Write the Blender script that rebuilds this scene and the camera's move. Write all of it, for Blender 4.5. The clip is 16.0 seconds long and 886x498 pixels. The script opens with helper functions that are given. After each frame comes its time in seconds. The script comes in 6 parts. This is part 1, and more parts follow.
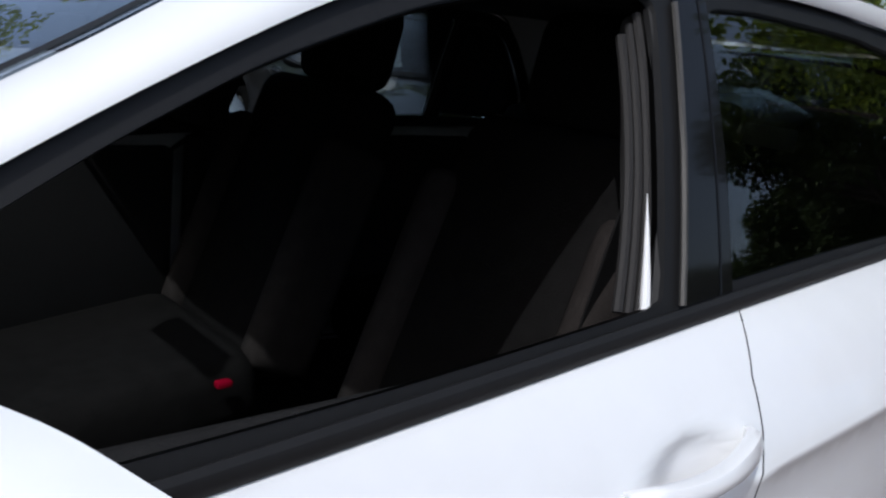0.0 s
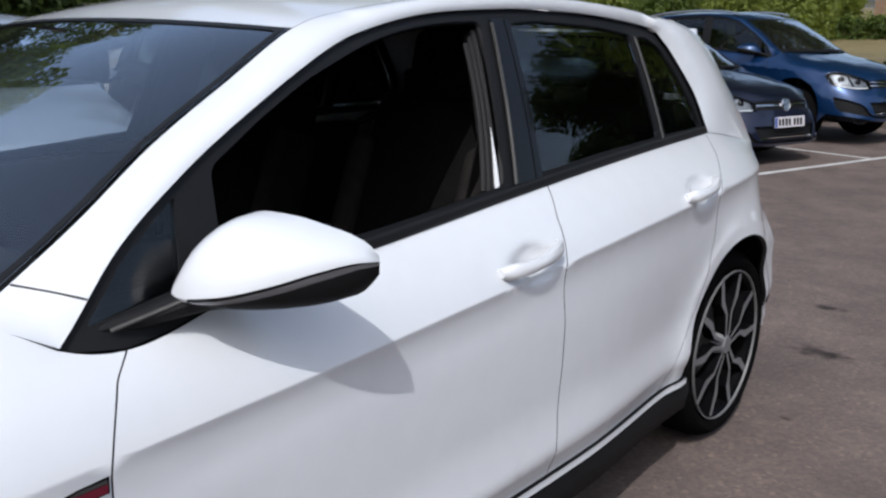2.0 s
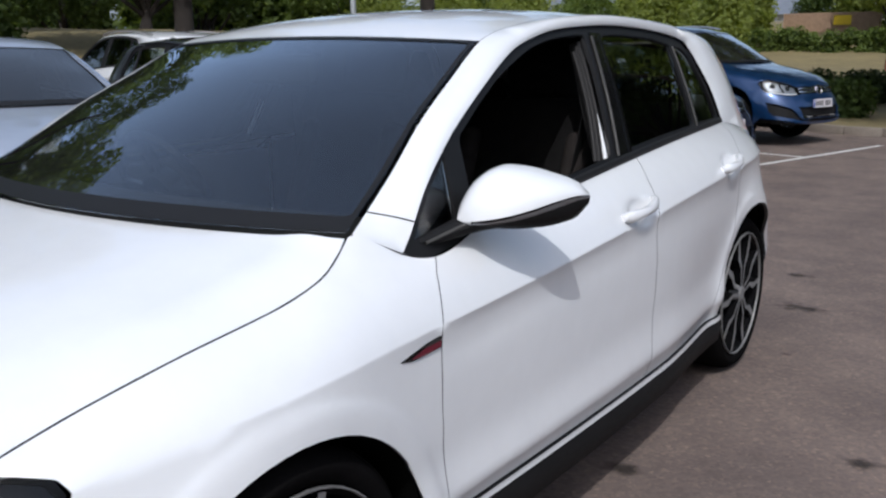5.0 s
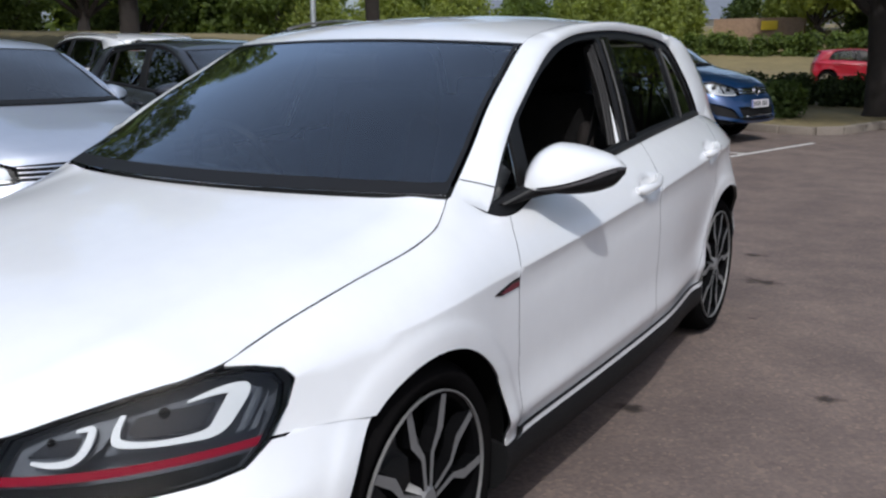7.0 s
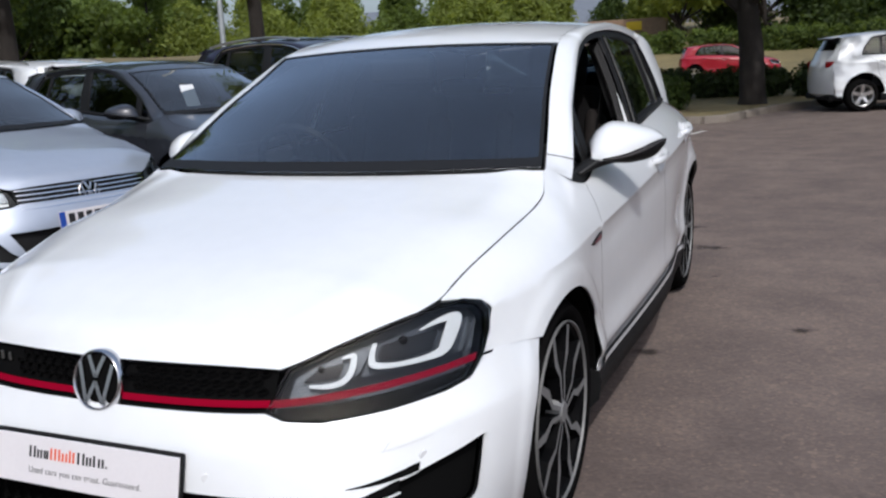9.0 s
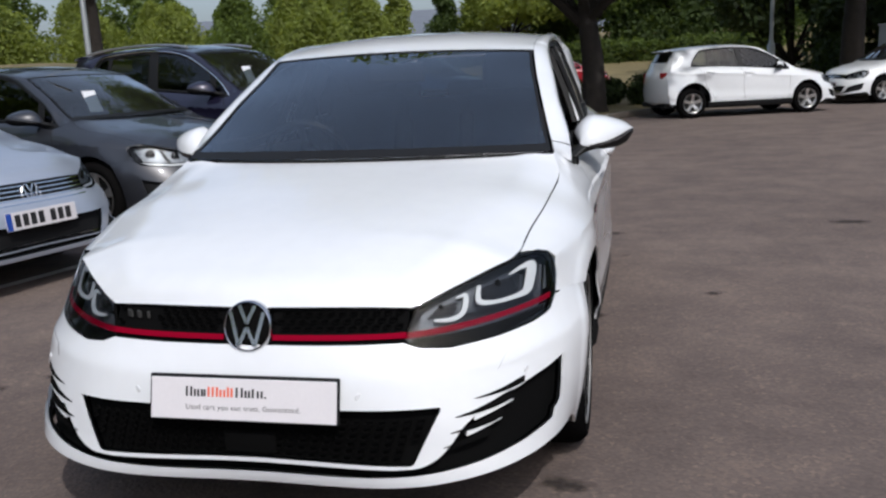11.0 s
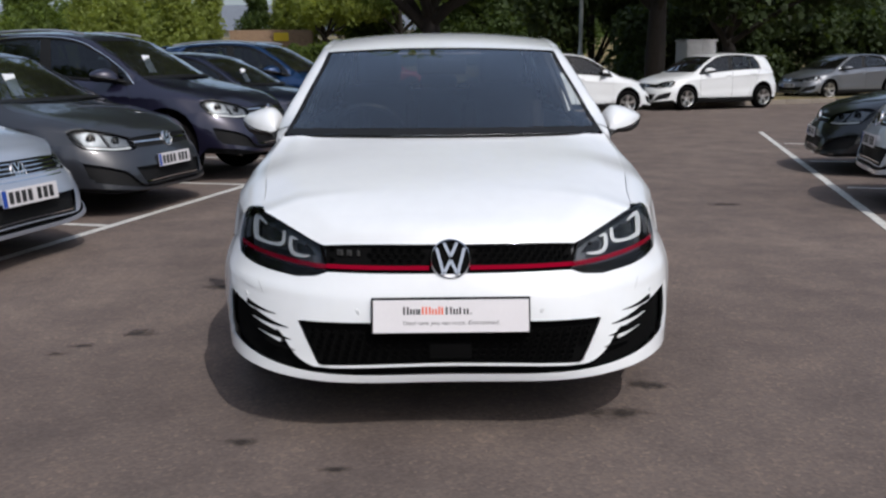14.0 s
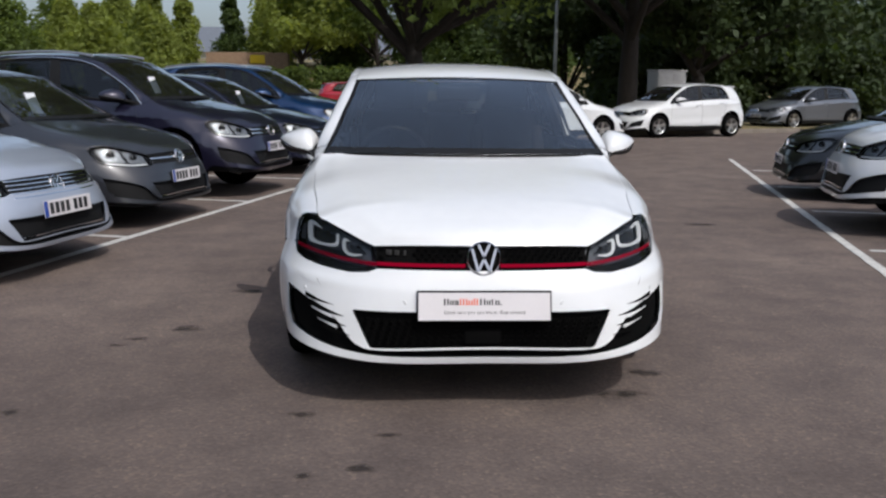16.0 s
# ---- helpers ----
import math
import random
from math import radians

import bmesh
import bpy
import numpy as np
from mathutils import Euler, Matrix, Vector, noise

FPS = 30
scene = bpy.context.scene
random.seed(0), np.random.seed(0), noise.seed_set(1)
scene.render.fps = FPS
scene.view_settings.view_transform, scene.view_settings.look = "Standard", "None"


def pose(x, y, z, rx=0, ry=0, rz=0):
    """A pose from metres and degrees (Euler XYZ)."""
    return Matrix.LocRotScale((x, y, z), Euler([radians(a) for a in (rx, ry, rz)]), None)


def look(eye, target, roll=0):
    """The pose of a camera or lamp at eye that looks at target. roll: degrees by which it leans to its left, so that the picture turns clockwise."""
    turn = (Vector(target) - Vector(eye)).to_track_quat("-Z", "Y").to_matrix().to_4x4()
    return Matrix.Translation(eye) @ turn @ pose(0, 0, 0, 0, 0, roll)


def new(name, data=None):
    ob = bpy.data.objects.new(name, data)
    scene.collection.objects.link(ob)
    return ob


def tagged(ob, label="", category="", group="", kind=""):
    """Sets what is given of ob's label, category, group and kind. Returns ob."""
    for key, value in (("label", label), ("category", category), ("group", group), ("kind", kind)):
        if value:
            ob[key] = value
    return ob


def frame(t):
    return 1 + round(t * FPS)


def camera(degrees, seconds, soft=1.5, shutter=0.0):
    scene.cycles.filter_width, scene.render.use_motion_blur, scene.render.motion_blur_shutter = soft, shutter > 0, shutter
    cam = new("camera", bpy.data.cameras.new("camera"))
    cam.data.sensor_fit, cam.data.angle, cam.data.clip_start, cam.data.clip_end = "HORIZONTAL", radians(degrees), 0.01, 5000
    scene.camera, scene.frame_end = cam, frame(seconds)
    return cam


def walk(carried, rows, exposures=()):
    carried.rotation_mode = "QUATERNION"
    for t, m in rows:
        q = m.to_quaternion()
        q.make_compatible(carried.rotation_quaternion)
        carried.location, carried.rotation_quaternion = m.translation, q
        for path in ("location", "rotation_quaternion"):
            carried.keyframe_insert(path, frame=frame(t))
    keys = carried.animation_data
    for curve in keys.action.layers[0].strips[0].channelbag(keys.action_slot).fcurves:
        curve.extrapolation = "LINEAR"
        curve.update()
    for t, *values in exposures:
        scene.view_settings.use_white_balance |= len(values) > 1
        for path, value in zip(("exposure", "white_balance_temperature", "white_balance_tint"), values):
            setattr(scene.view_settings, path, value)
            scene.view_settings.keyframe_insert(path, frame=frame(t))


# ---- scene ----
# camera and its way round the car
cam = camera(53.1, 16.0, soft=2.4)
PATH = [
    (0, (1.331, 0.588, 1.281), (-0.135, 1.862, 0.806), 6.2),
    (0.5, (1.549, 0.476, 1.308), (0.081, 1.736, 0.805), 3.2),
    (1, (1.705, 0.294, 1.325), (0.328, 1.662, 0.845), 2.5),
    (1.5, (1.791, 0.079, 1.308), (0.512, 1.546, 0.843), 1.4),
    (2, (1.881, -0.127, 1.325), (0.635, 1.364, 0.848), 0.7),
    (2.5, (2.021, -0.266, 1.304), (0.742, 1.204, 0.849), -0.2),
    (3, (2.061, -0.377, 1.306), (0.77, 1.078, 0.842), 0.1),
    (3.5, (1.998, -0.541, 1.29), (0.734, 0.941, 0.837), -0.3),
    (4, (1.936, -0.722, 1.305), (0.721, 0.802, 0.859), -0.4),
    (6.5, (1.767, -1.341, 1.304), (0.743, 0.323, 0.875), -0.1),
    (7, (1.811, -1.537, 1.298), (0.805, 0.137, 0.867), -0.1),
    (7.5, (1.793, -1.697, 1.314), (0.802, -0.018, 0.868), -0.4),
    (8, (1.659, -1.866, 1.293), (0.723, -0.152, 0.86), -1.4),
    (8.5, (1.518, -2.039, 1.291), (0.668, -0.278, 0.869), -2.7),
    (9, (1.476, -2.23, 1.279), (0.699, -0.434, 0.867), -2.9),
    (11.5, (0.809, -3.053, 1.277), (0.464, -1.126, 0.864), -2.3),
    (12, (0.589, -3.18, 1.273), (0.314, -1.245, 0.846), -2.0),
    (12.5, (0.388, -3.303, 1.285), (0.199, -1.36, 0.851), -1.8),
    (13, (0.259, -3.495, 1.265), (0.156, -1.543, 0.844), -1.3),
    (13.5, (0.128, -3.641, 1.281), (0.09, -1.686, 0.859), -0.7),
    (14, (-0.061, -3.732, 1.276), (-0.035, -1.775, 0.862), -0.4),
    (14.5, (-0.203, -3.823, 1.283), (-0.119, -1.865, 0.881), -0.4),
    (15, (-0.226, -3.968, 1.291), (-0.13, -2.008, 0.907), 0.1),
    (15.5, (-0.244, -4.149, 1.292), (-0.161, -2.185, 0.922), 0.4),
    (16, (-0.329, -4.257, 1.294), (-0.233, -2.292, 0.933), 0.6),
]
EXPOSURES = [(0.0, -0.17, 6000, 10), (4.0, -0.16, 6000, 10), (9.0, -0.16, 6100, 10), (12.0, -0.27, 6180, 10), (16.0, -0.27, 6300, 10)]
walk(cam, [(t, look(eye, target, roll)) for t, eye, target, roll in PATH], EXPOSURES)

# daylight: a high clear sky and one sun, from ahead of the car and a little to its near side
SUN_DIR = Vector((0.41, -0.72, 1.0)).normalized()
world = bpy.data.worlds.new("sky")
scene.world = world
world.use_nodes = True
wn, wl = world.node_tree.nodes, world.node_tree.links
wn.clear()
sky = wn.new("ShaderNodeTexSky")
sky.sky_type = "NISHITA"
sky.sun_disc = False
sky.sun_elevation = math.asin(SUN_DIR.z)
sky.sun_rotation = math.atan2(SUN_DIR.x, SUN_DIR.y)
sky.air_density, sky.dust_density, sky.ozone_density = 1.0, 4.0, 1.0
wb = wn.new("ShaderNodeBackground")
wb.inputs["Strength"].default_value = 0.12
wo = wn.new("ShaderNodeOutputWorld")
wl.new(sky.outputs[0], wb.inputs[0])
# even summer haze over the whole sky
haze = wn.new("ShaderNodeBackground")
haze.inputs["Color"].default_value = (0.80, 0.92, 1.10, 1)
haze.inputs["Strength"].default_value = 0.22
both = wn.new("ShaderNodeAddShader")
wl.new(wb.outputs[0], both.inputs[0])
wl.new(haze.outputs[0], both.inputs[1])
wl.new(both.outputs[0], wo.inputs[0])
sun = new("sun", bpy.data.lights.new("sun", "SUN"))
sun.data.energy, sun.data.angle, sun.data.color = 2.75, radians(0.6), (1.0, 0.97, 0.93)
sun.matrix_world = look(SUN_DIR * 50, (0, 0, 0))

# ------------------------------------------------------------------ materials
MATS = {}


def mat(name, col, rough=0.5, metal=0.0, coat=0.0, vary=0.0, vscale=3.0, bump=0.0, bscale=60.0, spec=0.5, island=0.0, obj_random=0.0):
    """A principled surface with two scales of colour variation and fine relief."""
    if name in MATS:
        return MATS[name]
    m = bpy.data.materials.new(name)
    m.use_nodes = True
    n, l = m.node_tree.nodes, m.node_tree.links
    b = n["Principled BSDF"]
    b.inputs["Base Color"].default_value = (*col, 1)
    b.inputs["Roughness"].default_value = rough
    b.inputs["Metallic"].default_value = metal
    b.inputs["Specular IOR Level"].default_value = spec
    b.inputs["Coat Weight"].default_value = coat
    b.inputs["Coat Roughness"].default_value = 0.03
    tc = n.new("ShaderNodeTexCoord")
    if vary > 0:
        a = n.new("ShaderNodeTexNoise")
        a.inputs["Scale"].default_value, a.inputs["Detail"].default_value = vscale, 6
        f = n.new("ShaderNodeTexNoise")
        f.inputs["Scale"].default_value, f.inputs["Detail"].default_value = vscale * 11, 4
        l.new(tc.outputs["Object"], a.inputs["Vector"])
        l.new(tc.outputs["Object"], f.inputs["Vector"])
        add = n.new("ShaderNodeMath")
        add.operation = "ADD"
        l.new(a.outputs["Fac"], add.inputs[0])
        l.new(f.outputs["Fac"], add.inputs[1])
        mr = n.new("ShaderNodeMapRange")
        mr.inputs["From Min"].default_value, mr.inputs["From Max"].default_value = 0.6, 1.4
        mr.inputs["To Min"].default_value, mr.inputs["To Max"].default_value = 1 - vary, 1 + vary
        l.new(add.outputs[0], mr.inputs["Value"])
        last = mr.outputs[0]
        if obj_random or island:
            src = n.new("ShaderNodeNewGeometry").outputs["Random Per Island"] if island else n.new("ShaderNodeObjectInfo").outputs["Random"]
            k = n.new("ShaderNodeMapRange")
            amt = island or obj_random
            k.inputs["To Min"].default_value, k.inputs["To Max"].default_value = 1 - amt, 1 + amt
            l.new(src, k.inputs["Value"])
            mu = n.new("ShaderNodeMath")
            mu.operation = "MULTIPLY"
            l.new(last, mu.inputs[0])
            l.new(k.outputs[0], mu.inputs[1])
            last = mu.outputs[0]
        vm = n.new("ShaderNodeVectorMath")
        vm.operation = "SCALE"
        vm.inputs[0].default_value = col
        l.new(last, vm.inputs["Scale"])
        l.new(vm.outputs[0], b.inputs["Base Color"])
    if bump > 0:
        bn = n.new("ShaderNodeTexNoise")
        bn.inputs["Scale"].default_value, bn.inputs["Detail"].default_value = bscale, 5
        l.new(tc.outputs["Object"], bn.inputs["Vector"])
        bp = n.new("ShaderNodeBump")
        bp.inputs["Strength"].default_value = bump
        bp.inputs["Distance"].default_value = 0.01
        l.new(bn.outputs["Fac"], bp.inputs["Height"])
        l.new(bp.outputs[0], b.inputs["Normal"])
    MATS[name] = m
    return m


def glass_mat(name, tint, rough=0.0, ior=1.5, gain=1.0, veil=0.0, sheen=(0.8, 0.8, 0.8)):
    """A thin pane: tinted see-through, with a mirror sheen that grows at grazing angles."""
    m = bpy.data.materials.new(name)
    m.use_nodes = True
    n, l = m.node_tree.nodes, m.node_tree.links
    n.clear()
    out = n.new("ShaderNodeOutputMaterial")
    mix = n.new("ShaderNodeMixShader")
    tr = n.new("ShaderNodeBsdfTransparent")
    tr.inputs[0].default_value = (*tint, 1)
    gl = n.new("ShaderNodeBsdfGlossy")
    gl.inputs["Color"].default_value = (*sheen, 1)
    gl.inputs["Roughness"].default_value = rough
    fr = n.new("ShaderNodeFresnel")
    fr.inputs["IOR"].default_value = ior
    mul = n.new("ShaderNodeMath")
    mul.operation = "MULTIPLY"
    mul.use_clamp = True
    mul.inputs[1].default_value = gain
    l.new(fr.outputs[0], mul.inputs[0])
    l.new(mul.outputs[0], mix.inputs[0])
    l.new(tr.outputs[0], mix.inputs[1])
    l.new(gl.outputs[0], mix.inputs[2])
    last = mix.outputs[0]
    if veil:
        # veiling glare on the pane, put in as a thin uneven diffuse film
        tc = n.new("ShaderNodeTexCoord")
        nz = n.new("ShaderNodeTexNoise")
        nz.inputs["Scale"].default_value, nz.inputs["Detail"].default_value = 2.5, 6
        l.new(tc.outputs["Object"], nz.inputs["Vector"])
        mr = n.new("ShaderNodeMapRange")
        mr.inputs["From Min"].default_value, mr.inputs["From Max"].default_value = 0.3, 0.7
        mr.inputs["To Min"].default_value, mr.inputs["To Max"].default_value = veil * 0.7, veil * 1.3
        l.new(nz.outputs["Fac"], mr.inputs["Value"])
        df = n.new("ShaderNodeBsdfDiffuse")
        df.inputs[0].default_value = (0.52, 0.50, 0.48, 1)
        m2 = n.new("ShaderNodeMixShader")
        l.new(mr.outputs[0], m2.inputs[0])
        l.new(last, m2.inputs[1])
        l.new(df.outputs[0], m2.inputs[2])
        last = m2.outputs[0]
    l.new(last, out.inputs[0])
    MATS[name] = m
    return m


def paint(name, col, metal=0.0, rough=0.35):
    """Car paint: a base under a clear coat, slightly dusty."""
    return mat(name, col, rough, metal, 1.0, vary=0.03, vscale=1.5)


def plaid():
    """Woven check: grey and dark bands both ways, with a thin red line."""
    m = mat("plaid_cloth", (0.02, 0.02, 0.02), 0.95, spec=0.04)
    n, l = m.node_tree.nodes, m.node_tree.links
    tc = n.new("ShaderNodeTexCoord")
    last = None
    for axis in ("X", "Z"):
        w = n.new("ShaderNodeTexWave")
        w.bands_direction = axis
        w.inputs["Scale"].default_value, w.inputs["Distortion"].default_value = 9.0, 0.0
        l.new(tc.outputs["Object"], w.inputs["Vector"])
        r = n.new("ShaderNodeValToRGB")
        for _ in range(3):
            r.color_ramp.elements.new(0.5)
        for e, (p, c) in zip(r.color_ramp.elements, ((0.0, (0.010, 0.010, 0.011)), (0.42, (0.012, 0.012, 0.013)), (0.50, (0.026, 0.025, 0.025)), (0.86, (0.034, 0.032, 0.032)), (0.93, (0.030, 0.007, 0.008)))):
            e.position, e.color = p, (*c, 1)
        l.new(w.outputs["Fac"], r.inputs[0])
        if last is None:
            last = r.outputs[0]
        else:
            x = n.new("ShaderNodeMix")
            x.data_type = "RGBA"
            x.inputs["Factor"].default_value = 0.5
            l.new(last, x.inputs[6])
            l.new(r.outputs[0], x.inputs[7])
            l.new(x.outputs[2], n["Principled BSDF"].inputs["Base Color"])
    return m


GLOSS_BLACK = mat("gloss_black", (0.006, 0.006, 0.0065), 0.06, spec=0.25)
TRIM_BLACK = mat("trim_black", (0.010, 0.010, 0.0105), 0.5, spec=0.25, vary=0.15, vscale=8)
PLASTIC = mat("black_plastic", (0.011, 0.011, 0.0115), 0.6, vary=0.15, vscale=10, bump=0.15, bscale=300, spec=0.12)
RUBBER = mat("tyre_rubber", (0.0065, 0.0062, 0.0062), 0.85, vary=0.2, vscale=12, bump=0.2, bscale=90, spec=0.0)
CHROME = mat("chrome", (0.85, 0.85, 0.86), 0.08, 1.0)
SILVER = mat("machined_alloy", (0.62, 0.61, 0.60), 0.28, 0.9, vary=0.05, vscale=20)
RIM_FACE = mat("machined_rim_face", (0.21, 0.207, 0.204), 0.6, 0.4, vary=0.08, vscale=20)
DARK_ALLOY = mat("black_alloy", (0.004, 0.004, 0.0044), 0.5, spec=0.03)
DARK_CHROME = mat("emblem_chrome", (0.58, 0.58, 0.60), 0.16, 1.0)
INDICATOR = mat("indicator_lens", (0.22, 0.22, 0.23), 0.12, 0.7, vary=0.12, vscale=40)
LAMP_DULL = mat("lamp_dull_chrome", (0.20, 0.21, 0.225), 0.42, 0.6, vary=0.5, vscale=40)
COMB_BLACK = mat("comb_black", (0.0035, 0.0035, 0.0035), 0.8, spec=0.02)
LAMP_GREY = mat("lamp_grey", (0.10, 0.106, 0.118), 0.45, 0.3, vary=0.4, vscale=30)
STEEL = mat("brake_steel", (0.06, 0.058, 0.055), 0.6, 0.3, vary=0.15, vscale=15)
RED = mat("red_strip", (0.22, 0.002, 0.016), 0.5, 0, 0.0, spec=0.0)
RED_BADGE = mat("badge_red", (0.14, 0.004, 0.02), 0.3, 0, 0.3)
SEAL = mat("window_seal", (0.022, 0.021, 0.021), 0.6, spec=0.2)
REDDARK = mat("tail_red", (0.25, 0.006, 0.01), 0.15, 0, 0.8)
MESH_BLACK = mat("grille_black", (0.004, 0.004, 0.004), 0.75, spec=0.03)
LAMP_SMOKE = mat("lamp_smoke", (0.060, 0.066, 0.080), 0.4, spec=0.4, vary=0.2, vscale=25)
LAMP_WHITE = mat("lamp_white", (0.68, 0.685, 0.69), 0.30, vary=0.05, vscale=20)
LAMP_DARK = mat("lamp_bezel", (0.010, 0.0105, 0.012), 0.2, spec=0.3, vary=0.2, vscale=20)
CLOTH = mat("seat_cloth", (0.0085, 0.0081, 0.0081), 0.95, spec=0.04, vary=0.35, vscale=30, bump=0.3, bscale=400)
CLOTH_GREY = mat("seat_cloth_grey", (0.024, 0.021, 0.020), 0.95, spec=0.04, vary=0.25, vscale=30, bump=0.3, bscale=400)
DASH = mat("dash_plastic", (0.014, 0.014, 0.0145), 0.75, spec=0.12, vary=0.15, vscale=14, bump=0.2, bscale=250)
LINING = mat("roof_lining", (0.032, 0.032, 0.032), 0.9, spec=0.05, vary=0.1, vscale=14)
PLATE_WHITE = mat("plate_white", (0.69, 0.66, 0.67), 0.35, vary=0.03, vscale=9)
PLATE_YELLOW = mat("plate_yellow", (0.75, 0.55, 0.06), 0.35, vary=0.03, vscale=9)
PLATE_BLUE = mat("plate_blue", (0.02, 0.07, 0.35), 0.35)
INK = mat("ink_black", (0.015, 0.015, 0.016), 0.5)
INK_ORANGE = mat("ink_orange", (0.75, 0.13, 0.06), 0.5)
PAPER = mat("paper_white", (0.75, 0.76, 0.77), 0.6, vary=0.04, vscale=9)
PLAID = plaid()
GLASS = glass_mat("clear_glass", (0.84, 0.88, 0.88), gain=1.5)
GLASS_SCREEN = glass_mat("windscreen_glass", (0.86, 0.91, 0.90), gain=2.45, veil=0.009, sheen=(0.76, 0.82, 0.90))
SIDE_GLASS = glass_mat("side_glass", (0.17, 0.18, 0.19), gain=1.6)
GLASS_TINT = glass_mat("privacy_glass", (0.60, 0.67, 0.66), gain=1.6)
GLASS_BACK = glass_mat("rear_window_glass", (0.20, 0.22, 0.22), gain=1.6)
GLASS_LAMP = glass_mat("lamp_lens", (0.9, 0.92, 0.93), ior=1.4, gain=0.7)
MIRROR = mat("mirror_glass", (0.85, 0.87, 0.88), 0.01, 1.0)


# ------------------------------------------------------------------ mesh helpers
def link(name, verts, faces, material, parent=None, label="", normals=None, smooth=True, lip_mat=None):
    me = bpy.data.meshes.new(name)
    me.from_pydata([tuple(v) for v in verts], [], faces)
    me.materials.append(material)
    if lip_mat is not None:
        me.materials.append(lip_mat)
        me.polygons.foreach_set("material_index", [1 if len(f) == 4 else 0 for f in faces])
    if smooth:
        me.polygons.foreach_set("use_smooth", [True] * len(me.polygons))
    if normals is not None:
        me.normals_split_custom_set_from_vertices([tuple(q) for q in normals])
    me.update()
    ob = new(name, me)
    if parent is not None:
        ob.parent = parent
    if label:
        tagged(ob, label)
    return ob


def part(name, bm, material, parent=None, label="", smooth=True, angle=40):
    """Links a bmesh as one mesh object under a thing or a part; sharp where faces meet at more than the angle."""
    me = bpy.data.meshes.new(name)
    bm.normal_update()
    if smooth:
        lim = radians(angle)
        for e in bm.edges:
            if len(e.link_faces) == 2 and e.calc_face_angle(0) > lim:
                e.smooth = False
        for f in bm.faces:
            f.smooth = True
    bm.to_mesh(me)
    bm.free()
    me.materials.append(material)
    ob = new(name, me)
    if parent is not None:
        ob.parent = parent
    if label:
        tagged(ob, label)
    return ob


def box_bm(size, at=(0, 0, 0), bevel=0.0, segs=2, turn=None):
    bm = bmesh.new()
    bmesh.ops.create_cube(bm, size=1)
    bmesh.ops.scale(bm, vec=size, verts=bm.verts)
    if bevel:
        bmesh.ops.bevel(bm, geom=bm.edges[:], offset=bevel, segments=segs, affect="EDGES", profile=0.5)
    m = Matrix.Translation(at) @ (turn or Matrix())
    bmesh.ops.transform(bm, matrix=m, verts=bm.verts)
    return bm


def joined(bms):
    out = bmesh.new()
    tmp = bpy.data.meshes.new("tmp")
    for b in bms:
        b.to_mesh(tmp)
        b.free()
        out.from_mesh(tmp)
    bpy.data.meshes.remove(tmp)
    return out


def tube_bm(path, radius, n=8, caps=True, radii=None, flat=1.0):
    """A round bar along a path."""
    bm = bmesh.new()
    pts = [Vector(p) for p in path]
    rings = []
    for i, p in enumerate(pts):
        d = (pts[min(i + 1, len(pts) - 1)] - pts[max(i - 1, 0)]).normalized()
        up = Vector((0, 0, 1)) if abs(d.z) < 0.9 else Vector((1, 0, 0))
        a = d.cross(up).normalized()
        b = a.cross(d).normalized()
        r = radii[i] if radii else radius
        rings.append([bm.verts.new(p + a * (r * math.cos(k * 2 * math.pi / n)) + b * (r * flat * math.sin(k * 2 * math.pi / n))) for k in range(n)])
    for i in range(len(rings) - 1):
        for k in range(n):
            bm.faces.new((rings[i][k], rings[i][(k + 1) % n], rings[i + 1][(k + 1) % n], rings[i + 1][k]))
    if caps:
        bm.faces.new(rings[0][::-1])
        bm.faces.new(rings[-1])
    return bm


def lathe_bm(profile, n=32, axis="x"):
    """A turned shape; profile of (radius, height along the axis)."""
    bm = bmesh.new()
    rings = []
    for r, h in profile:
        ring = []
        for k in range(n):
            a = 2 * math.pi * k / n
            c, s = r * math.cos(a), r * math.sin(a)
            ring.append(bm.verts.new({"x": (h, c, s), "y": (c, h, s), "z": (c, s, h)}[axis]))
        rings.append(ring)
    for i in range(len(rings) - 1):
        for k in range(n):
            bm.faces.new((rings[i][k], rings[i][(k + 1) % n], rings[i + 1][(k + 1) % n], rings[i + 1][k]))
    return bm


class Crv:
    """A smooth curve through knots: value (number or vector) by parameter, straight beyond the ends."""

    def __init__(self, *pts):
        self.k = [p[0] for p in pts]
        self.v = [np.array(p[1:], float) for p in pts]
        n = len(pts)
        self.m = []
        for i in range(n):
            if i in (0, n - 1):
                j = 0 if i == 0 else n - 2
                self.m.append((self.v[j + 1] - self.v[j]) / (self.k[j + 1] - self.k[j]))
            else:
                h0, h1 = self.k[i] - self.k[i - 1], self.k[i + 1] - self.k[i]
                d0, d1 = (self.v[i] - self.v[i - 1]) / h0, (self.v[i + 1] - self.v[i]) / h1
                self.m.append((d0 * h1 + d1 * h0) / (h0 + h1))

    def __call__(self, t):
        k = self.k
        if t <= k[0]:
            r = self.v[0] + self.m[0] * (t - k[0])
        elif t >= k[-1]:
            r = self.v[-1] + self.m[-1] * (t - k[-1])
        else:
            i = 0
            while t > k[i + 1]:
                i += 1
            h = k[i + 1] - k[i]
            s = (t - k[i]) / h
            s2, s3 = s * s, s * s * s
            r = (2 * s3 - 3 * s2 + 1) * self.v[i] + (s3 - 2 * s2 + s) * h * self.m[i] + (3 * s2 - 2 * s3) * self.v[i + 1] + (s3 - s2) * h * self.m[i + 1]
        return float(r[0]) if len(r) == 1 else r


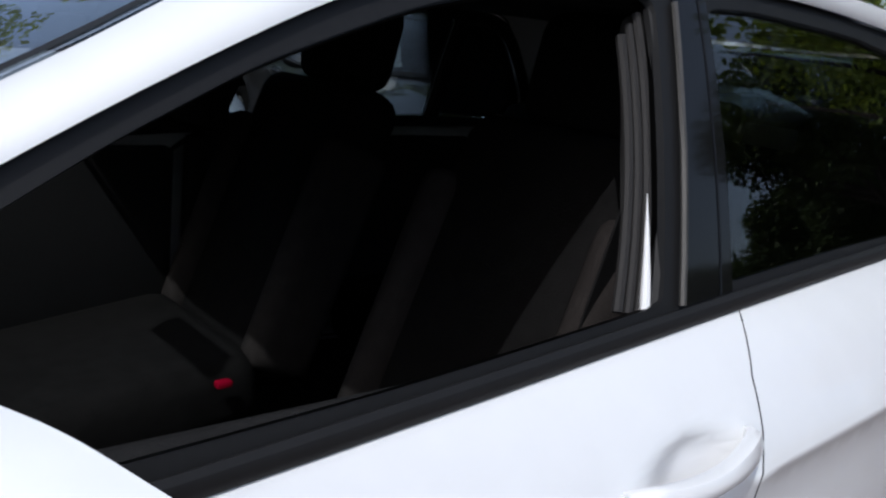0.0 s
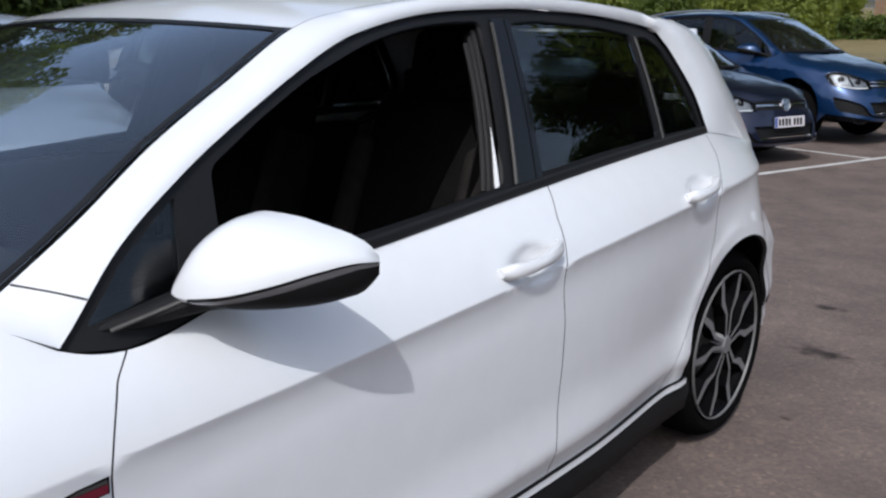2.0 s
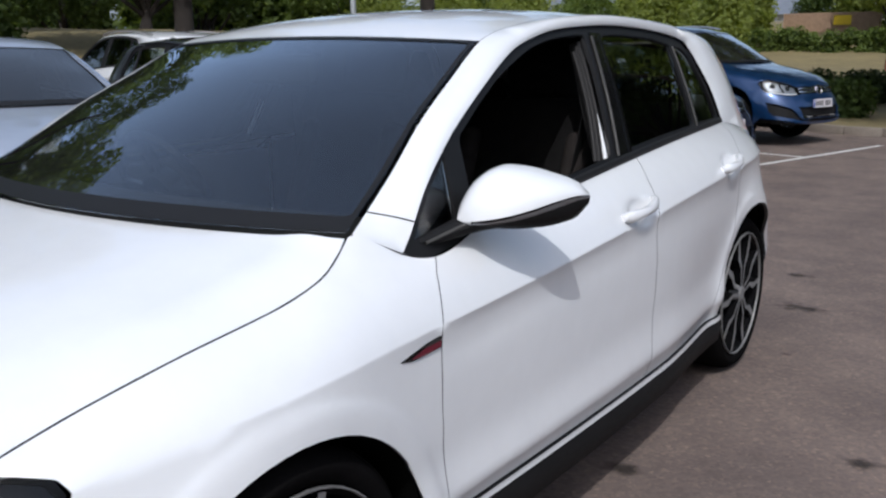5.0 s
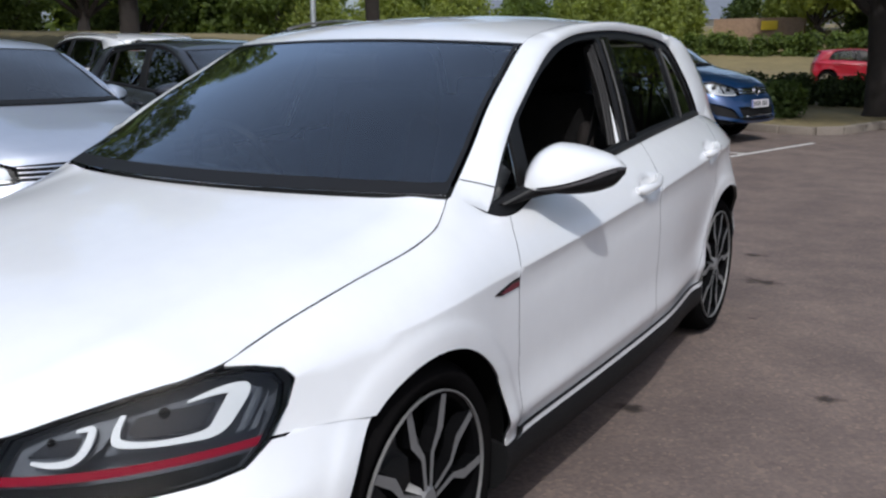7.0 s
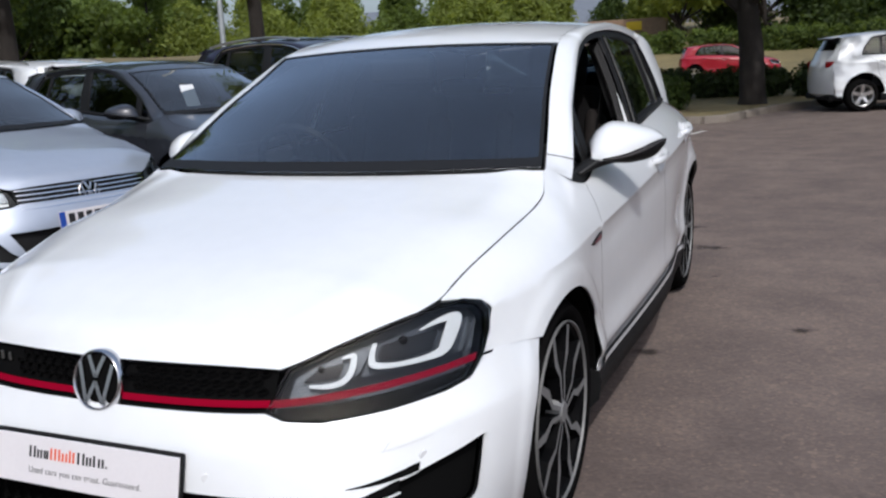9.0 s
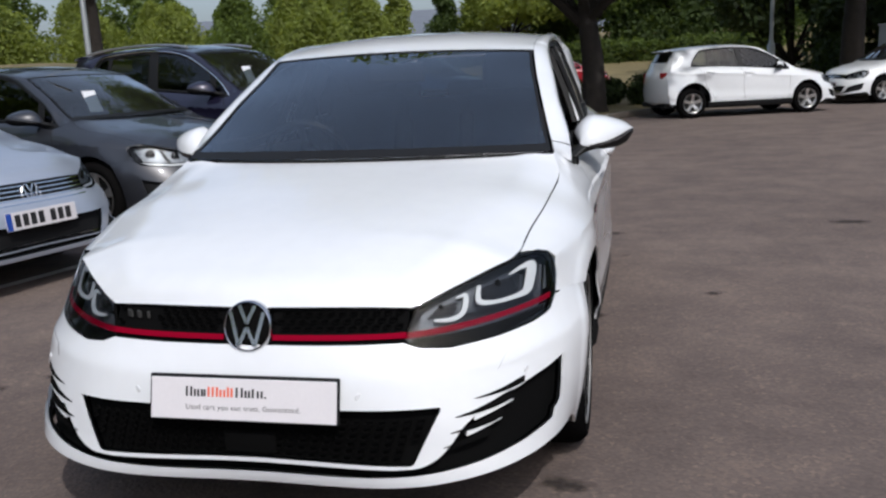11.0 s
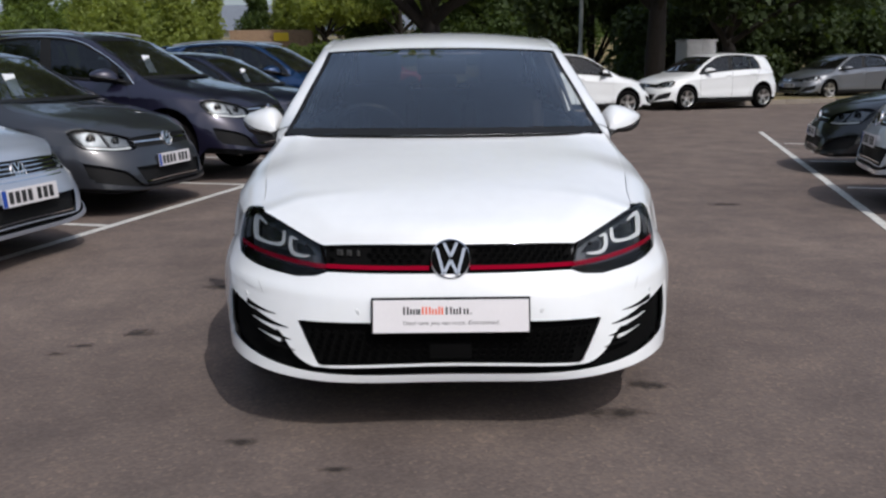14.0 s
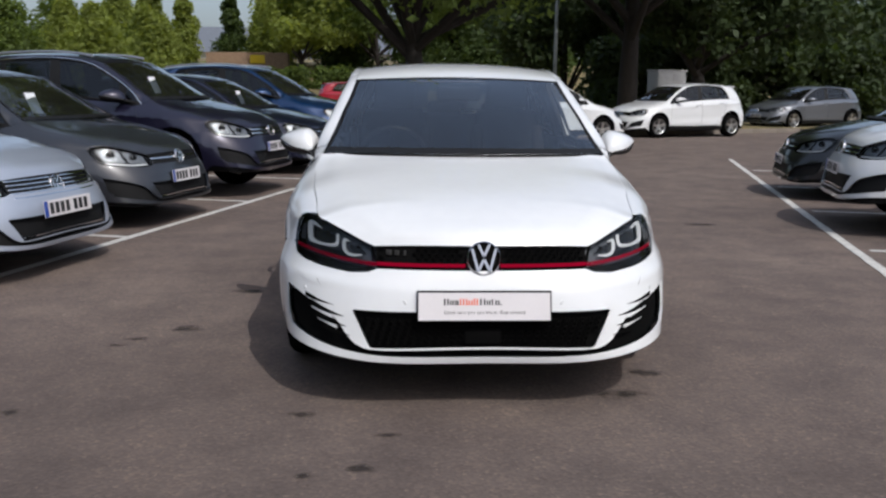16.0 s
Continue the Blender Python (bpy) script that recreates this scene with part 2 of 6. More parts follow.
def densify(poly, step, closed=True):
    out = []
    n = len(poly)
    for i in range(n if closed else n - 1):
        a, b = np.array(poly[i], float), np.array(poly[(i + 1) % n], float)
        k = max(1, int(np.ceil(np.linalg.norm(b - a) / step)))
        out += [tuple(a + (b - a) * j / k) for j in range(k)]
    if not closed:
        out.append(tuple(poly[-1]))
    return out


def rounded(poly, r, segs=5):
    """Rounds the corners of a closed polygon; r a number or one for each corner."""
    n = len(poly)
    out = []
    for i in range(n):
        p = np.array(poly[i], float)
        a, b = np.array(poly[i - 1], float), np.array(poly[(i + 1) % n], float)
        ri = r[i] if isinstance(r, (list, tuple)) else r
        da, db = np.linalg.norm(a - p), np.linalg.norm(b - p)
        ri = min(ri, 0.45 * da, 0.45 * db)
        if ri <= 0:
            out.append(tuple(p))
            continue
        s, e = p + (a - p) / da * ri, p + (b - p) / db * ri
        for j in range(segs + 1):
            t = j / segs
            out.append(tuple((1 - t) ** 2 * s + 2 * t * (1 - t) * p + t * t * e))
    return out


def inside(P, poly):
    """Which of the points P (n x 2) lie in the polygon."""
    x, y = P[:, 0], P[:, 1]
    c = np.zeros(len(P), bool)
    q = np.array(poly, float)
    j = len(q) - 1
    for i in range(len(q)):
        xi, yi, xj, yj = q[i, 0], q[i, 1], q[j, 0], q[j, 1]
        if yi != yj:
            hit = ((yi > y) != (yj > y)) & (x < (xj - xi) * (y - yi) / (yj - yi) + xi)
            c ^= hit
        j = i
    return c


def edge_dist(P, poly):
    q = np.array(poly, float)
    a, b = q, np.roll(q, -1, axis=0)
    d = b - a
    L = np.maximum((d * d).sum(1), 1e-12)
    w = P[:, None, :] - a[None]
    t = np.clip((w * d[None]).sum(2) / L[None], 0, 1)
    r = w - t[:, :, None] * d[None]
    return np.sqrt((r * r).sum(2)).min(1)


def sheet(fn, outline, step, holes=(), edge=None, flip=False, lip=0.012, off=0.0, lines=()):
    """Meshes a piece of the surface fn(u, v) inside an outline, with a lip turned inwards at its edges.
    Returns verts, faces, normals."""
    from mathutils.geometry import delaunay_2d_cdt
    edge = edge or step
    loops = [densify(outline, edge)] + [densify(h, edge) for h in holes]
    vs, es = [], []
    for lo in loops:
        o = len(vs)
        vs += [Vector(p) for p in lo]
        es += [(o + i, o + (i + 1) % len(lo)) for i in range(len(lo))]
    q = np.array(loops[0])
    lo, hi = q.min(0), q.max(0)
    nx, ny = max(1, int((hi[0] - lo[0]) / step)), max(1, int((hi[1] - lo[1]) / step))
    gx, gy = np.meshgrid(np.linspace(lo[0], hi[0], nx + 1), np.linspace(lo[1], hi[1], ny + 1))
    G = np.stack([gx.ravel(), gy.ravel()], 1)
    G = G[inside(G, loops[0])]
    for h in loops[1:]:
        if len(G):
            G = G[~inside(G, h)]
    for l2 in loops:
        if len(G):
            G = G[edge_dist(G, l2) > step * 0.45]
    vs += [Vector(p) for p in G]
    if len(lines):
        X = np.array([q for q in lines], float)
        X = X[inside(X, loops[0])]
        for l2 in loops:
            if len(X):
                X = X[edge_dist(X, l2) > 0.006]
        vs += [Vector(p) for p in X]
    r = delaunay_2d_cdt(vs, es, [], 0, 1e-7)
    V = np.array([tuple(v) for v in r[0]])
    F = [f for f in r[2] if len(f) == 3]
    C = np.array([V[list(f)].mean(0) for f in F])
    ok = inside(C, loops[0])
    for h in loops[1:]:
        ok &= ~inside(C, h)
    F = [f for f, k in zip(F, ok) if k]
    used = sorted({i for f in F for i in f})
    idx = {a: i for i, a in enumerate(used)}
    F = [tuple(idx[i] for i in f) for f in F]
    V = V[used]
    P, N = [], []
    e = 1e-3
    for u, v in V:
        p = np.array(fn(u, v))
        du = np.array(fn(u + e, v)) - np.array(fn(u - e, v))
        dv = np.array(fn(u, v + e)) - np.array(fn(u, v - e))
        nn = np.cross(du, dv)
        nn /= max(np.linalg.norm(nn), 1e-12)
        if flip:
            nn = -nn
        P.append(p + nn * off)
        N.append(nn)
    if flip:
        F = [f[::-1] for f in F]
    if lip:
        cnt = {}
        for f in F:
            for a, b in ((f[0], f[1]), (f[1], f[2]), (f[2], f[0])):
                k = (min(a, b), max(a, b))
                cnt[k] = None if k in cnt else (a, b)
        bd = [k for k in cnt.values() if k]
        m = {}
        for a, b in bd:
            for i in (a, b):
                if i not in m:
                    m[i] = len(P)
                    P.append(P[i] - N[i] * lip)
                    N.append(-N[i])
        for a, b in bd:
            F.append((b, a, m[a], m[b]))
    return P, F, N


def mirrored(P, F, N):
    return [np.array((-p[0], p[1], p[2])) for p in P], [f[::-1] for f in F], [np.array((-q[0], q[1], q[2])) for q in N]

# ------------------------------------------------------------------ the hatchback's shape, left half (x > 0), nose at -y, front axle at y = 0
AXLE, WB, R_ARCH = 0.318, 2.631, (0.352, 0.388)
ARCH_Y = WB - 0.032                         # the rear arch is cut a little ahead of the axle
SIDE_X0 = Crv((-0.445, 0.691), (-0.30, 0.706), (-0.16, 0.729), (0.04, 0.744), (0.14, 0.753), (0.20, 0.752), (0.255, 0.737), (0.31, 0.722), (0.40, 0.776), (0.7, 0.784), (1.07, 0.782), (1.44, 0.774), (1.84, 0.757), (2.44, 0.712), (2.64, 0.689), (2.86, 0.684), (3.08, 0.664), (3.25, 0.57))
SIDE_Z0 = Crv((-0.445, 0.750), (-0.16, 0.824), (0.14, 0.880), (0.20, 0.900), (0.27, 0.933), (0.31, 0.957), (0.40, 0.905), (0.7, 0.920), (1.07, 0.947), (1.44, 0.975), (1.84, 0.998), (2.44, 1.016), (2.64, 1.016), (2.86, 0.984), (3.08, 0.945), (3.25, 0.92))
# the same edge without the foot of the windscreen pillar
BASE_X = Crv((-0.445, 0.691), (-0.30, 0.706), (-0.16, 0.729), (0.04, 0.744), (0.14, 0.753), (0.40, 0.776), (0.7, 0.784))
BASE_Z = Crv((-0.445, 0.750), (-0.16, 0.824), (0.14, 0.880), (0.40, 0.905), (0.7, 0.920))
CREASE_X = Crv((-0.45, 0.748), (-0.36, 0.781), (-0.25, 0.808), (-0.1, 0.845), (0.1, 0.866), (0.3, 0.866), (0.5, 0.870), (0.9, 0.882), (1.3, 0.890), (1.8, 0.888), (2.2, 0.874), (2.4, 0.862), (2.6, 0.842), (2.8, 0.802), (2.9, 0.766), (3.0, 0.716), (3.07, 0.674), (3.25, 0.55))
CREASE_Z = Crv((-0.45, 0.705), (-0.25, 0.730), (0.0, 0.750), (0.4, 0.768), (0.8, 0.790), (1.2, 0.818), (1.45, 0.831), (1.8, 0.853), (2.2, 0.872), (2.7, 0.888), (3.3, 0.90))
UNDER = Crv((0, 0), (0.012, -0.002), (0.04, -0.0045), (0.25, -0.003), (0.48, -0.004), (0.56, -0.0055), (0.64, -0.004), (0.72, 0.001), (0.775, 0.004), (0.80, 0.0035), (0.85, -0.006), (0.90, -0.014), (0.92, -0.015), (1.0, -0.010), (1.08, -0.014))
FRONT_Y = Crv((0.10, -0.80), (0.16, -0.865), (0.21, -0.892), (0.30, -0.898), (0.42, -0.897), (0.50, -0.884), (0.56, -0.858), (0.60, -0.838), (0.66, -0.808), (0.70, -0.782), (0.76, -0.74))
FRONT_X = Crv((0.10, 0.80), (0.20, 0.818), (0.30, 0.842), (0.42, 0.858), (0.52, 0.859), (0.56, 0.850), (0.60, 0.835), (0.66, 0.812), (0.70, 0.798), (0.72, 0.789), (0.76, 0.765), (0.80, 0.74))
FRONT_N = Crv((0.2, 3.6), (0.3, 3.0), (0.42, 2.5), (0.52, 2.18), (0.56, 2.06), (0.65, 2.0), (0.8, 2.0))
EDGE = [(0.722, 0.31, 0.957), (0.682, 0.482, 1.050), (0.644, 0.643, 1.150), (0.609, 0.818, 1.241), (0.583, 0.985, 1.328), (0.575, 1.12, 1.362), (0.571, 1.30, 1.388), (0.568, 1.50, 1.402),
        (0.566, 1.74, 1.407), (0.562, 2.05, 1.400), (0.556, 2.35, 1.384), (0.545, 2.64, 1.352), (0.520, 2.88, 1.305), (0.600, 3.01, 1.12), (0.664, 3.08, 0.945)]
DLO = [(0.40, 0.907), (0.506, 1.020), (0.65, 1.112), (0.82, 1.202), (1.01, 1.289), (1.13, 1.326), (1.30, 1.357), (1.50, 1.372), (1.74, 1.378), (2.05, 1.368), (2.35, 1.340), (2.435, 1.298), (2.51, 1.22), (2.58, 1.13), (2.62, 1.016)]
DLO_C = Crv(*[(i, *p) for i, p in enumerate(DLO)])
EDGE_C = Crv(*[(i, *p) for i, p in enumerate(EDGE)])


def flare(y, z):
    f = 0.0
    for yc, r in ((0.0, R_ARCH[0]), (ARCH_Y, R_ARCH[1])):
        d = math.hypot(y - yc, z - AXLE) - r
        if d > -0.1:
            q = min(1.0, max(0.0, (0.070 - d) / 0.030))
            f += 0.010 * math.exp(-(d / 0.080) ** 2) + 0.0035 * q * q * (3 - 2 * q)
    return f


def cup(y, z):
    """The hollows in the doors behind the handles."""
    d = 0.0
    for yc, zc in ((1.385, 0.850), (2.245, 0.890)):
        q = ((y - yc) / 0.076) ** 2 + ((z - zc) / 0.038) ** 2
        if q < 4:
            d += 0.020 * math.exp(-q * q)
    return d


def side(y, v):
    """The lower body side: v 0 at the top edge, 1 at the shoulder crease, then metres below it."""
    zc, xc = CREASE_Z(y), CREASE_X(y)
    if v <= 1:
        x0, z0 = (BASE_X(y), BASE_Z(y)) if 0.14 < y < 0.40 else (SIDE_X0(y), SIDE_Z0(y))
        k = min(1, max(0, (y - 0.10) / 0.45))
        k = k * k * (3 - 2 * k)
        x1, z1 = x0 + (0.72 - 0.06 * k) * (xc - x0), z0 - (0.36 + 0.02 * k) * (z0 - zc)
        a, b, c = (1 - v) ** 2, 2 * v * (1 - v), v * v
        x, z = a * x0 + b * x1 + c * xc, a * z0 + b * z1 + c * zc
        if 0.14 < y < 0.40 and v < 0.5:          # the pillar's foot rises out of the wing
            w = (1 - 2 * v) ** 2
            x, z = x + (SIDE_X0(y) - x0) * w, z + (SIDE_Z0(y) - z0) * w
        return x + flare(y, z) * min(1, 2 * v) - cup(y, z), y, z
    z = zc - (v - 1)
    tuck = 0.24 * (v - 1) * min(1, max(0, (0.12 - y) / 0.40)) if v < 1.2 else 0.24 * 0.2 * min(1, max(0, (0.12 - y) / 0.40))
    t = (zc - z) / (zc - 0.285)
    k = min(1, max(0, (y - 0.24) / 0.30)) if t < 0.5 else 1
    q = min(1, max(0, (y - 2.40) / 0.45))
    w = max(0, min(y, 3.13) - 2.925)
    tail = 0.045 * q * q * (3 - 2 * q) * min(1, (v - 1) / 0.28) + 0.50 * w * w / (w + 0.02) * min(1, (v - 1) / 0.30) ** 1.5
    n0, n1 = min(1, max(0, (y - 1.60) / 0.55)), min(1, max(0, (y - 2.35) / 0.35))
    waist = 0.024 * n0 * n0 * (3 - 2 * n0) * (1 - n1 * n1 * (3 - 2 * n1)) * min(1, (v - 1) / 0.36)
    return xc + UNDER(t) * k + flare(y, z) + tuck + tail - waist - cup(y, z), y, z


def sv(y, z):
    """The v of a height on the body side."""
    zc = CREASE_Z(y)
    if z <= zc:
        return (y, 1 + zc - z)
    lo, hi = 0.0, 1.0
    for _ in range(24):
        m = (lo + hi) / 2
        if side(y, m)[2] > z:
            lo = m
        else:
            hi = m
    return (y, lo)


def front(th, z):
    """The nose: th the bearing in radians from straight ahead (+ to the car's left)."""
    s, c = abs(math.sin(th)), max(math.cos(th), 0.0)
    y0 = -0.25
    n = FRONT_N(z)
    r = ((s / FRONT_X(z)) ** n + (c / (y0 - FRONT_Y(z))) ** n) ** (-1 / n)
    r += 0.009 * s ** 3 * (1 - s ** 10) * math.exp(-((z - 0.500 - 0.030 * s ** 4) / 0.020) ** 2)
    x, y = r * math.sin(th), y0 - r * math.cos(th)
    x += math.copysign(flare(y, z) * s ** 6 + 0.12 * max(0.0, y + 0.25), th)
    return x, y + 0.034 * max(0.0, 1 - (x / 0.5) ** 2) ** 2, z


def fx(x, z):
    """The bearing at which the nose has the half-width x at the height z."""
    lo, hi = 0.0, math.pi / 2
    for _ in range(26):
        m = (lo + hi) / 2
        if front(m, z)[0] < abs(x):
            lo = m
        else:
            hi = m
    return (math.copysign(lo, x), z)


def fy(y, z):
    lo, hi = 0.0, 2.1
    for _ in range(26):
        m = (lo + hi) / 2
        if front(m, z)[1] < y:
            lo = m
        else:
            hi = m
    return (lo, z)


def glass_side(y, z):
    zb, xb = SIDE_Z0(y) if y > 0.40 else 0.907, (SIDE_X0(y) if y > 0.40 else 0.776) - 0.008
    d = z - zb
    return xb - 0.30 * d - 0.26 * d * d * (1 if d > 0 else 0), y, z


def rail(t, s):
    """The white band from the window line to the windscreen and roof: A-pillar, cant rail and C-pillar in one."""
    y, z = DLO_C(t)
    d = np.array(glass_side(y, z)) + np.array((0.010, 0, 0.002))
    e = EDGE_C(t)
    h = 0.012 * min(1, t / 1.5) + 0.014 * min(1, max(0, (t - 4) / 4))
    if t > 10:
        h = h * (14 - t) / 4 + 0.010 * (t - 10) / 4 + 0.032 * math.sin(math.pi * (t - 10) / 4)
    n = np.array((0.75, 0.0, 0.66)) if t < 10 else np.array((0.85, 0.15 * min(1, (t - 10) / 2), 0.5))
    if t < 5:
        n = np.array((0.80, -0.35, 0.48))
    return d + (e - d) * s + n * h * 4 * s * (1 - s) * (1.25 - 0.5 * s)


SCREEN_MID = Crv((0, 0.15, 0.955), (1, 0.335, 1.062), (2, 0.535, 1.168), (3, 0.735, 1.262), (4, 0.935, 1.340))
ROOF_MID = Crv((4, 0.935, 1.340), (5, 1.09, 1.388), (6, 1.28, 1.420), (7, 1.5, 1.437), (8, 1.74, 1.443), (9, 2.05, 1.440), (10, 2.36, 1.428), (11, 2.70, 1.403), (12, 3.00, 1.370))


def screen(a, b):
    e, (yc, zc) = EDGE_C(b), SCREEN_MID(b)
    k = a * a
    return a * e[0], yc + (e[1] - yc) * k, zc + (e[2] - zc) * k + 0.006 * (1 - k)


def roof(a, b):
    e, (yc, zc) = EDGE_C(b), ROOF_MID(b)
    k = abs(a) ** 2.3
    return a * e[0], yc + (e[1] - yc) * a * a, zc + (e[2] - zc) * k


HOOD_MID = Crv((0, -0.783, 0.668), (0.35, -0.751, 0.713), (1, -0.645, 0.762), (2, -0.44, 0.825), (3, -0.16, 0.884), (4, 0.06, 0.928), (5, 0.165, 0.948))


HOOD_Y = Crv((2, -0.445), (3, -0.16), (4, 0.14), (5, 0.293))
LAMP_TOP = Crv((0.40, 0.643), (0.447, 0.657), (0.53, 0.690), (0.62, 0.723), (0.690, 0.745))
HOOD_EDGE = Crv(*[(q, x, front(*fx(x, LAMP_TOP(x)))[1] - 0.002, LAMP_TOP(x) + 0.004) for q, x in ((0, 0.435), (0.35, 0.475), (0.65, 0.52), (1, 0.570), (1.3, 0.608), (1.6, 0.644), (1.85, 0.672))], *[(q, SIDE_X0(HOOD_Y(q)) - 0.0045, HOOD_Y(q), SIDE_Z0(HOOD_Y(q)) + 0.0015) for q in (2, 2.25, 2.5, 2.75, 3, 3.25, 3.5, 3.75, 4, 4.2, 4.4, 4.6, 4.8, 5)])


def hood(a, b):
    e, (yc, zc) = HOOD_EDGE(b), HOOD_MID(b)
    k = abs(a)
    q = k ** (3.2 + 0.28 * min(5.0, max(0.0, b)))
    ridge = 0.006 * math.exp(-((k - 0.74 - 0.03 * b) / 0.06) ** 2) * min(1, b)
    return a * e[0], yc + (e[1] - yc) * k * k, zc + (e[2] - zc) * q + ridge


def arch_pts(yc, r, a0, a1, n=18):
    return [(yc + r * math.cos(radians(a0 + (a1 - a0) * i / n)), AXLE + r * math.sin(radians(a0 + (a1 - a0) * i / n))) for i in range(n + 1)]


def along(c0, c1, n):
    return [c0 + (c1 - c0) * i / n for i in range(n + 1)]


def make_wheel(name, R, rim_r, parent, at, outward, face=None, dark=None, twin=True, detail=True, width=0.225):
    """A wheel: tyre, rim, five twin spokes, hub cap, brake disc."""
    w = bpy.data.objects.new(name, None)
    scene.collection.objects.link(w)
    w.parent = parent
    w.matrix_basis = Matrix.Translation(at) @ (Matrix() if outward > 0 else Matrix.Rotation(math.pi, 4, "Z"))
    n = 48 if detail else 28
    h = width / 2
    prof = [(rim_r + 0.004, -h + 0.02), (rim_r + 0.03, -h), (R - 0.03, -h - 0.004), (R - 0.008, -h + 0.02), (R, -h + 0.05), (R, h - 0.05), (R - 0.008, h - 0.02), (R - 0.028, h + 0.003), (rim_r + 0.035, h + 0.004), (rim_r + 0.012, h - 0.004), (rim_r + 0.004, h - 0.012)]
    tb = lathe_bm(prof, n)
    for v in tb.verts:
        v.co.z = max(v.co.z, -at[2] + 0.001)
    part("tyre", tb, RUBBER, w, "black rubber tyre", angle=50)
    rim = part("rim", lathe_bm([(rim_r + 0.003, h - 0.006), (rim_r + 0.003, h + 0.001), (rim_r - 0.0005, h + 0.001), (rim_r - 0.002, h - 0.006)], n), face or SILVER, w)
    part("barrel", lathe_bm([(rim_r - 0.002, h - 0.006), (rim_r - 0.014, h - 0.014), (rim_r - 0.024, h - 0.05), (rim_r - 0.03, -h + 0.03)], n), dark or DARK_ALLOY, w)
    part("disc", lathe_bm([(0.0, 0.015), (0.08, 0.015), (0.085, 0.0), (0.15, 0.0), (0.15, -0.02), (0.0, -0.02)], 32), STEEL, w, "steel brake disc")
    part("back_plate", lathe_bm([(0.0, -0.03), (rim_r - 0.03, -0.03), (rim_r - 0.03, -0.034)], 24), DARK_ALLOY, w)
    k = rim_r
    for i in range(5):
        for sgn in ((-1, 1) if twin else (0,)):
            # the spoke leaves the hub, kinks outwards and meets the rim
            if twin:
                pts = [(0.035, 0.30 * sgn), (0.45 * k, 0.17 * sgn), (0.66 * k, 0.33 * sgn), (k - 0.008, 0.30 * sgn)]
            else:
                pts = [(0.035, 0), (0.4 * k, 0), (0.7 * k, 0), (k - 0.008, 0)]
            wd = [0.006, 0.0075, 0.0130, 0.0105] if twin else [0.03, 0.026, 0.028, 0.036]
            dx = [h - 0.002, h - 0.003, h - 0.004, h - 0.004] if detail else [h - 0.030, h - 0.022, h - 0.010, h - 0.005]
            bms, bmd = bmesh.new(), bmesh.new()
            base = i * 2 * math.pi / 5 + math.pi / 2
            top, low = [], []
            for (r, a), ww, x in zip(pts, wd, dx):
                c, s = math.cos(base + a), math.sin(base + a)
                t = Vector((0, -s, c))
                p = Vector((0, r * c, r * s))
                top.append((p + t * ww + Vector((x, 0, 0)), p - t * ww + Vector((x, 0, 0))))
                low.append((p + t * ww * 1.25 + Vector((x - 0.035, 0, 0)), p - t * ww * 1.25 + Vector((x - 0.035, 0, 0))))
            vt = [(bms.verts.new(a), bms.verts.new(b)) for a, b in top]
            vd = [(bmd.verts.new(a - Vector((0.0008, 0, 0))), bmd.verts.new(b - Vector((0.0008, 0, 0)))) for a, b in top]
            vl = [(bmd.verts.new(a), bmd.verts.new(b)) for a, b in low]
            for j in range(3):
                bms.faces.new((vt[j][0], vt[j][1], vt[j + 1][1], vt[j + 1][0]))
                bmd.faces.new((vd[j][0], vd[j + 1][0], vl[j + 1][0], vl[j][0]))
                bmd.faces.new((vd[j][1], vl[j][1], vl[j + 1][1], vd[j + 1][1]))
                bmd.faces.new((vl[j][0], vl[j + 1][0], vl[j + 1][1], vl[j][1]))
            bmesh.ops.recalc_face_normals(bms, faces=bms.faces)
            part("spoke_face", bms, face or SILVER, rim, smooth=False)
            part("spoke", bmd, dark or DARK_ALLOY, rim, smooth=False)
    part("hub_cap", lathe_bm([(p, q + (0.020 if detail else 0.0)) for p, q in ((0.0, h - 0.018), (0.028, h - 0.019), (0.032, h - 0.024), (0.042, h - 0.032), (0.048, h - 0.06))], 24), face or SILVER, rim)
    return w


def plate_bm(w, h, d=0.004):
    return box_bm((w, d, h), bevel=min(0.0018, d / 2.2), segs=1)


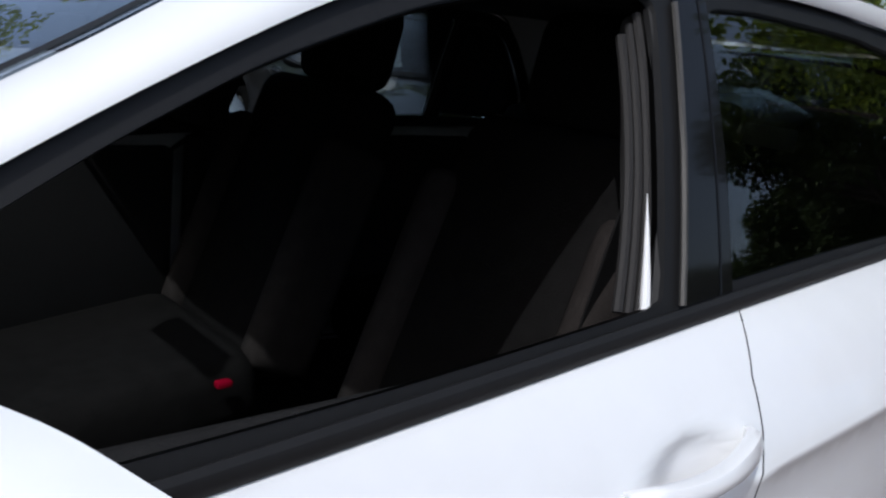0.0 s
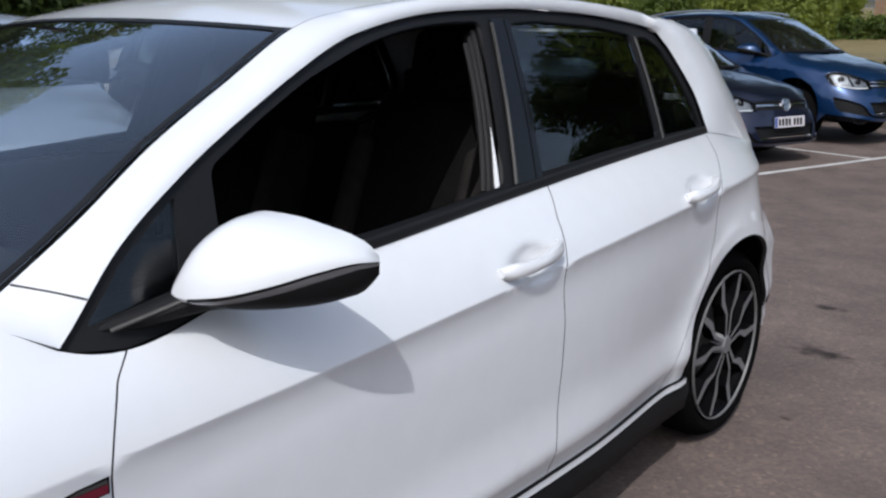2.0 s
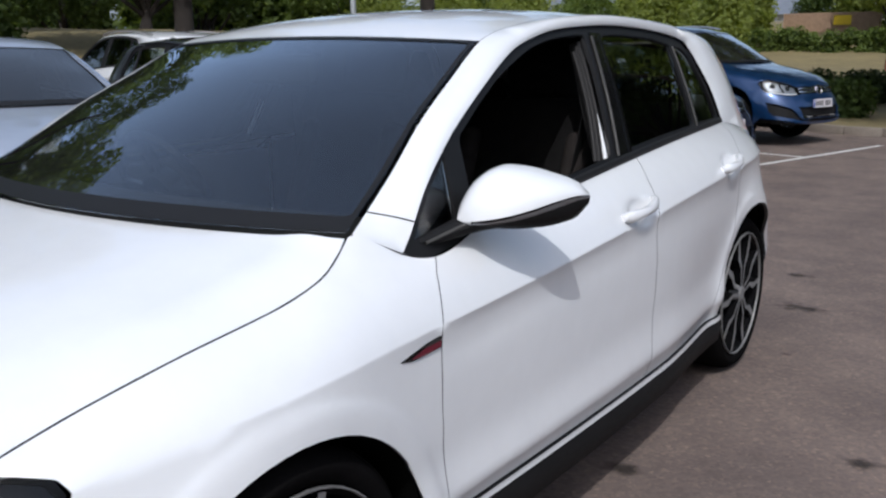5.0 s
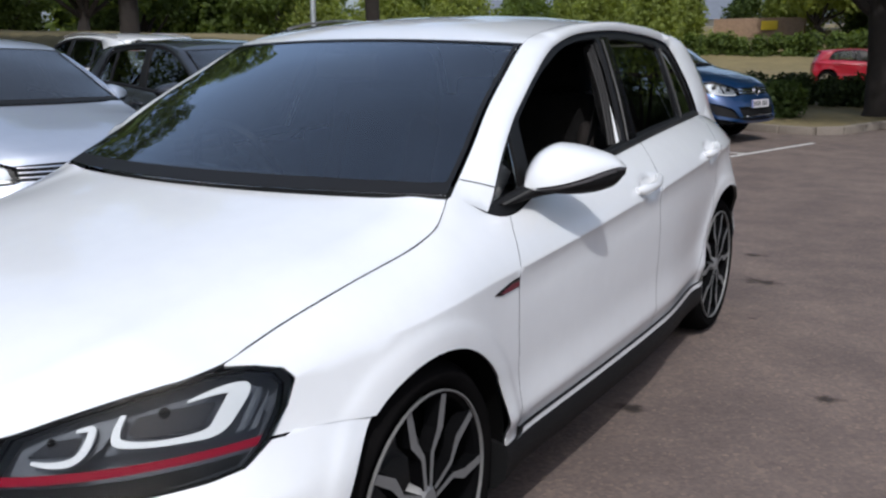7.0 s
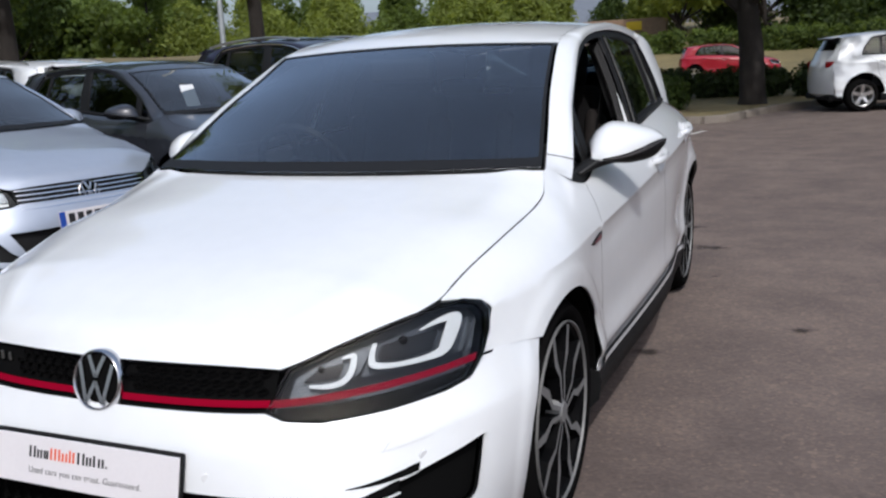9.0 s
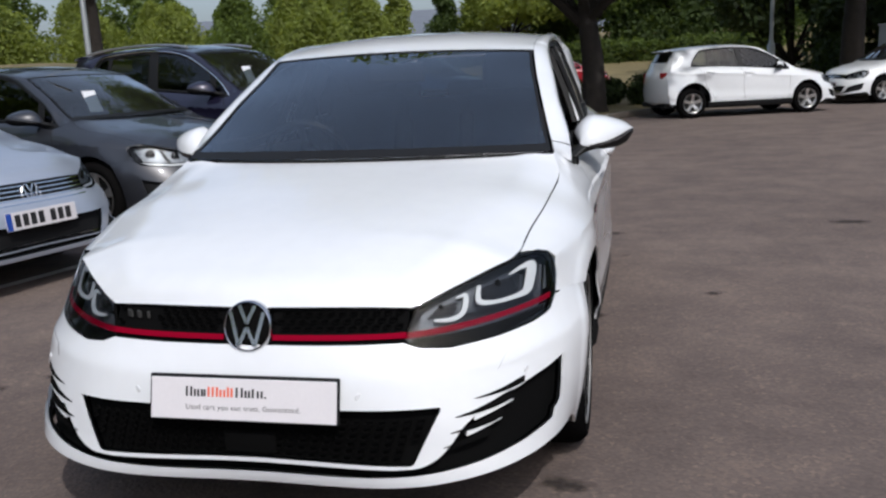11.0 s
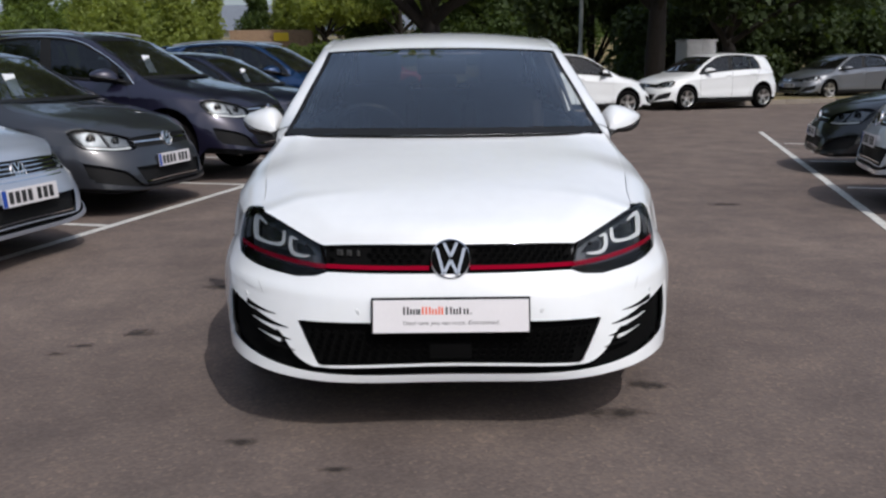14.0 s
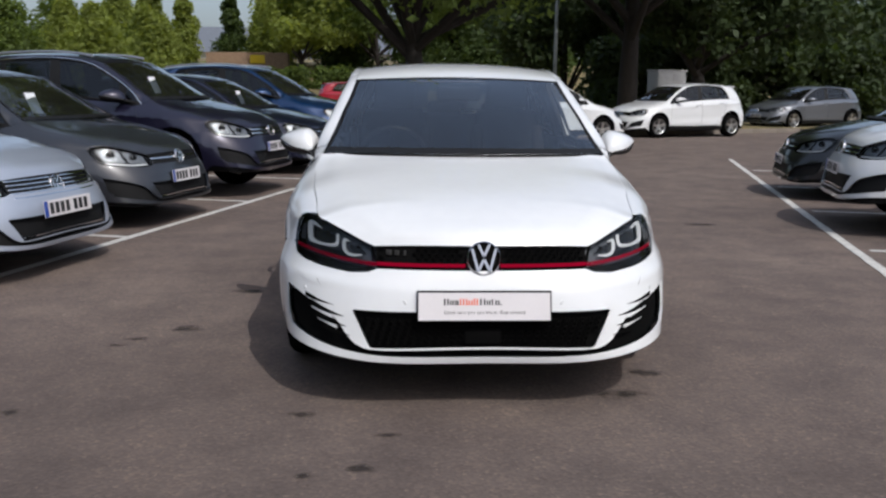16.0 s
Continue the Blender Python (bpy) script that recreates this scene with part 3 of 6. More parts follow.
def emblem(parent, r, at, tilt, chrome=CHROME):
    """A round chrome emblem: a ring and two stacked chevrons on a dark disc."""
    e = bpy.data.objects.new("emblem", None)
    scene.collection.objects.link(e)
    e.parent = parent
    e.matrix_basis = Matrix.Translation(at) @ Matrix.Rotation(tilt, 4, "X")
    part("emblem_disc", lathe_bm([(0.0, -0.004), (r * 0.5, -0.0035), (r * 0.86, 0.0), (r, 0.006)], 36, "y"), MESH_BLACK, e)
    part("emblem_ring", lathe_bm([(r * 0.89, 0.002), (r * 0.90, -0.007), (r * 0.94, -0.010), (r * 0.99, -0.007), (r * 1.02, 0.006), (r * 1.03, 0.03)], 36, "y"), chrome, e)
    def stroke(a, b, w):
        a, b = Vector(a), Vector(b)
        d = (b - a).normalized()
        t = Vector((-d.y, d.x)) * w
        bm = bmesh.new()
        q = [bm.verts.new((p.x, y, p.y)) for y in (-0.011, -0.002) for p in (a + t, a - t, b - t, b + t)]
        for f in ((0, 1, 2, 3), (4, 7, 6, 5), (0, 4, 5, 1), (1, 5, 6, 2), (2, 6, 7, 3), (3, 7, 4, 0)):
            bm.faces.new([q[i] for i in f])
        bmesh.ops.recalc_face_normals(bm, faces=bm.faces)
        return bm
    for s in (-1, 1):
        bars = [stroke((s * 0.32 * r, 0.80 * r), (0.0, 0.12 * r), 0.074 * r), stroke((s * 0.68 * r, 0.55 * r), (s * 0.34 * r, -0.74 * r), 0.074 * r), stroke((s * 0.34 * r, -0.74 * r), (0.0, -0.04 * r), 0.074 * r)]
        part("emblem_chevron", joined(bars), chrome, e, smooth=False)
    return e


def number_plate(parent, at, tilt, white=True, w=0.52, h=0.111, band=True, name="number_plate"):
    """A number plate; the characters are plain dark bars."""
    p = part(name, plate_bm(w, h), PLATE_WHITE if white else PLATE_YELLOW, parent, "white number plate with dark bars" if white else "yellow number plate with dark bars", smooth=False)
    p.matrix_basis = Matrix.Translation(at) @ Matrix.Rotation(tilt, 4, "X")
    if band:
        b = part("plate_band", plate_bm(0.04, h - 0.006, 0.001), PLATE_BLUE, p, smooth=False)
        b.matrix_basis = Matrix.Translation((-w / 2 + 0.022, -0.0026, 0))
    for i in range(7):
        c = part("plate_bar", plate_bm(0.040, 0.074, 0.001), INK, p, smooth=False)
        c.matrix_basis = Matrix.Translation((-w / 2 + 0.082 + i * 0.057 + (0.030 if i > 3 else 0), -0.0026, 0))
    return p


def build_car(name, label, body, at, warp=None, step=0.05, hero=False, wheel_r=0.312, rim_r=0.232, rim_face=None, rim_dark=None, twin=True, glass=None, rear_glass=None, bars=2, plate_front=True, rails=False,
              window_down=False, group="parked cars", grille_z=(0.578, 0.664), chrome_trim=False, paper=False, track=0.750):
    """A five-door hatchback of pressed panels with gaps, lamps, glass, cabin and wheels."""
    wp = warp or (lambda p: p)
    car = bpy.data.objects.new(name, None)
    scene.collection.objects.link(car)
    car.matrix_basis = at
    tagged(car, label, "car", group)
    glass = glass or GLASS
    rear_glass = rear_glass or GLASS_TINT

    crease = [(y, v) for y in along(-0.1, 3.2, 110 if hero else 64) for v in ((0.94, 1.0, 1.006, 1.03) if hero else (0.90, 1.0, 1.012, 1.06))]
    if hero:
        crease += [(y, 1 + t * (CREASE_Z(y) - 0.285)) for y in along(0.44, 2.16, 44) for t in (0.40, 0.48, 0.56, 0.64, 0.72, 0.75, 0.775, 0.80, 0.825, 0.85, 0.875)]
        crease += [sv(yc + 0.02 * i, zc + 0.012 * j) for yc, zc in ((1.385, 0.850), (2.245, 0.890)) for i in range(-6, 7) for j in range(-5, 6)]

    ring = [(yc, [(yc + (r + q) * math.cos(radians(a)), AXLE + (r + q) * math.sin(radians(a))) for a in range(-4, 206, 4) for q in (0.03, 0.046, 0.053, 0.060, 0.066, 0.075)]) for yc, r in ((0.0, R_ARCH[0]), (WB, R_ARCH[1]))] if hero else []
    ring_s = [sv(y, z) for yc, L in ring for y, z in L if z < 0.75]
    ring_f = [fy(y, z) for yc, L in ring[:1] for y, z in L if y < -0.18 and z < 0.66]
    ring_f += [(a, 0.500 + 0.030 * math.sin(a) ** 4 + q) for a in along(0.25, 1.5, 40) for q in (-0.034, -0.022, -0.011, 0.0, 0.011, 0.022, 0.034)] if hero else []
    ring_f += [(-a, z) for a, z in ring_f]

    def panel(nm, fn, outline, m, parent=car, holes=(), flip=False, lip=0.012, off=0.0, both=True, st=None, lb=""):
        P, F, N = sheet(fn, outline, st or step, holes, edge=min(st or step, 0.03 if hero else 0.05), flip=flip, lip=lip, off=off, lines=crease + ring_s if fn is side else ring_f if fn is front else ())
        obs = []
        for k in ((0, 1) if both else (0,)):
            if k:
                P, F, N = mirrored(P, F, N)
            par = parent[k] if isinstance(parent, (list, tuple)) else parent
            # gap shade painted as black lips on body panels, bumper and wings excepted
            obs.append(link(nm, [wp(p) for p in P], F, m, par, lb, N, lip_mat=TRIM_BLACK if (m is body and lip and nm not in ("front_bumper", "wing")) else None))
        return obs if both else obs[0]

    def bm_part(nm, bm, m, parent=car, lb="", both=False, angle=40, smooth=True):
        """Places a bmesh given in the car's plain shape, through the warp; mirrored too where asked."""
        tmp = bm.copy() if both else None
        for v in bm.verts:
            v.co = Vector(wp(np.array(v.co)))
        par = parent[0] if isinstance(parent, (list, tuple)) else parent
        o = [part(nm, bm, m, par, lb, smooth, angle)]
        if both:
            for v in tmp.verts:
                v.co.x = -v.co.x
                v.co = Vector(wp(np.array(v.co)))
            bmesh.ops.reverse_faces(tmp, faces=tmp.faces)
            o.append(part(nm, tmp, m, parent[1] if isinstance(parent, (list, tuple)) else parent, lb, smooth, angle))
        return o

    g = 0.0015 if hero else 0.003          # half a panel gap
    fn_ = 16 if hero else 8
    # ---- bonnet, roof, windscreen
    panel("bonnet", hood, [(a, 0.0) for a in along(-1, 1, 2 * fn_)] + [(1, b) for b in along(0, 5, 2 * fn_)][1:] + [(a, 5.0) for a in along(1, -1, 2 * fn_)][1:] + [(-1, b) for b in along(5, 0, 2 * fn_)][1:-1], body, both=False, st=0.09 if hero else 0.2, lip=0.02)
    panel("roof", roof, [(a, 4.0) for a in along(-1, 1, fn_)] + [(1, b) for b in along(4, 12, fn_)][1:] + [(a, 12.0) for a in along(1, -1, fn_)][1:] + [(-1, b) for b in along(12, 4, fn_)][1:-1], body, both=False, st=0.12 if hero else 0.25)
    ws_out = [(a, 0.02) for a in along(-0.985, 0.985, fn_)] + [(0.985, b) for b in along(0.02, 3.97, fn_)][1:] + [(a, 3.97) for a in along(0.985, -0.985, fn_)][1:] + [(-0.985, b) for b in along(3.97, 0.02, fn_)][1:-1]
    panel("windscreen", screen, ws_out, GLASS_SCREEN if hero else glass, both=False, st=0.12 if hero else 0.25, lip=0.004)
    ws_in = rounded([(-0.970, 0.26), (0.970, 0.26), (0.966, 3.88), (-0.966, 3.88)], 0.05)
    panel("windscreen_border", screen, ws_out, TRIM_BLACK, both=False, holes=[ws_in], st=0.12 if hero else 0.25, lip=0.0, off=0.002, lb="black printed windscreen border")
    # ---- sides
    hl = [(0.447, 0.657), (0.53, 0.690), (0.62, 0.723), (0.690, 0.745), (0.732, 0.748), (0.760, 0.735), (0.776, 0.712), (0.785, 0.67), (0.785, 0.625), (0.775, 0.591), (0.74, 0.579), (0.65, 0.565), (0.533, 0.556), (0.46, 0.563), (0.418, 0.577)]
    hl_y = [(front(*fx(x, z))[1] + 0.004, z) for x, z in hl]
    fender = [(y, 0.0) for y in along(-0.440, 0.30, fn_)] + [(0.35, 0.0), (0.40, 0.0), (0.44, 0.0), (0.485 - g, 0.0)]
    fender += [sv(y - g, z) for y, z in ((0.455, 0.86), (0.425, 0.80), (0.412, 0.75), (0.41, 0.60), (0.417, 0.47), (0.42, 0.37), (0.42, 0.290))]
    fender += [sv(y, z) for y, z in arch_pts(0, R_ARCH[0], -5, 126, 22)]
    fender += [sv(y, z) for y, z in ((-0.26, 0.6125), (-0.33, 0.6215))] + [sv(y, z) for y, z in hl_y[8:3:-1]]
    wings = panel("wing", side, fender, body, flip=True)
    bshut = [(1.575, None), (1.522, 0.925), (1.503, 0.875), (1.484, 0.835), (1.482, 0.776), (1.488, 0.70), (1.485, 0.60), (1.477, 0.50), (1.464, 0.40), (1.456, 0.338)]
    fd = [(y, 0.0) for y in along(0.485 + g, 1.575 - g, fn_)] + [sv(y - g, z) for y, z in bshut[1:]]
    fd += [sv(y, 0.338) for y in along(1.41, 0.44, fn_)] + [sv(y + g, z) for y, z in ((0.42, 0.342), (0.417, 0.47), (0.41, 0.60), (0.412, 0.75), (0.425, 0.80), (0.455, 0.86))]
    fdoors = panel("front_door", side, fd, body, flip=True)
    rshut = [(2.59, None), (2.50, 0.973), (2.41, 0.92), (2.357, 0.864), (2.362, 0.80), (2.355, 0.739), (2.318, 0.643), (2.255, 0.54), (2.170, 0.445), (2.118, 0.385), (2.088, 0.348)]
    rd = [(y, 0.0) for y in along(1.575 + g, 2.59, fn_)] + [sv(y, z) for y, z in rshut[1:]]
    rd += [sv(y, 0.338) for y in along(2.075, 1.48, 8)] + [sv(y + g, z) for y, z in bshut[:0:-1]]
    rdoors = panel("rear_door", side, rd, body, flip=True)
    rq = [(y, 0.0) for y in along(2.59 + 2 * g, 3.08, 12)] + [sv(y, z) for y, z in ((3.12, 0.90), (3.14, 0.80), (3.15, 0.5), (3.11, 0.30))]
    rq += [sv(3.05, 0.29)] + [sv(y, z) for y, z in arch_pts(ARCH_Y, R_ARCH[1], -4, 176.5, 26)] + [sv(y, 0.338) for y in (2.20, 2.14, 2.085)]
    rq += [sv(y + 2 * g, z) for y, z in rshut[:0:-1]]
    panel("rear_wing", side, rq, body, flip=True, lip=0.028)
    sill = [sv(y, 0.3352) for y in along(0.445, 2.20, fn_)] + [sv(2.236, 0.3352), sv(2.236, 0.316)] + [sv(y, 0.316) for y in along(2.20, 0.40, fn_)] + [sv(0.442, 0.318)]
    panel("sill", side, sill, body, flip=True, lip=0.02, off=0.009)
    bm = bmesh.new()
    rings = []
    for y in along(0.345, 2.27, 14):
        x = side(y, 1 + CREASE_Z(y) - 0.318)[0] + 0.002
        rings.append([bm.verts.new(q) for q in ((x, y, 0.318), (x + 0.008, y, 0.285), (x - 0.002, y, 0.225), (x - 0.035, y, 0.190), (x - 0.25, y, 0.180), (x - 0.25, y, 0.32), (x - 0.05, y, 0.325))])
    for i in range(len(rings) - 1):
        for k in range(7):
            bm.faces.new((rings[i][k], rings[i + 1][k], rings[i + 1][(k + 1) % 7], rings[i][(k + 1) % 7]))
    bm.faces.new(rings[0])
    bm.faces.new(rings[-1][::-1])
    bmesh.ops.recalc_face_normals(bm, faces=bm.faces)
    bm_part("side_skirt", bm, PLASTIC, lb="black plastic side skirt", both=True)
    # ---- pillars and cant rail
    n2 = 28 if hero else 14
    panel("pillar", rail, [(t, 0.0) for t in along(0.0, 14, 2 * n2)] + [(14, s) for s in along(0, 0.985, 3)][1:] + [(t, 0.985) for t in along(14, 0, 2 * n2)][1:] + [(0.0, s) for s in along(0.985, 0, 3)][1:-1], body, st=0.25 if hero else 0.5, lip=0.012)
    # ---- window line
    belt = [(y, SIDE_Z0(y)) for y in along(2.64, 0.42, fn_ * 2)]
    dlo = [tuple(DLO_C(t)) for t in along(0, 14, 56 if hero else 28)] + belt
    w_q = rounded([(0.440, 0.926), (0.516, 1.006), (0.626, 1.080), (0.600, 0.942)], 0.012)
    w_f = rounded([(0.676, 0.952), (0.700, 1.112), (0.82, 1.178), (0.95, 1.240), (1.04, 1.272), (1.13, 1.303), (1.22, 1.324), (1.31, 1.338), (1.41, 1.346), (1.507, 1.350), (1.430, 1.000), (1.07, 0.972)], [0.02, 0.02, 0.03, 0.05, 0.05, 0.05, 0.05, 0.05, 0.04, 0.03, 0.02, 0.1])
    w_r = rounded([(1.574, 1.012), (1.614, 1.346), (1.74, 1.353), (2.05, 1.342), (2.222, 1.322), (2.230, 1.038), (1.9, 1.030)], [0.015, 0.03, 0.05, 0.05, 0.02, 0.015, 0.1])
    w_c = rounded([(2.272, 1.040), (2.264, 1.318), (2.34, 1.312), (2.41, 1.285), (2.49, 1.203), (2.556, 1.115), (2.592, 1.040)], [0.012, 0.02, 0.02, 0.04, 0.04, 0.03, 0.02])
    frames = panel("window_frame", glass_side, dlo, TRIM_BLACK, holes=[w_q, w_f, w_r, w_c], st=0.06 if hero else 0.1, lip=0.022, lb="black window surround")
    side_glass = glass if hero else SIDE_GLASS
    panel("quarter_light", glass_side, w_q, side_glass, lip=0.003, off=-0.008, parent=frames)
    panel("rear_door_glass", glass_side, w_r, rear_glass, lip=0.003, off=-0.008, parent=frames)
    panel("rear_quarter_glass", glass_side, w_c, rear_glass, lip=0.003, off=-0.006, parent=frames)
    P, F, N = sheet(glass_side, w_f, 0.06 if hero else 0.1, edge=0.05, lip=0.003, off=-0.010)
    Pm, Fm, Nm = mirrored(P, F, N)
    link("front_door_glass", [wp(p) for p in Pm], Fm, side_glass, frames[1], "", Nm)
    if not window_down:
        link("front_door_glass", [wp(p) for p in P], F, side_glass, frames[0], "", N)
    if chrome_trim:
        pts = [glass_side(*DLO_C(t)) for t in along(0, 13.5, 40)]
        bm_part("chrome_trim", tube_bm([(p[0] + 0.012, p[1], p[2]) for p in pts], 0.008, 6), CHROME, both=True)
    # belt moulding, B-pillar covers
    bm_part("belt_moulding", tube_bm([(glass_side(y, SIDE_Z0(y) + 0.008)[0] + 0.006, y, SIDE_Z0(y) + 0.009) for y in along(0.66, 2.60, 20)], 0.011, 8, flat=1.15), TRIM_BLACK, both=True)
    if hero:
        for (a0, a1), (b0, b1), mm, nm in (((1.464, 1.540), (1.541, 1.590), GLOSS_BLACK, "pillar_cover"), ((1.546, 1.570), (1.597, 1.612), GLOSS_BLACK, "pillar_cover")):
            q = [(a0, 0.996), (a1, 1.000), (b1, 1.352), (b0, 1.354)]
            panel(nm, glass_side, q, mm, lip=0.006, off=0.004, lb="gloss black door pillar cover")
        for (y0, y1), off in (((1.458, 1.537), 0.007), ((2.251, 2.243), 0.003)):
            bm_part("pillar_strip", tube_bm([np.array(glass_side(y0 + (y1 - y0) * s, 1.0 + 0.345 * s if y0 < 2 else 1.02 + 0.295 * s)) + np.array((off, 0, 0)) for s in along(0, 1, 6)], 0.0045, 6), STEEL, both=True)
        # rubber channel of the lowered window
        for k, (dy, dx, r, m) in enumerate(((-0.006, -0.014, 0.010, TRIM_BLACK), (-0.018, -0.028, 0.007, SEAL), (-0.028, -0.036, 0.006, SEAL), (-0.038, -0.044, 0.007, SEAL))):
            bm_part("window_channel", tube_bm([np.array(glass_side(1.436 + dy + 0.080 * s + 0.010 * math.sin(math.pi * s), 0.985 + (0.355 - 0.014 * k) * s)) + np.array((dx, 0, 0)) for s in along(0, 1, 8)], r, 8), m, both=True, lb="grey rubber window seal")
        bm_part("pillar_edge", tube_bm([np.array(glass_side(1.420 + 0.080 * s, 0.992 + 0.355 * s)) + np.array((-0.020, 0, 0)) for s in along(0.0, 0.36, 6)], 0.006, 8, radii=[0.0065, 0.006, 0.005, 0.004, 0.003, 0.0015, 0.0005]), PAPER, both=True, lb="pale pillar edge in the window opening")
        # joint between pillar and wing
        bm_part("pillar_joint", tube_bm([rail(0.48 - 0.12 * s, s) + np.array((0.0005, -0.0005, 0.0005)) for s in along(0.0, 0.97, 8)], 0.0016, 6), STEEL, both=True, lb="dark joint between pillar and wing")
    # ---- nose
    hl_fn = [fx(*p) for p in hl]
    top = [fx(x, 0.574) for x in along(-0.418, 0.418, fn_)]
    arch_f = [fy(y, z) for y, z in arch_pts(0, R_ARCH[0] + 0.005, 126.0, 206, 16)]
    low = [fx(x, 0.203 + 0.062 * (abs(x) / 0.8) ** 2.6) for x in along(0.83, -0.83, 2 * fn_)]
    edge_r = [fx(x, z - 0.004) for x, z in hl[:8:-1]]
    edge_r += [fx(0.788, 0.622), fy(-0.33, 0.6208), fy(-0.26, 0.6118)]
    bump = top + edge_r[1:] + arch_f[:-1] + low + [(-a, z) for a, z in arch_f[:-1]][::-1] + [(-a, z) for a, z in edge_r[1:]][::-1]
    lg = rounded([(-0.526, 0.418), (0.526, 0.418), (0.452, 0.270), (-0.452, 0.270)], 0.015)
    lg_f = [fx(*p) for p in densify(lg, 0.03)]
    zl = lambda x: 0.2275 + 0.0865 * (abs(x) / 0.8) ** 3
    half = [(x, zl(x)) for x in along(0.0, 0.795, fn_ * 2)] + rounded([(0.812, 0.338), (0.816, 0.474), (0.72, 0.440), (0.62, 0.400), (0.575, 0.362), (0.545, 0.318), (0.515, 0.288), (0.47, 0.267), (0.40, 0.263)], [0.02, 0.01, 0.03, 0.02, 0.02, 0.02, 0.02, 0.02, 0])[1:] + [(x, 0.263) for x in along(0.36, 0.0, fn_)]
    slot = [fx(x, z) for x, z in half] + [(-a, z) for a, z in [fx(x, z) for x, z in half[::-1]][1:-1]]
    fst = 0.05 if hero else 0.09
    bumper = panel("front_bumper", front, bump, body, both=False, holes=[lg_f, slot], st=fst, lip=0.022)
    panel("lower_lip", front, [fx(x, 0.207 + 0.05 * (abs(x) / 0.8) ** 2.2) for x in along(-0.80, 0.80, fn_)] + [fx(x, 0.165 + 0.05 * (abs(x) / 0.8) ** 2.2) for x in along(0.80, -0.80, fn_)], PLASTIC, bumper, both=False, st=fst, off=-0.055)
    for h, nm in ((lg_f, "lower_grille"), (slot, "lower_intake")):
        panel(nm, front, h, MESH_BLACK if hero else PLASTIC, bumper, both=False, st=fst, lip=0.002, off=-0.030, lb="black plastic")
    gz0, gz1 = grille_z
    gr = [fx(x, gz0) for x in along(-0.428, 0.428, fn_)] + [fx(x, gz1 + 0.006 * abs(x)) for x in along(0.428, -0.428, fn_)]
    grille = panel("grille", front, gr, MESH_BLACK if hero else PLASTIC, both=False, st=fst, lip=0.006, off=-0.010, lb="black radiator grille")
    if hero:
        def band(x0, x1, z0, z1, n=24):
            a = [fx(x, z0(x)) for x in along(x0, x1, n)]
            return a + [fx(x, z1(x)) for x in along(x1, x0, n)]
        red_z = lambda x: 0.592 + 0.034 * max(0, (abs(x) - 0.42) / 0.355) ** 1.5
        for s in (-1, 1):
            panel("red_strip", front, band(s * 0.07, s * 0.424, lambda x: red_z(x) - 0.0065, lambda x: red_z(x) + 0.0065) if s > 0 else band(-0.424, -0.07, lambda x: red_z(x) - 0.0065, lambda x: red_z(x) + 0.0065), RED, grille, both=False, st=0.02, lip=0.004, off=0.001, lb="red grille strip")
        # honeycomb of the upper and lower grilles
        cells = []
        for x0, x1, zz0, zz1, off, w in ((-0.42, 0.42, 0.606, 0.664, -0.008, 0.030), (-0.51, 0.51, 0.275, 0.412, -0.022, 0.034)):
            h = w * 0.58
            rows = int((zz1 - zz0) / h)
            for r in range(rows):
                z = zz0 + (r + 0.5) * h
                lim = x1 if off > -0.01 else 0.445 + (z - 0.272) * 0.55
                k = int(2 * lim / w)
                for i in range(k):
                    x = -lim + (i + 0.5 + (0.5 if r % 2 else 0)) * w
                    if abs(x) > lim - 0.012 or (off > -0.01 and (abs(x) < 0.085 or -0.40 < x < -0.27)):
                        continue
                    cells.append((x, z, w * 0.47, h * 0.47, off))
        for nm, sel, par in (("honeycomb", [c for c in cells if c[4] > -0.01], grille), ("honeycomb", [c for c in cells if c[4] < -0.01], bumper)):
            V, F = [], []
            for x, z, a, b, off in sel:
                o = len(V)
                th = fx(x, z)[0]
                p0 = np.array(front(th, z))
                nn = np.array((math.sin(th), -math.cos(th), 0.0))
                tt = np.array((math.cos(th), math.sin(th), 0.0))
                hexa = [(-1, 0), (-0.5, 1), (0.5, 1), (1, 0), (0.5, -1), (-0.5, -1)]
                for q, dep in ((1.0, off + 0.008), (0.72, off + 0.008), (0.72, off)):
                    V += [p0 + tt * (u * a * q) + np.array((0, 0, v * b * q)) + nn * dep for u, v in hexa]
                for k in range(6):
                    j = (k + 1) % 6
                    F.append((o + k, o + 6 + k, o + 6 + j, o + j))
                    F.append((o + 6 + k, o + 12 + k, o + 12 + j, o + 6 + j))
            ob = link(nm, V, F, COMB_BLACK, par, "black honeycomb mesh", smooth=False)
            tagged(ob, kind="stuff")
        # white blades over the side vents
        for s in (-1, 1):
            flutes = ((0.600, 0.427, 0.720, 0.449, 0.0080), (0.556, 0.388, 0.690, 0.420, 0.0115), (0.546, 0.350, 0.670, 0.382, 0.0115), (0.528, 0.315, 0.640, 0.345, 0.0110))
            for xa, z0, xb, z1, hh in flutes:
                up, dn = [], []
                for q in along(0, 1, 8):
                    x, z = xa + (xb - xa) * q, z0 + (z1 - z0) * q - 0.004 * math.sin(math.pi * q)
                    w = hh * min(1, 0.08 + 1.05 * q)
                    up.append(fx(x, z + w))
                    dn.append(fx(x, z - w))
                o = up + dn[::-1]
                if s < 0:
                    o = [(-a, z) for a, z in o][::-1]
                P, F, N = sheet(front, o[::-1] if s > 0 else o, 0.03, edge=0.02, lip=0.004, off=0.0012)
                link("vent_flute", P, F, MESH_BLACK, bumper, "dark flute of the side vent", N)
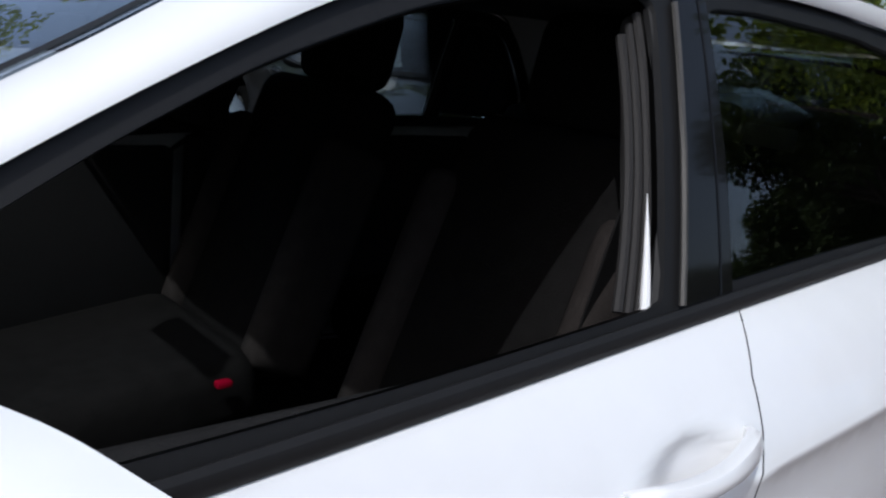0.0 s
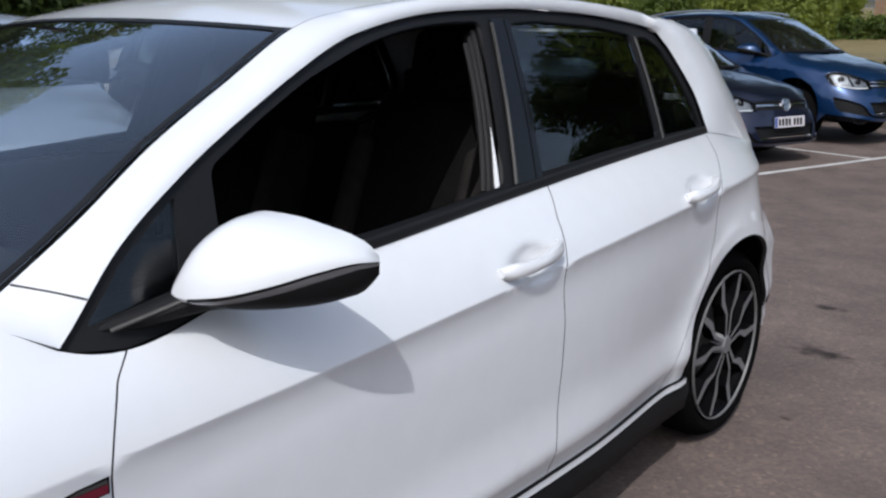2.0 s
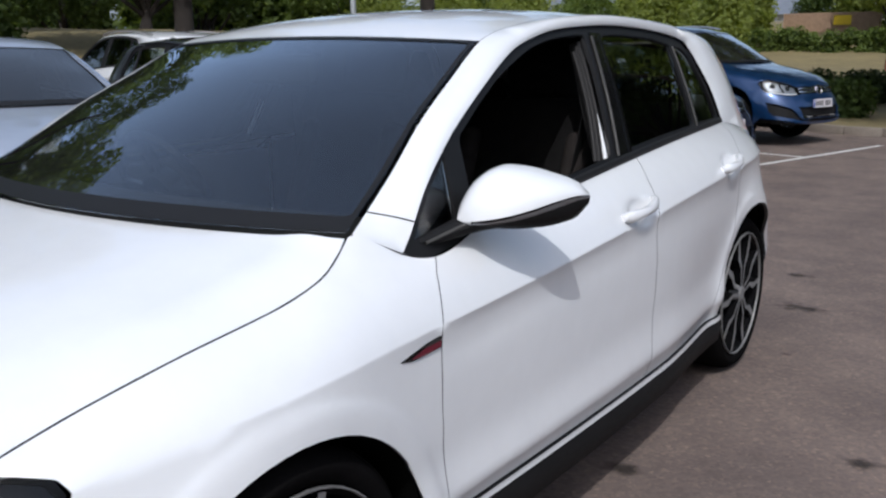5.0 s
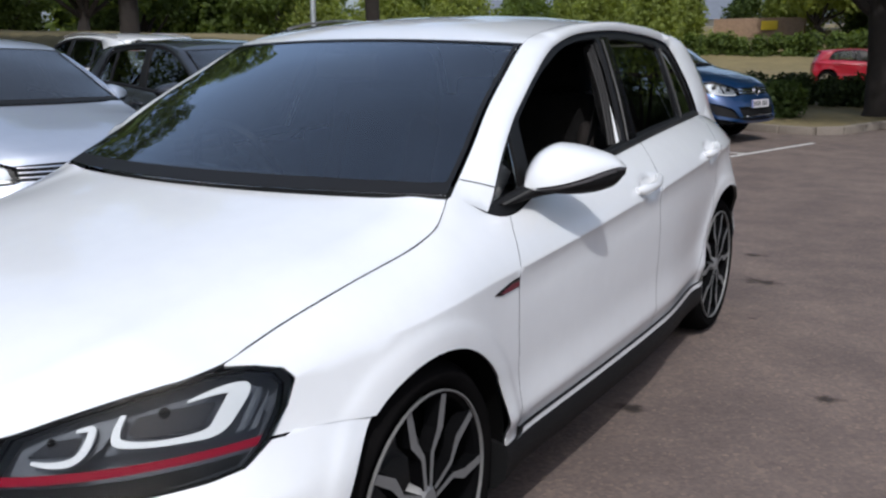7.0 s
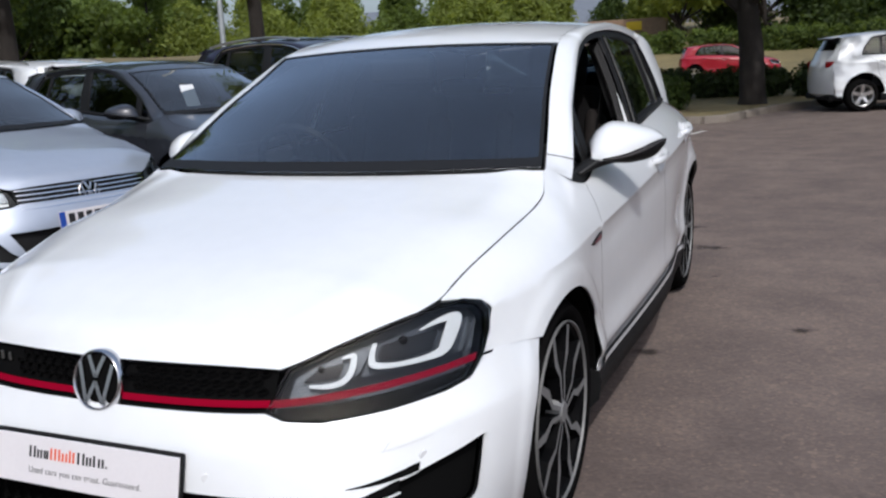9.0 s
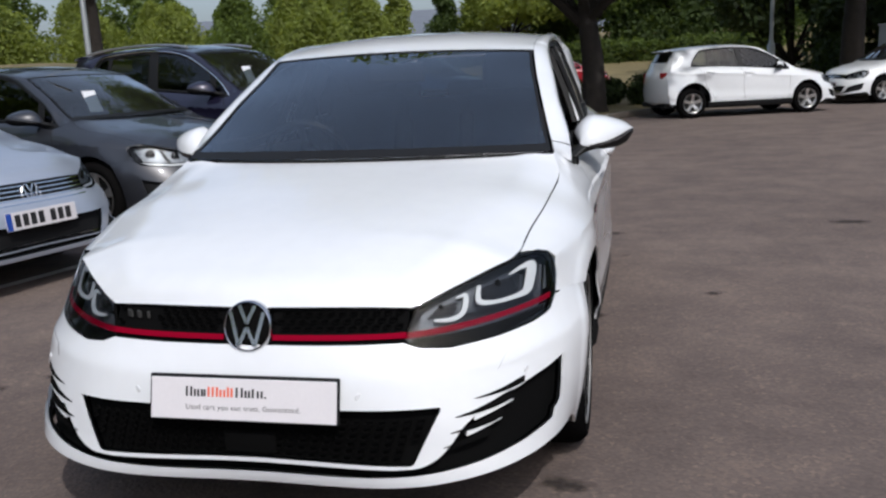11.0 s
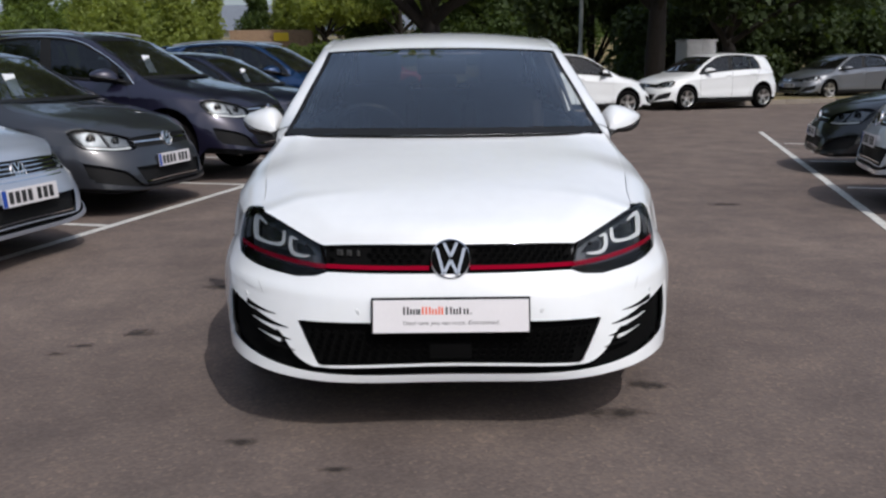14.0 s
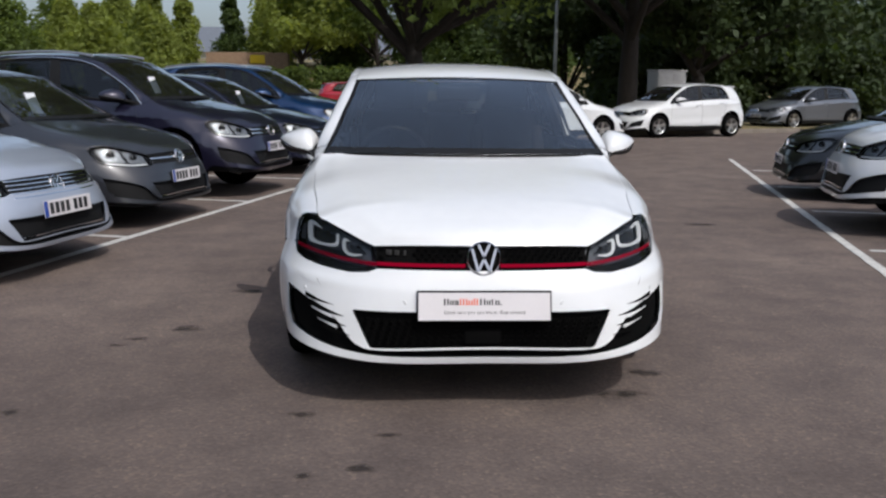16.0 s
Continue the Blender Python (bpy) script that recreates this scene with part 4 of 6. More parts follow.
            for (xa, z0, xb, z1, _), (xc_, z2, xd, z3, _) in zip(flutes[:-1], flutes[1:]):
                up, dn = [], []
                for q in along(0.42, 1.12, 8):
                    w = max(0.0, 1 - (q - 0.42) / 0.70) ** 0.8
                    x, z = (xa + xc_) / 2 + ((xb + xd) / 2 - (xa + xc_) / 2) * q, (z0 + z2) / 2 + ((z1 + z3) / 2 - (z0 + z2) / 2) * q
                    up.append(fx(x, z + 0.0075 * w + 0.0003))
                    dn.append(fx(x, z - 0.0075 * w - 0.0003))
                o = up + dn[::-1]
                if s < 0:
                    o = [(-a, z) for a, z in o][::-1]
                P, F, N = sheet(front, o[::-1] if s > 0 else o, 0.03, edge=0.02, lip=0.028, off=-0.001)
                link("vent_blade", P, F, body, bumper, "white vent blade", N)
        # washer covers, parking sensors
        for s in (-1, 1):
            c = [(0.655, 0.515), (0.735, 0.530), (0.745, 0.556), (0.672, 0.545)]
            oo = [fx(s * x, z - 0.026) for x, z in c]
            P, F, N = sheet(front, oo if s > 0 else oo[::-1], 0.03, edge=0.02, lip=0.004, off=0.0016)
            link("washer_cover", P, F, body, bumper, "", N, lip_mat=STEEL)
            for x, z in ((0.315, 0.452), (0.725, 0.468)):
                th = fx(x, z)[0] * s
                p = np.array(front(th, z))
                sb = lathe_bm([(0.0, -0.0004), (0.009, -0.0004), (0.0100, 0.0006), (0.0108, 0.0006), (0.0112, 0.003)], 18, "y")
                o = part("parking_sensor", sb, body, bumper)
                o.matrix_basis = Matrix.Translation(p) @ Matrix.Rotation(th, 4, "Z")
        # model mark: plain bars
        for i, w in enumerate((0.026, 0.020, 0.010)):
            th, z = fx(-0.375 + i * 0.032, 0.636)
            p = front(th, z)
            o = part("grille_mark", plate_bm(w, 0.020, 0.006), STEEL, grille, smooth=False)
            o.matrix_basis = Matrix.Translation((p[0], p[1] + 0.002, p[2])) @ Matrix.Rotation(th, 4, "Z")
    else:
        for i in range(bars):
            z = gz0 + (i + 0.6) * (gz1 - gz0) / (bars + 0.2)
            hw = 0.0055 if bars < 3 else 0.0032
            a = [fx(x, z - hw) for x in along(-0.42, 0.42, 10)] + [fx(x, z + hw) for x in along(0.42, -0.42, 10)]
            panel("grille_bar", front, a, CHROME, grille, both=False, st=0.08, lip=0.008, off=0.002)
        a = [fx(x, 0.285) for x in along(-0.44, 0.44, 8)] + [fx(x, 0.293) for x in along(0.44, -0.44, 8)]
        panel("lower_bar", front, a, CHROME, bumper, both=False, st=0.08, lip=0.008, off=-0.012)
    fl = [fy(-0.425, 0.600), fy(-0.27, 0.59), fy(-0.24, 0.60), fy(-0.24, 0.64), fy(-0.30, 0.66), fy(-0.40, 0.622)]
    panel("wing_flange", front, fl, body, off=-0.007, st=0.05, lip=0.0)
    # ---- headlamps
    for s in (1, -1):
        lamp = bpy.data.objects.new("headlamp", None)
        scene.collection.objects.link(lamp)
        lamp.parent = car
        tagged(lamp, "clear-lensed headlamp with white light guides" + (" and a red strip" if hero else ""))
        mk = lambda o: [(s * a, z) for a, z in (o if s > 0 else o[::-1])]

        def lamp_sheet(nm, o, m, off, lip=0.004, st=0.03, lb=""):
            P, F, N = sheet(front, mk(o), st, edge=0.02 if hero else 0.04, lip=lip, off=off)
            return link(nm, [wp(p) for p in P], F, m, lamp, lb, N)
        lamp_sheet("lamp_housing", hl_fn, LAMP_SMOKE if hero else LAMP_DARK, -0.085 if hero else -0.030, lip=-0.06 if hero else 0.0)
        cx, cz = sum(p[0] for p in hl) / len(hl), sum(p[1] for p in hl) / len(hl)
        P, F, N = sheet(front, mk(hl_fn), 0.03 if hero else 0.08, holes=[mk([fx(cx + (x - cx) * 0.984, cz + (z - cz) * 0.958) for x, z in hl])], edge=0.02 if hero else 0.04, lip=0.02, off=-0.002)
        link("lamp_surround", [wp(p) for p in P], F, MESH_BLACK, lamp, "", N)
        lamp_sheet("lamp_lens", hl_fn, GLASS_LAMP, 0.0, lip=0.002, st=0.03 if hero else 0.08)
        if hero:
            # squared light guides behind the lens: flat ribbons with a broad outer arm, dark bowls inside them
            frames_ = (([(0.603, 0.694), (0.602, 0.668), (0.611, 0.651), (0.650, 0.646), (0.700, 0.649), (0.726, 0.657), (0.733, 0.680), (0.735, 0.708), (0.730, 0.720), (0.710, 0.719), (0.680, 0.707)], (0.004, 0.0055, 0.006, 0.005, 0.006, 0.010, 0.0115, 0.0115, 0.009, 0.006, 0.002), -0.020),
                       ([(0.494, 0.622), (0.524, 0.619), (0.552, 0.623), (0.566, 0.636), (0.570, 0.658), (0.566, 0.674), (0.546, 0.671)], (0.0025, 0.0045, 0.006, 0.0065, 0.006, 0.005, 0.002), -0.014))
            for pts, ws, off in frames_:
                left, right = [], []
                n_ = 8 * (len(pts) - 1)
                cx_, cz_, cw_ = Crv(*[(i, a) for i, (a, b) in enumerate(pts)]), Crv(*[(i, b) for i, (a, b) in enumerate(pts)]), Crv(*[(i, w) for i, w in enumerate(ws)])
                for i in range(n_ + 1):
                    u = i / 8
                    x, z, w = cx_(u), cz_(u), cw_(u)
                    e = 0.04
                    dx, dz = cx_(min(len(pts) - 1, u + e)) - cx_(max(0, u - e)), cz_(min(len(pts) - 1, u + e)) - cz_(max(0, u - e))
                    l_ = math.hypot(dx, dz) or 1
                    left.append((x - dz / l_ * w, z + dx / l_ * w))
                    right.append((x + dz / l_ * w, z - dx / l_ * w))
                o = [fx(*p) for p in right + left[::-1]]
                lamp_sheet("light_guide", o, LAMP_WHITE, off, 0.010, 0.012, "white light guide")
            for o, off, nm, m in (([(0.616, 0.662), (0.650, 0.657), (0.712, 0.663), (0.716, 0.704), (0.672, 0.700), (0.617, 0.690)], -0.036, "projector", LAMP_DARK), ([(0.476, 0.628), (0.548, 0.632), (0.554, 0.664), (0.504, 0.656)], -0.028, "projector", LAMP_DARK)):
                lamp_sheet(nm, [fx(*p) for p in rounded(o, 0.008)], m, off, 0.004, 0.03, "dark glass projector lens")
            for x, z, r, off in ((0.670, 0.678, 0.010, -0.034), (0.522, 0.642, 0.007, -0.026)):
                th = s * fx(x, z)[0]
                p = np.array(front(th, z))
                o = part("projector_ring", lathe_bm([(0.0, -0.004), (r * 0.6, -0.003), (r, 0.002), (r * 1.1, 0.008)], 20, "y"), GLOSS_BLACK, lamp)
                o.matrix_basis = Matrix.Translation(p + np.array((math.sin(th), -math.cos(th), 0)) * off) @ Matrix.Rotation(th * 0.7, 4, "Z")
            for x in (0.753, 0.766):
                o = [(x - 0.003, 0.646), (x + 0.003, 0.648), (x + 0.004 - (x - 0.746) * 0.2, 0.712 - (x - 0.746) * 0.8), (x - 0.002, 0.716 - (x - 0.746) * 0.6)]
                lamp_sheet("side_marker", [fx(*p) for p in o], LAMP_GREY, -0.014, 0.004, 0.02)
            refl = [(0.455, 0.602), (0.52, 0.602), (0.565, 0.618), (0.588, 0.645), (0.600, 0.694), (0.55, 0.680), (0.50, 0.662), (0.462, 0.642)]
            lamp_sheet("lamp_reflector", [fx(*p) for p in refl], LAMP_GREY, -0.034, 0.002)
            refl = [(0.590, 0.632), (0.735, 0.640), (0.770, 0.650), (0.762, 0.712), (0.732, 0.732), (0.690, 0.722), (0.600, 0.690)]
            lamp_sheet("lamp_reflector", [fx(*p) for p in refl], LAMP_SMOKE, -0.050, 0.002)
            P, F, N = sheet(front, mk(band(0.424, 0.776, lambda x: red_z(x) - 0.0070, lambda x: red_z(x) + 0.0070)), 0.02, lip=0.004, off=-0.006)
            link("red_strip", P, F, RED, lamp, "red strip", N)
            lowb = [(0.44, 0.572), (0.54, 0.561), (0.65, 0.568), (0.765, 0.594), (0.772, 0.612), (0.65, 0.596), (0.54, 0.586), (0.44, 0.584)]
            lamp_sheet("lamp_shelf", [fx(*p) for p in lowb], MESH_BLACK, -0.014, 0.003)
        else:
            for o in ([(0.462, 0.598), (0.600, 0.596), (0.618, 0.700), (0.540, 0.680), (0.470, 0.650)], [(0.630, 0.602), (0.752, 0.622), (0.757, 0.712), (0.700, 0.728), (0.640, 0.708)]):
                lamp_sheet("lamp_reflector", [fx(*p) for p in o], LAMP_DULL, -0.026, 0.003, 0.08)
            for x, z, r in ((0.70, 0.665, 0.034), (0.56, 0.635, 0.03)):
                th = s * fx(x, z)[0]
                p = np.array(front(th, z))
                pb = lathe_bm([(0.0, -0.010), (r * 0.7, -0.004), (r * 0.95, 0.004), (r, -0.004), (r * 1.15, -0.003), (r * 1.2, 0.008)], 14, "y")
                for v in pb.verts:
                    v.co = Vector(wp(np.array(Matrix.Translation(p + np.array((-math.sin(th) * 0.014, math.cos(th) * 0.014 + 0.010, 0))) @ Matrix.Rotation(th * 0.7, 4, "Z") @ v.co)))
                part("projector", pb, LAMP_DARK, lamp)
            strip_ = [(0.47, 0.574), (0.60, 0.571), (0.74, 0.590), (0.765, 0.612), (0.75, 0.606), (0.60, 0.584), (0.47, 0.587)]
            lamp_sheet("light_strip", [fx(*p) for p in strip_], LAMP_WHITE, -0.012, 0.002, 0.08)
    e_at = front(0, 0.624)
    if hero:
        emblem(car, 0.069, (0.003, e_at[1] - 0.012, 0.621), radians(-14), DARK_CHROME)
        holder = part("plate_holder", box_bm((0.534, 0.010, 0.122), (0, 0, 0), 0.004), PLASTIC, car, "black plate holder")
        holder.matrix_basis = Matrix.Translation((0.002, -0.873, 0.4440)) @ Matrix.Rotation(radians(-14), 4, "X")
        sp = part("show_plate", plate_bm(0.522, 0.110, 0.004), PLATE_WHITE, holder, "white dealer plate with a dark and orange line of print", smooth=False)
        sp.matrix_basis = Matrix.Translation((0, -0.0065, -0.003))
        x = -0.160
        for m, letters in ((INK, ((0.019, 0.026), (0.016, 0.019), (0.014, 0.019))), (INK_ORANGE, ((0.030, 0.026), (0.017, 0.019), (0.006, 0.027), (0.009, 0.024))), (INK, ((0.021, 0.026), (0.016, 0.019), (0.010, 0.024), (0.017, 0.019), (0.005, 0.005)))):
            for w, h in letters:
                k = 3 if w > 0.028 else 2 if w > 0.012 else 1
                b = min(0.0062, w)
                for c in range(k):
                    t = part("print_bar", plate_bm(b, h, 0.001), m, sp, smooth=False)
                    t.matrix_basis = Matrix.Translation((x + b / 2 + (w - b) * c / max(1, k - 1), -0.0026, 0.006 + h / 2))
                x += w + 0.0042
            x += 0.001
        x = -0.160
        cu = bpy.data.curves.new("lettering", "FONT")
        cu.body, cu.size = "Used cars you can trust. Guaranteed.", 0.0200
        cu.space_character = 1.06
        me = bpy.data.meshes.new_from_object(bpy.data.objects.new("lettering", cu))
        me.materials.clear()
        me.materials.append(INK)
        t = new("lettering", me)
        t.parent = sp
        t.matrix_basis = Matrix.Translation((x, -0.0027, -0.028)) @ Matrix.Rotation(radians(90), 4, "X")
        # sensor cover in the lower grille, wipers at the foot of the windscreen
        tray = bmesh.new()
        tray.faces.new([tray.verts.new(np.array(front(a, 0.235)) * np.array((0.975, 0.985, 1))) for a in along(-1.5, 1.5, 24)])
        part("undertray", tray, MESH_BLACK, car, smooth=False)
        part("sensor_cover", box_bm((0.15, 0.012, 0.062), (0, front(0, 0.32)[1] + 0.016, 0.312), 0.008, 3), MESH_BLACK, car, "black sensor cover in the lower grille")
        for a0, a1, q in ((-0.62, 0.10, 0.30), (0.12, 0.72, 0.34)):
            wip = bpy.data.objects.new("wiper", None)
            scene.collection.objects.link(wip)
            wip.parent = car
            tagged(wip, "black windscreen wiper lying along the glass")
            pts = [np.array(screen(a, -0.03 + 0.06 * (a - a0) / (a1 - a0))) + np.array((0, -0.022, -0.040)) for a in along(a0, a1, 10)]
            part("wiper_blade", tube_bm(pts, 0.006, 6, flat=1.4), TRIM_BLACK, wip)
            pts = [np.array(screen(a, b)) + np.array((0, -0.022, -0.042)) for a, b in ((a1 + 0.02, -0.1), (a1 - 0.1, -0.06), ((a0 + a1) / 2, 0.0))]
            part("wiper_arm", tube_bm(pts, 0.007, 6), TRIM_BLACK, wip)
    else:
        q = wp(np.array((0, e_at[1] - 0.008, (gz0 + gz1) / 2)))
        emblem(car, 0.070, tuple(q), radians(-14))
        q = wp(np.array((0, front(0, 0.43)[1] - 0.012, 0.45)))
        if plate_front:
            number_plate(car, tuple(q), radians(-6))
    # ---- tail
    bm = bmesh.new()
    prof = [(2.885, 1.345, 0.505), (2.885, 1.300, 0.515), (3.01, 1.12, 0.595), (3.08, 0.945, 0.658), (3.12, 0.90, 0.625), (3.14, 0.80, 0.655), (3.15, 0.60, 0.735), (3.15, 0.50, 0.745), (3.12, 0.33, 0.735), (3.0, 0.24, 0.69)]
    rows = [[bm.verts.new((x * e, y + 0.16 * (1 - x * x), z)) for x in along(-1, 1, 20)] for y, z, e in prof]
    for i in range(len(rows) - 1):
        for k in range(20):
            if i < 2 and 1 < k < 18:
                continue
            bm.faces.new((rows[i][k], rows[i][k + 1], rows[i + 1][k + 1], rows[i + 1][k]))
    bmesh.ops.recalc_face_normals(bm, faces=bm.faces)
    bm_part("tailgate", bm, body)
    bm = bmesh.new()
    q = [[bm.verts.new((x * e, y + 0.16 * (1 - x * x) + 0.008, z)) for x in along(-0.9, 0.9, 6)] for y, z, e in ((2.89, 1.33, 0.50), (2.93, 1.235, 0.53), (3.01, 1.10, 0.59))]
    for i in range(2):
        for k in range(6):
            bm.faces.new((q[i][k], q[i][k + 1], q[i + 1][k + 1], q[i + 1][k]))
    bm_part("rear_window", bm, GLASS_BACK)
    bm_part("tail_lamp", box_bm((0.20, 0.08, 0.12), (0.535, 3.15, 0.865), 0.03, 3, Matrix.Rotation(radians(-40), 4, "Z")), REDDARK, both=True, lb="red tail lamp")
    bm_part("roof_spoiler", box_bm((0.76, 0.16, 0.026), (0, 3.02, 1.352), 0.012, 2, Matrix.Rotation(radians(-10), 4, "X")), body)
    # ---- under-body and cabin shell
    bm_part("floor_pan", box_bm((1.36, 3.9, 0.10), (0, 1.25, 0.26), 0.02), PLASTIC)
    bm_part("bulkhead", box_bm((1.30, 0.04, 0.62), (0, 0.10, 0.55), 0.01), DASH)
    for yc, r, a0 in ((0.0, R_ARCH[0], -8), (ARCH_Y, R_ARCH[1], 0)):
        bm = bmesh.new()
        ra = arch_pts(yc, r + 0.006, a0, 188, 18)
        ri = [[bm.verts.new((x if y < 1.0 else min(x, side(min(y, 3.1), 1 + CREASE_Z(y) - min(z, 0.7))[0] - 0.020), y, z)) for y, z in ra] for x in (0.855, 0.56)]
        for k in range(len(ra) - 1):
            bm.faces.new((ri[0][k], ri[0][k + 1], ri[1][k + 1], ri[1][k]))
        bm.faces.new(ri[1])
        bm_part("wheel_arch_liner", bm, MESH_BLACK, both=True)
    dash = [(0.32, 0.895, 0.62), (0.42, 0.925, 0.66), (0.52, 0.945, 0.66), (0.62, 0.905, 0.65), (0.66, 0.82, 0.64), (0.62, 0.66, 0.64), (0.56, 0.45, 0.62), (0.16, 0.45, 0.62)]
    bm = bmesh.new()
    rr = [[bm.verts.new((x * e, y - 0.10 * (1 - x * x) * (1 if i < 3 else 0.3), z + 0.012 * (1 - x * x))) for x in along(-1, 1, 10)] for i, (y, z, e) in enumerate(dash)]
    for i in range(len(rr) - 1):
        for k in range(10):
            bm.faces.new((rr[i][k], rr[i + 1][k], rr[i + 1][k + 1], rr[i][k + 1]))
    bm_part("dashboard", bm, DASH, lb="dark grey moulded dashboard")
    # added block at each dash end, hiding the bright view through the quarter light
    bm_part("dash_end", box_bm((0.04, 0.24, 0.11), (0.672, 0.585, 0.955), 0.02), DASH, both=True)
    bm_part("roof_lining", box_bm((0.94, 1.40, 0.012), (0, 1.90, 1.345), 0.004), LINING)
    bm_part("parcel_shelf", box_bm((1.16, 0.5, 0.03), (0, 2.72, 0.98), 0.01), DASH)
    for x0 in (0.37, -0.37):
        seat = bpy.data.objects.new("front_seat", None)
        scene.collection.objects.link(seat)
        seat.parent = car
        tagged(seat, "dark cloth front seat with headrest")
        tilt = Matrix.Rotation(radians(-20), 4, "X")
        def seat_part(nm, bm, m):
            for v in bm.verts:
                v.co = Vector(wp(np.array(v.co)))
            part(nm, bm, m, seat)
        seat_part("seat_cushion", box_bm((0.48, 0.50, 0.16), (x0, 1.18, 0.52), 0.05, 3, Matrix.Rotation(radians(8), 4, "X")), CLOTH)
        bb = box_bm((0.46, 0.13, 0.64), (0, 0, 0), 0.05, 3)
        for v in bb.verts:
            if v.co.z > 0.05:
                v.co.x *= 1 - 0.35 * (v.co.z - 0.05)
            v.co.y -= 0.25 * v.co.x * v.co.x
        bmesh.ops.transform(bb, matrix=Matrix.Translation((x0, 1.59, 0.84)) @ tilt, verts=bb.verts)
        seat_part("seat_back", bb, CLOTH)
        if hero:
            seat_part("seat_insert", box_bm((0.26, 0.03, 0.44), (x0, 1.515, 0.80), 0.012, 2, tilt), PLAID)
            for sx in (-1, 1):
                seat_part("seat_bolster", box_bm((0.075, 0.16, 0.50), (x0 + sx * 0.200, 1.545, 0.80), 0.035, 3, tilt), CLOTH_GREY)
            for sx in (-0.065, 0.065):
                seat_part("headrest_post", tube_bm([(x0 + sx, 1.70, 1.12), (x0 + sx, 1.73, 1.22)], 0.006, 8), CHROME)
        if hero:
            # belt hanging from the pillar
            xo = math.copysign(0.595, x0)
            seat_part("seat_belt", box_bm((0.004, 0.046, 0.60), (xo, 1.53, 0.985), 0.001, 1, Matrix.Rotation(radians(-5), 4, "X") @ Matrix.Rotation(math.copysign(radians(-9), x0), 4, "Y")), PLASTIC)
            seat_part("belt_buckle", box_bm((0.020, 0.032, 0.014), (x0 - math.copysign(0.27, x0), 1.32, 0.592), 0.004, 2), RED)
        seat_part("headrest", box_bm((0.27, 0.11, 0.20), (x0, 1.728, 1.235), 0.045, 3, Matrix.Rotation(radians(-12), 4, "X")), CLOTH)
    bm_part("rear_bench", joined([box_bm((1.25, 0.48, 0.18), (0, 2.12, 0.52), 0.05), box_bm((1.25, 0.14, 0.58), (0, 2.42, 0.82), 0.05, 3, Matrix.Rotation(radians(-22), 4, "X"))] + [box_bm((0.26, 0.10, 0.15), (x, 2.545, 1.11), 0.04, 3) for x in (-0.42, 0, 0.42)]), CLOTH, lb="dark cloth rear bench")
    # steering wheel on the right-hand side
    sw = Matrix.Translation((-0.37, 0.72, 0.90)) @ Matrix.Rotation(radians(-65), 4, "X")
    ring = tube_bm([sw @ Vector((0.185 * math.cos(a), 0.185 * math.sin(a), 0)) for a in along(0, 2 * math.pi, 32)], 0.015, 8, caps=False)
    bm_part("steering_wheel", joined([ring, tube_bm([sw @ Vector((-0.18, 0, 0)), sw @ Vector((0, 0, -0.02)), sw @ Vector((0.18, 0, 0))], 0.022, 8), tube_bm([sw @ Vector((0, -0.02, 0)), sw @ Vector((0, -0.18, 0))], 0.018, 8), tube_bm([sw @ Vector((0, 0, -0.03)), sw @ Vector((0, 0, 0.03))], 0.065, 14)]), GLOSS_BLACK if hero else PLASTIC, lb="black steering wheel")
    bm_part("rear_view_mirror", box_bm((0.25, 0.035, 0.085), (0, 0.865, 1.255), 0.015, 3), PLASTIC)
    # inner door cards
    for nm, y0, y1 in (("door_card", 0.44, 1.47), ("door_card", 1.50, 2.42)):
        bm_part(nm, box_bm((0.05, y1 - y0, 0.52), (0.715, (y0 + y1) / 2, 0.665 + (0.02 if y0 < 1 else 0.05)), 0.02), DASH, both=True)
    bm_part("pillar_trim", box_bm((0.04, 0.13, 0.34), (0.632, 1.545, 1.16), 0.015, 2, Matrix.Rotation(radians(-12), 4, "X") @ Matrix.Rotation(radians(-20), 4, "Y")), LINING, both=True)
    # ---- door mirrors
    for k, s in enumerate((1, -1)):
        mir = bpy.data.objects.new("door_mirror", None)
        scene.collection.objects.link(mir)
        mir.parent = car
        tagged(mir, "body-coloured door mirror with an indicator strip and a black foot")

        ZT = Crv((0, 0.998), (0.06, 1.024), (0.16, 1.047), (0.29, 1.061), (0.40, 1.060), (0.55, 1.054), (0.70, 1.043), (0.85, 1.030), (0.95, 1.015), (1.0, 1.001))
        ZB = Crv((0, 0.946), (0.3, 0.930), (0.6, 0.926), (0.8, 0.934), (0.92, 0.948), (1.0, 0.972))
        DEPTH = Crv((0, 0.098), (0.2, 0.122), (0.45, 0.132), (0.7, 0.114), (0.88, 0.072), (0.96, 0.038), (1.0, 0.010))

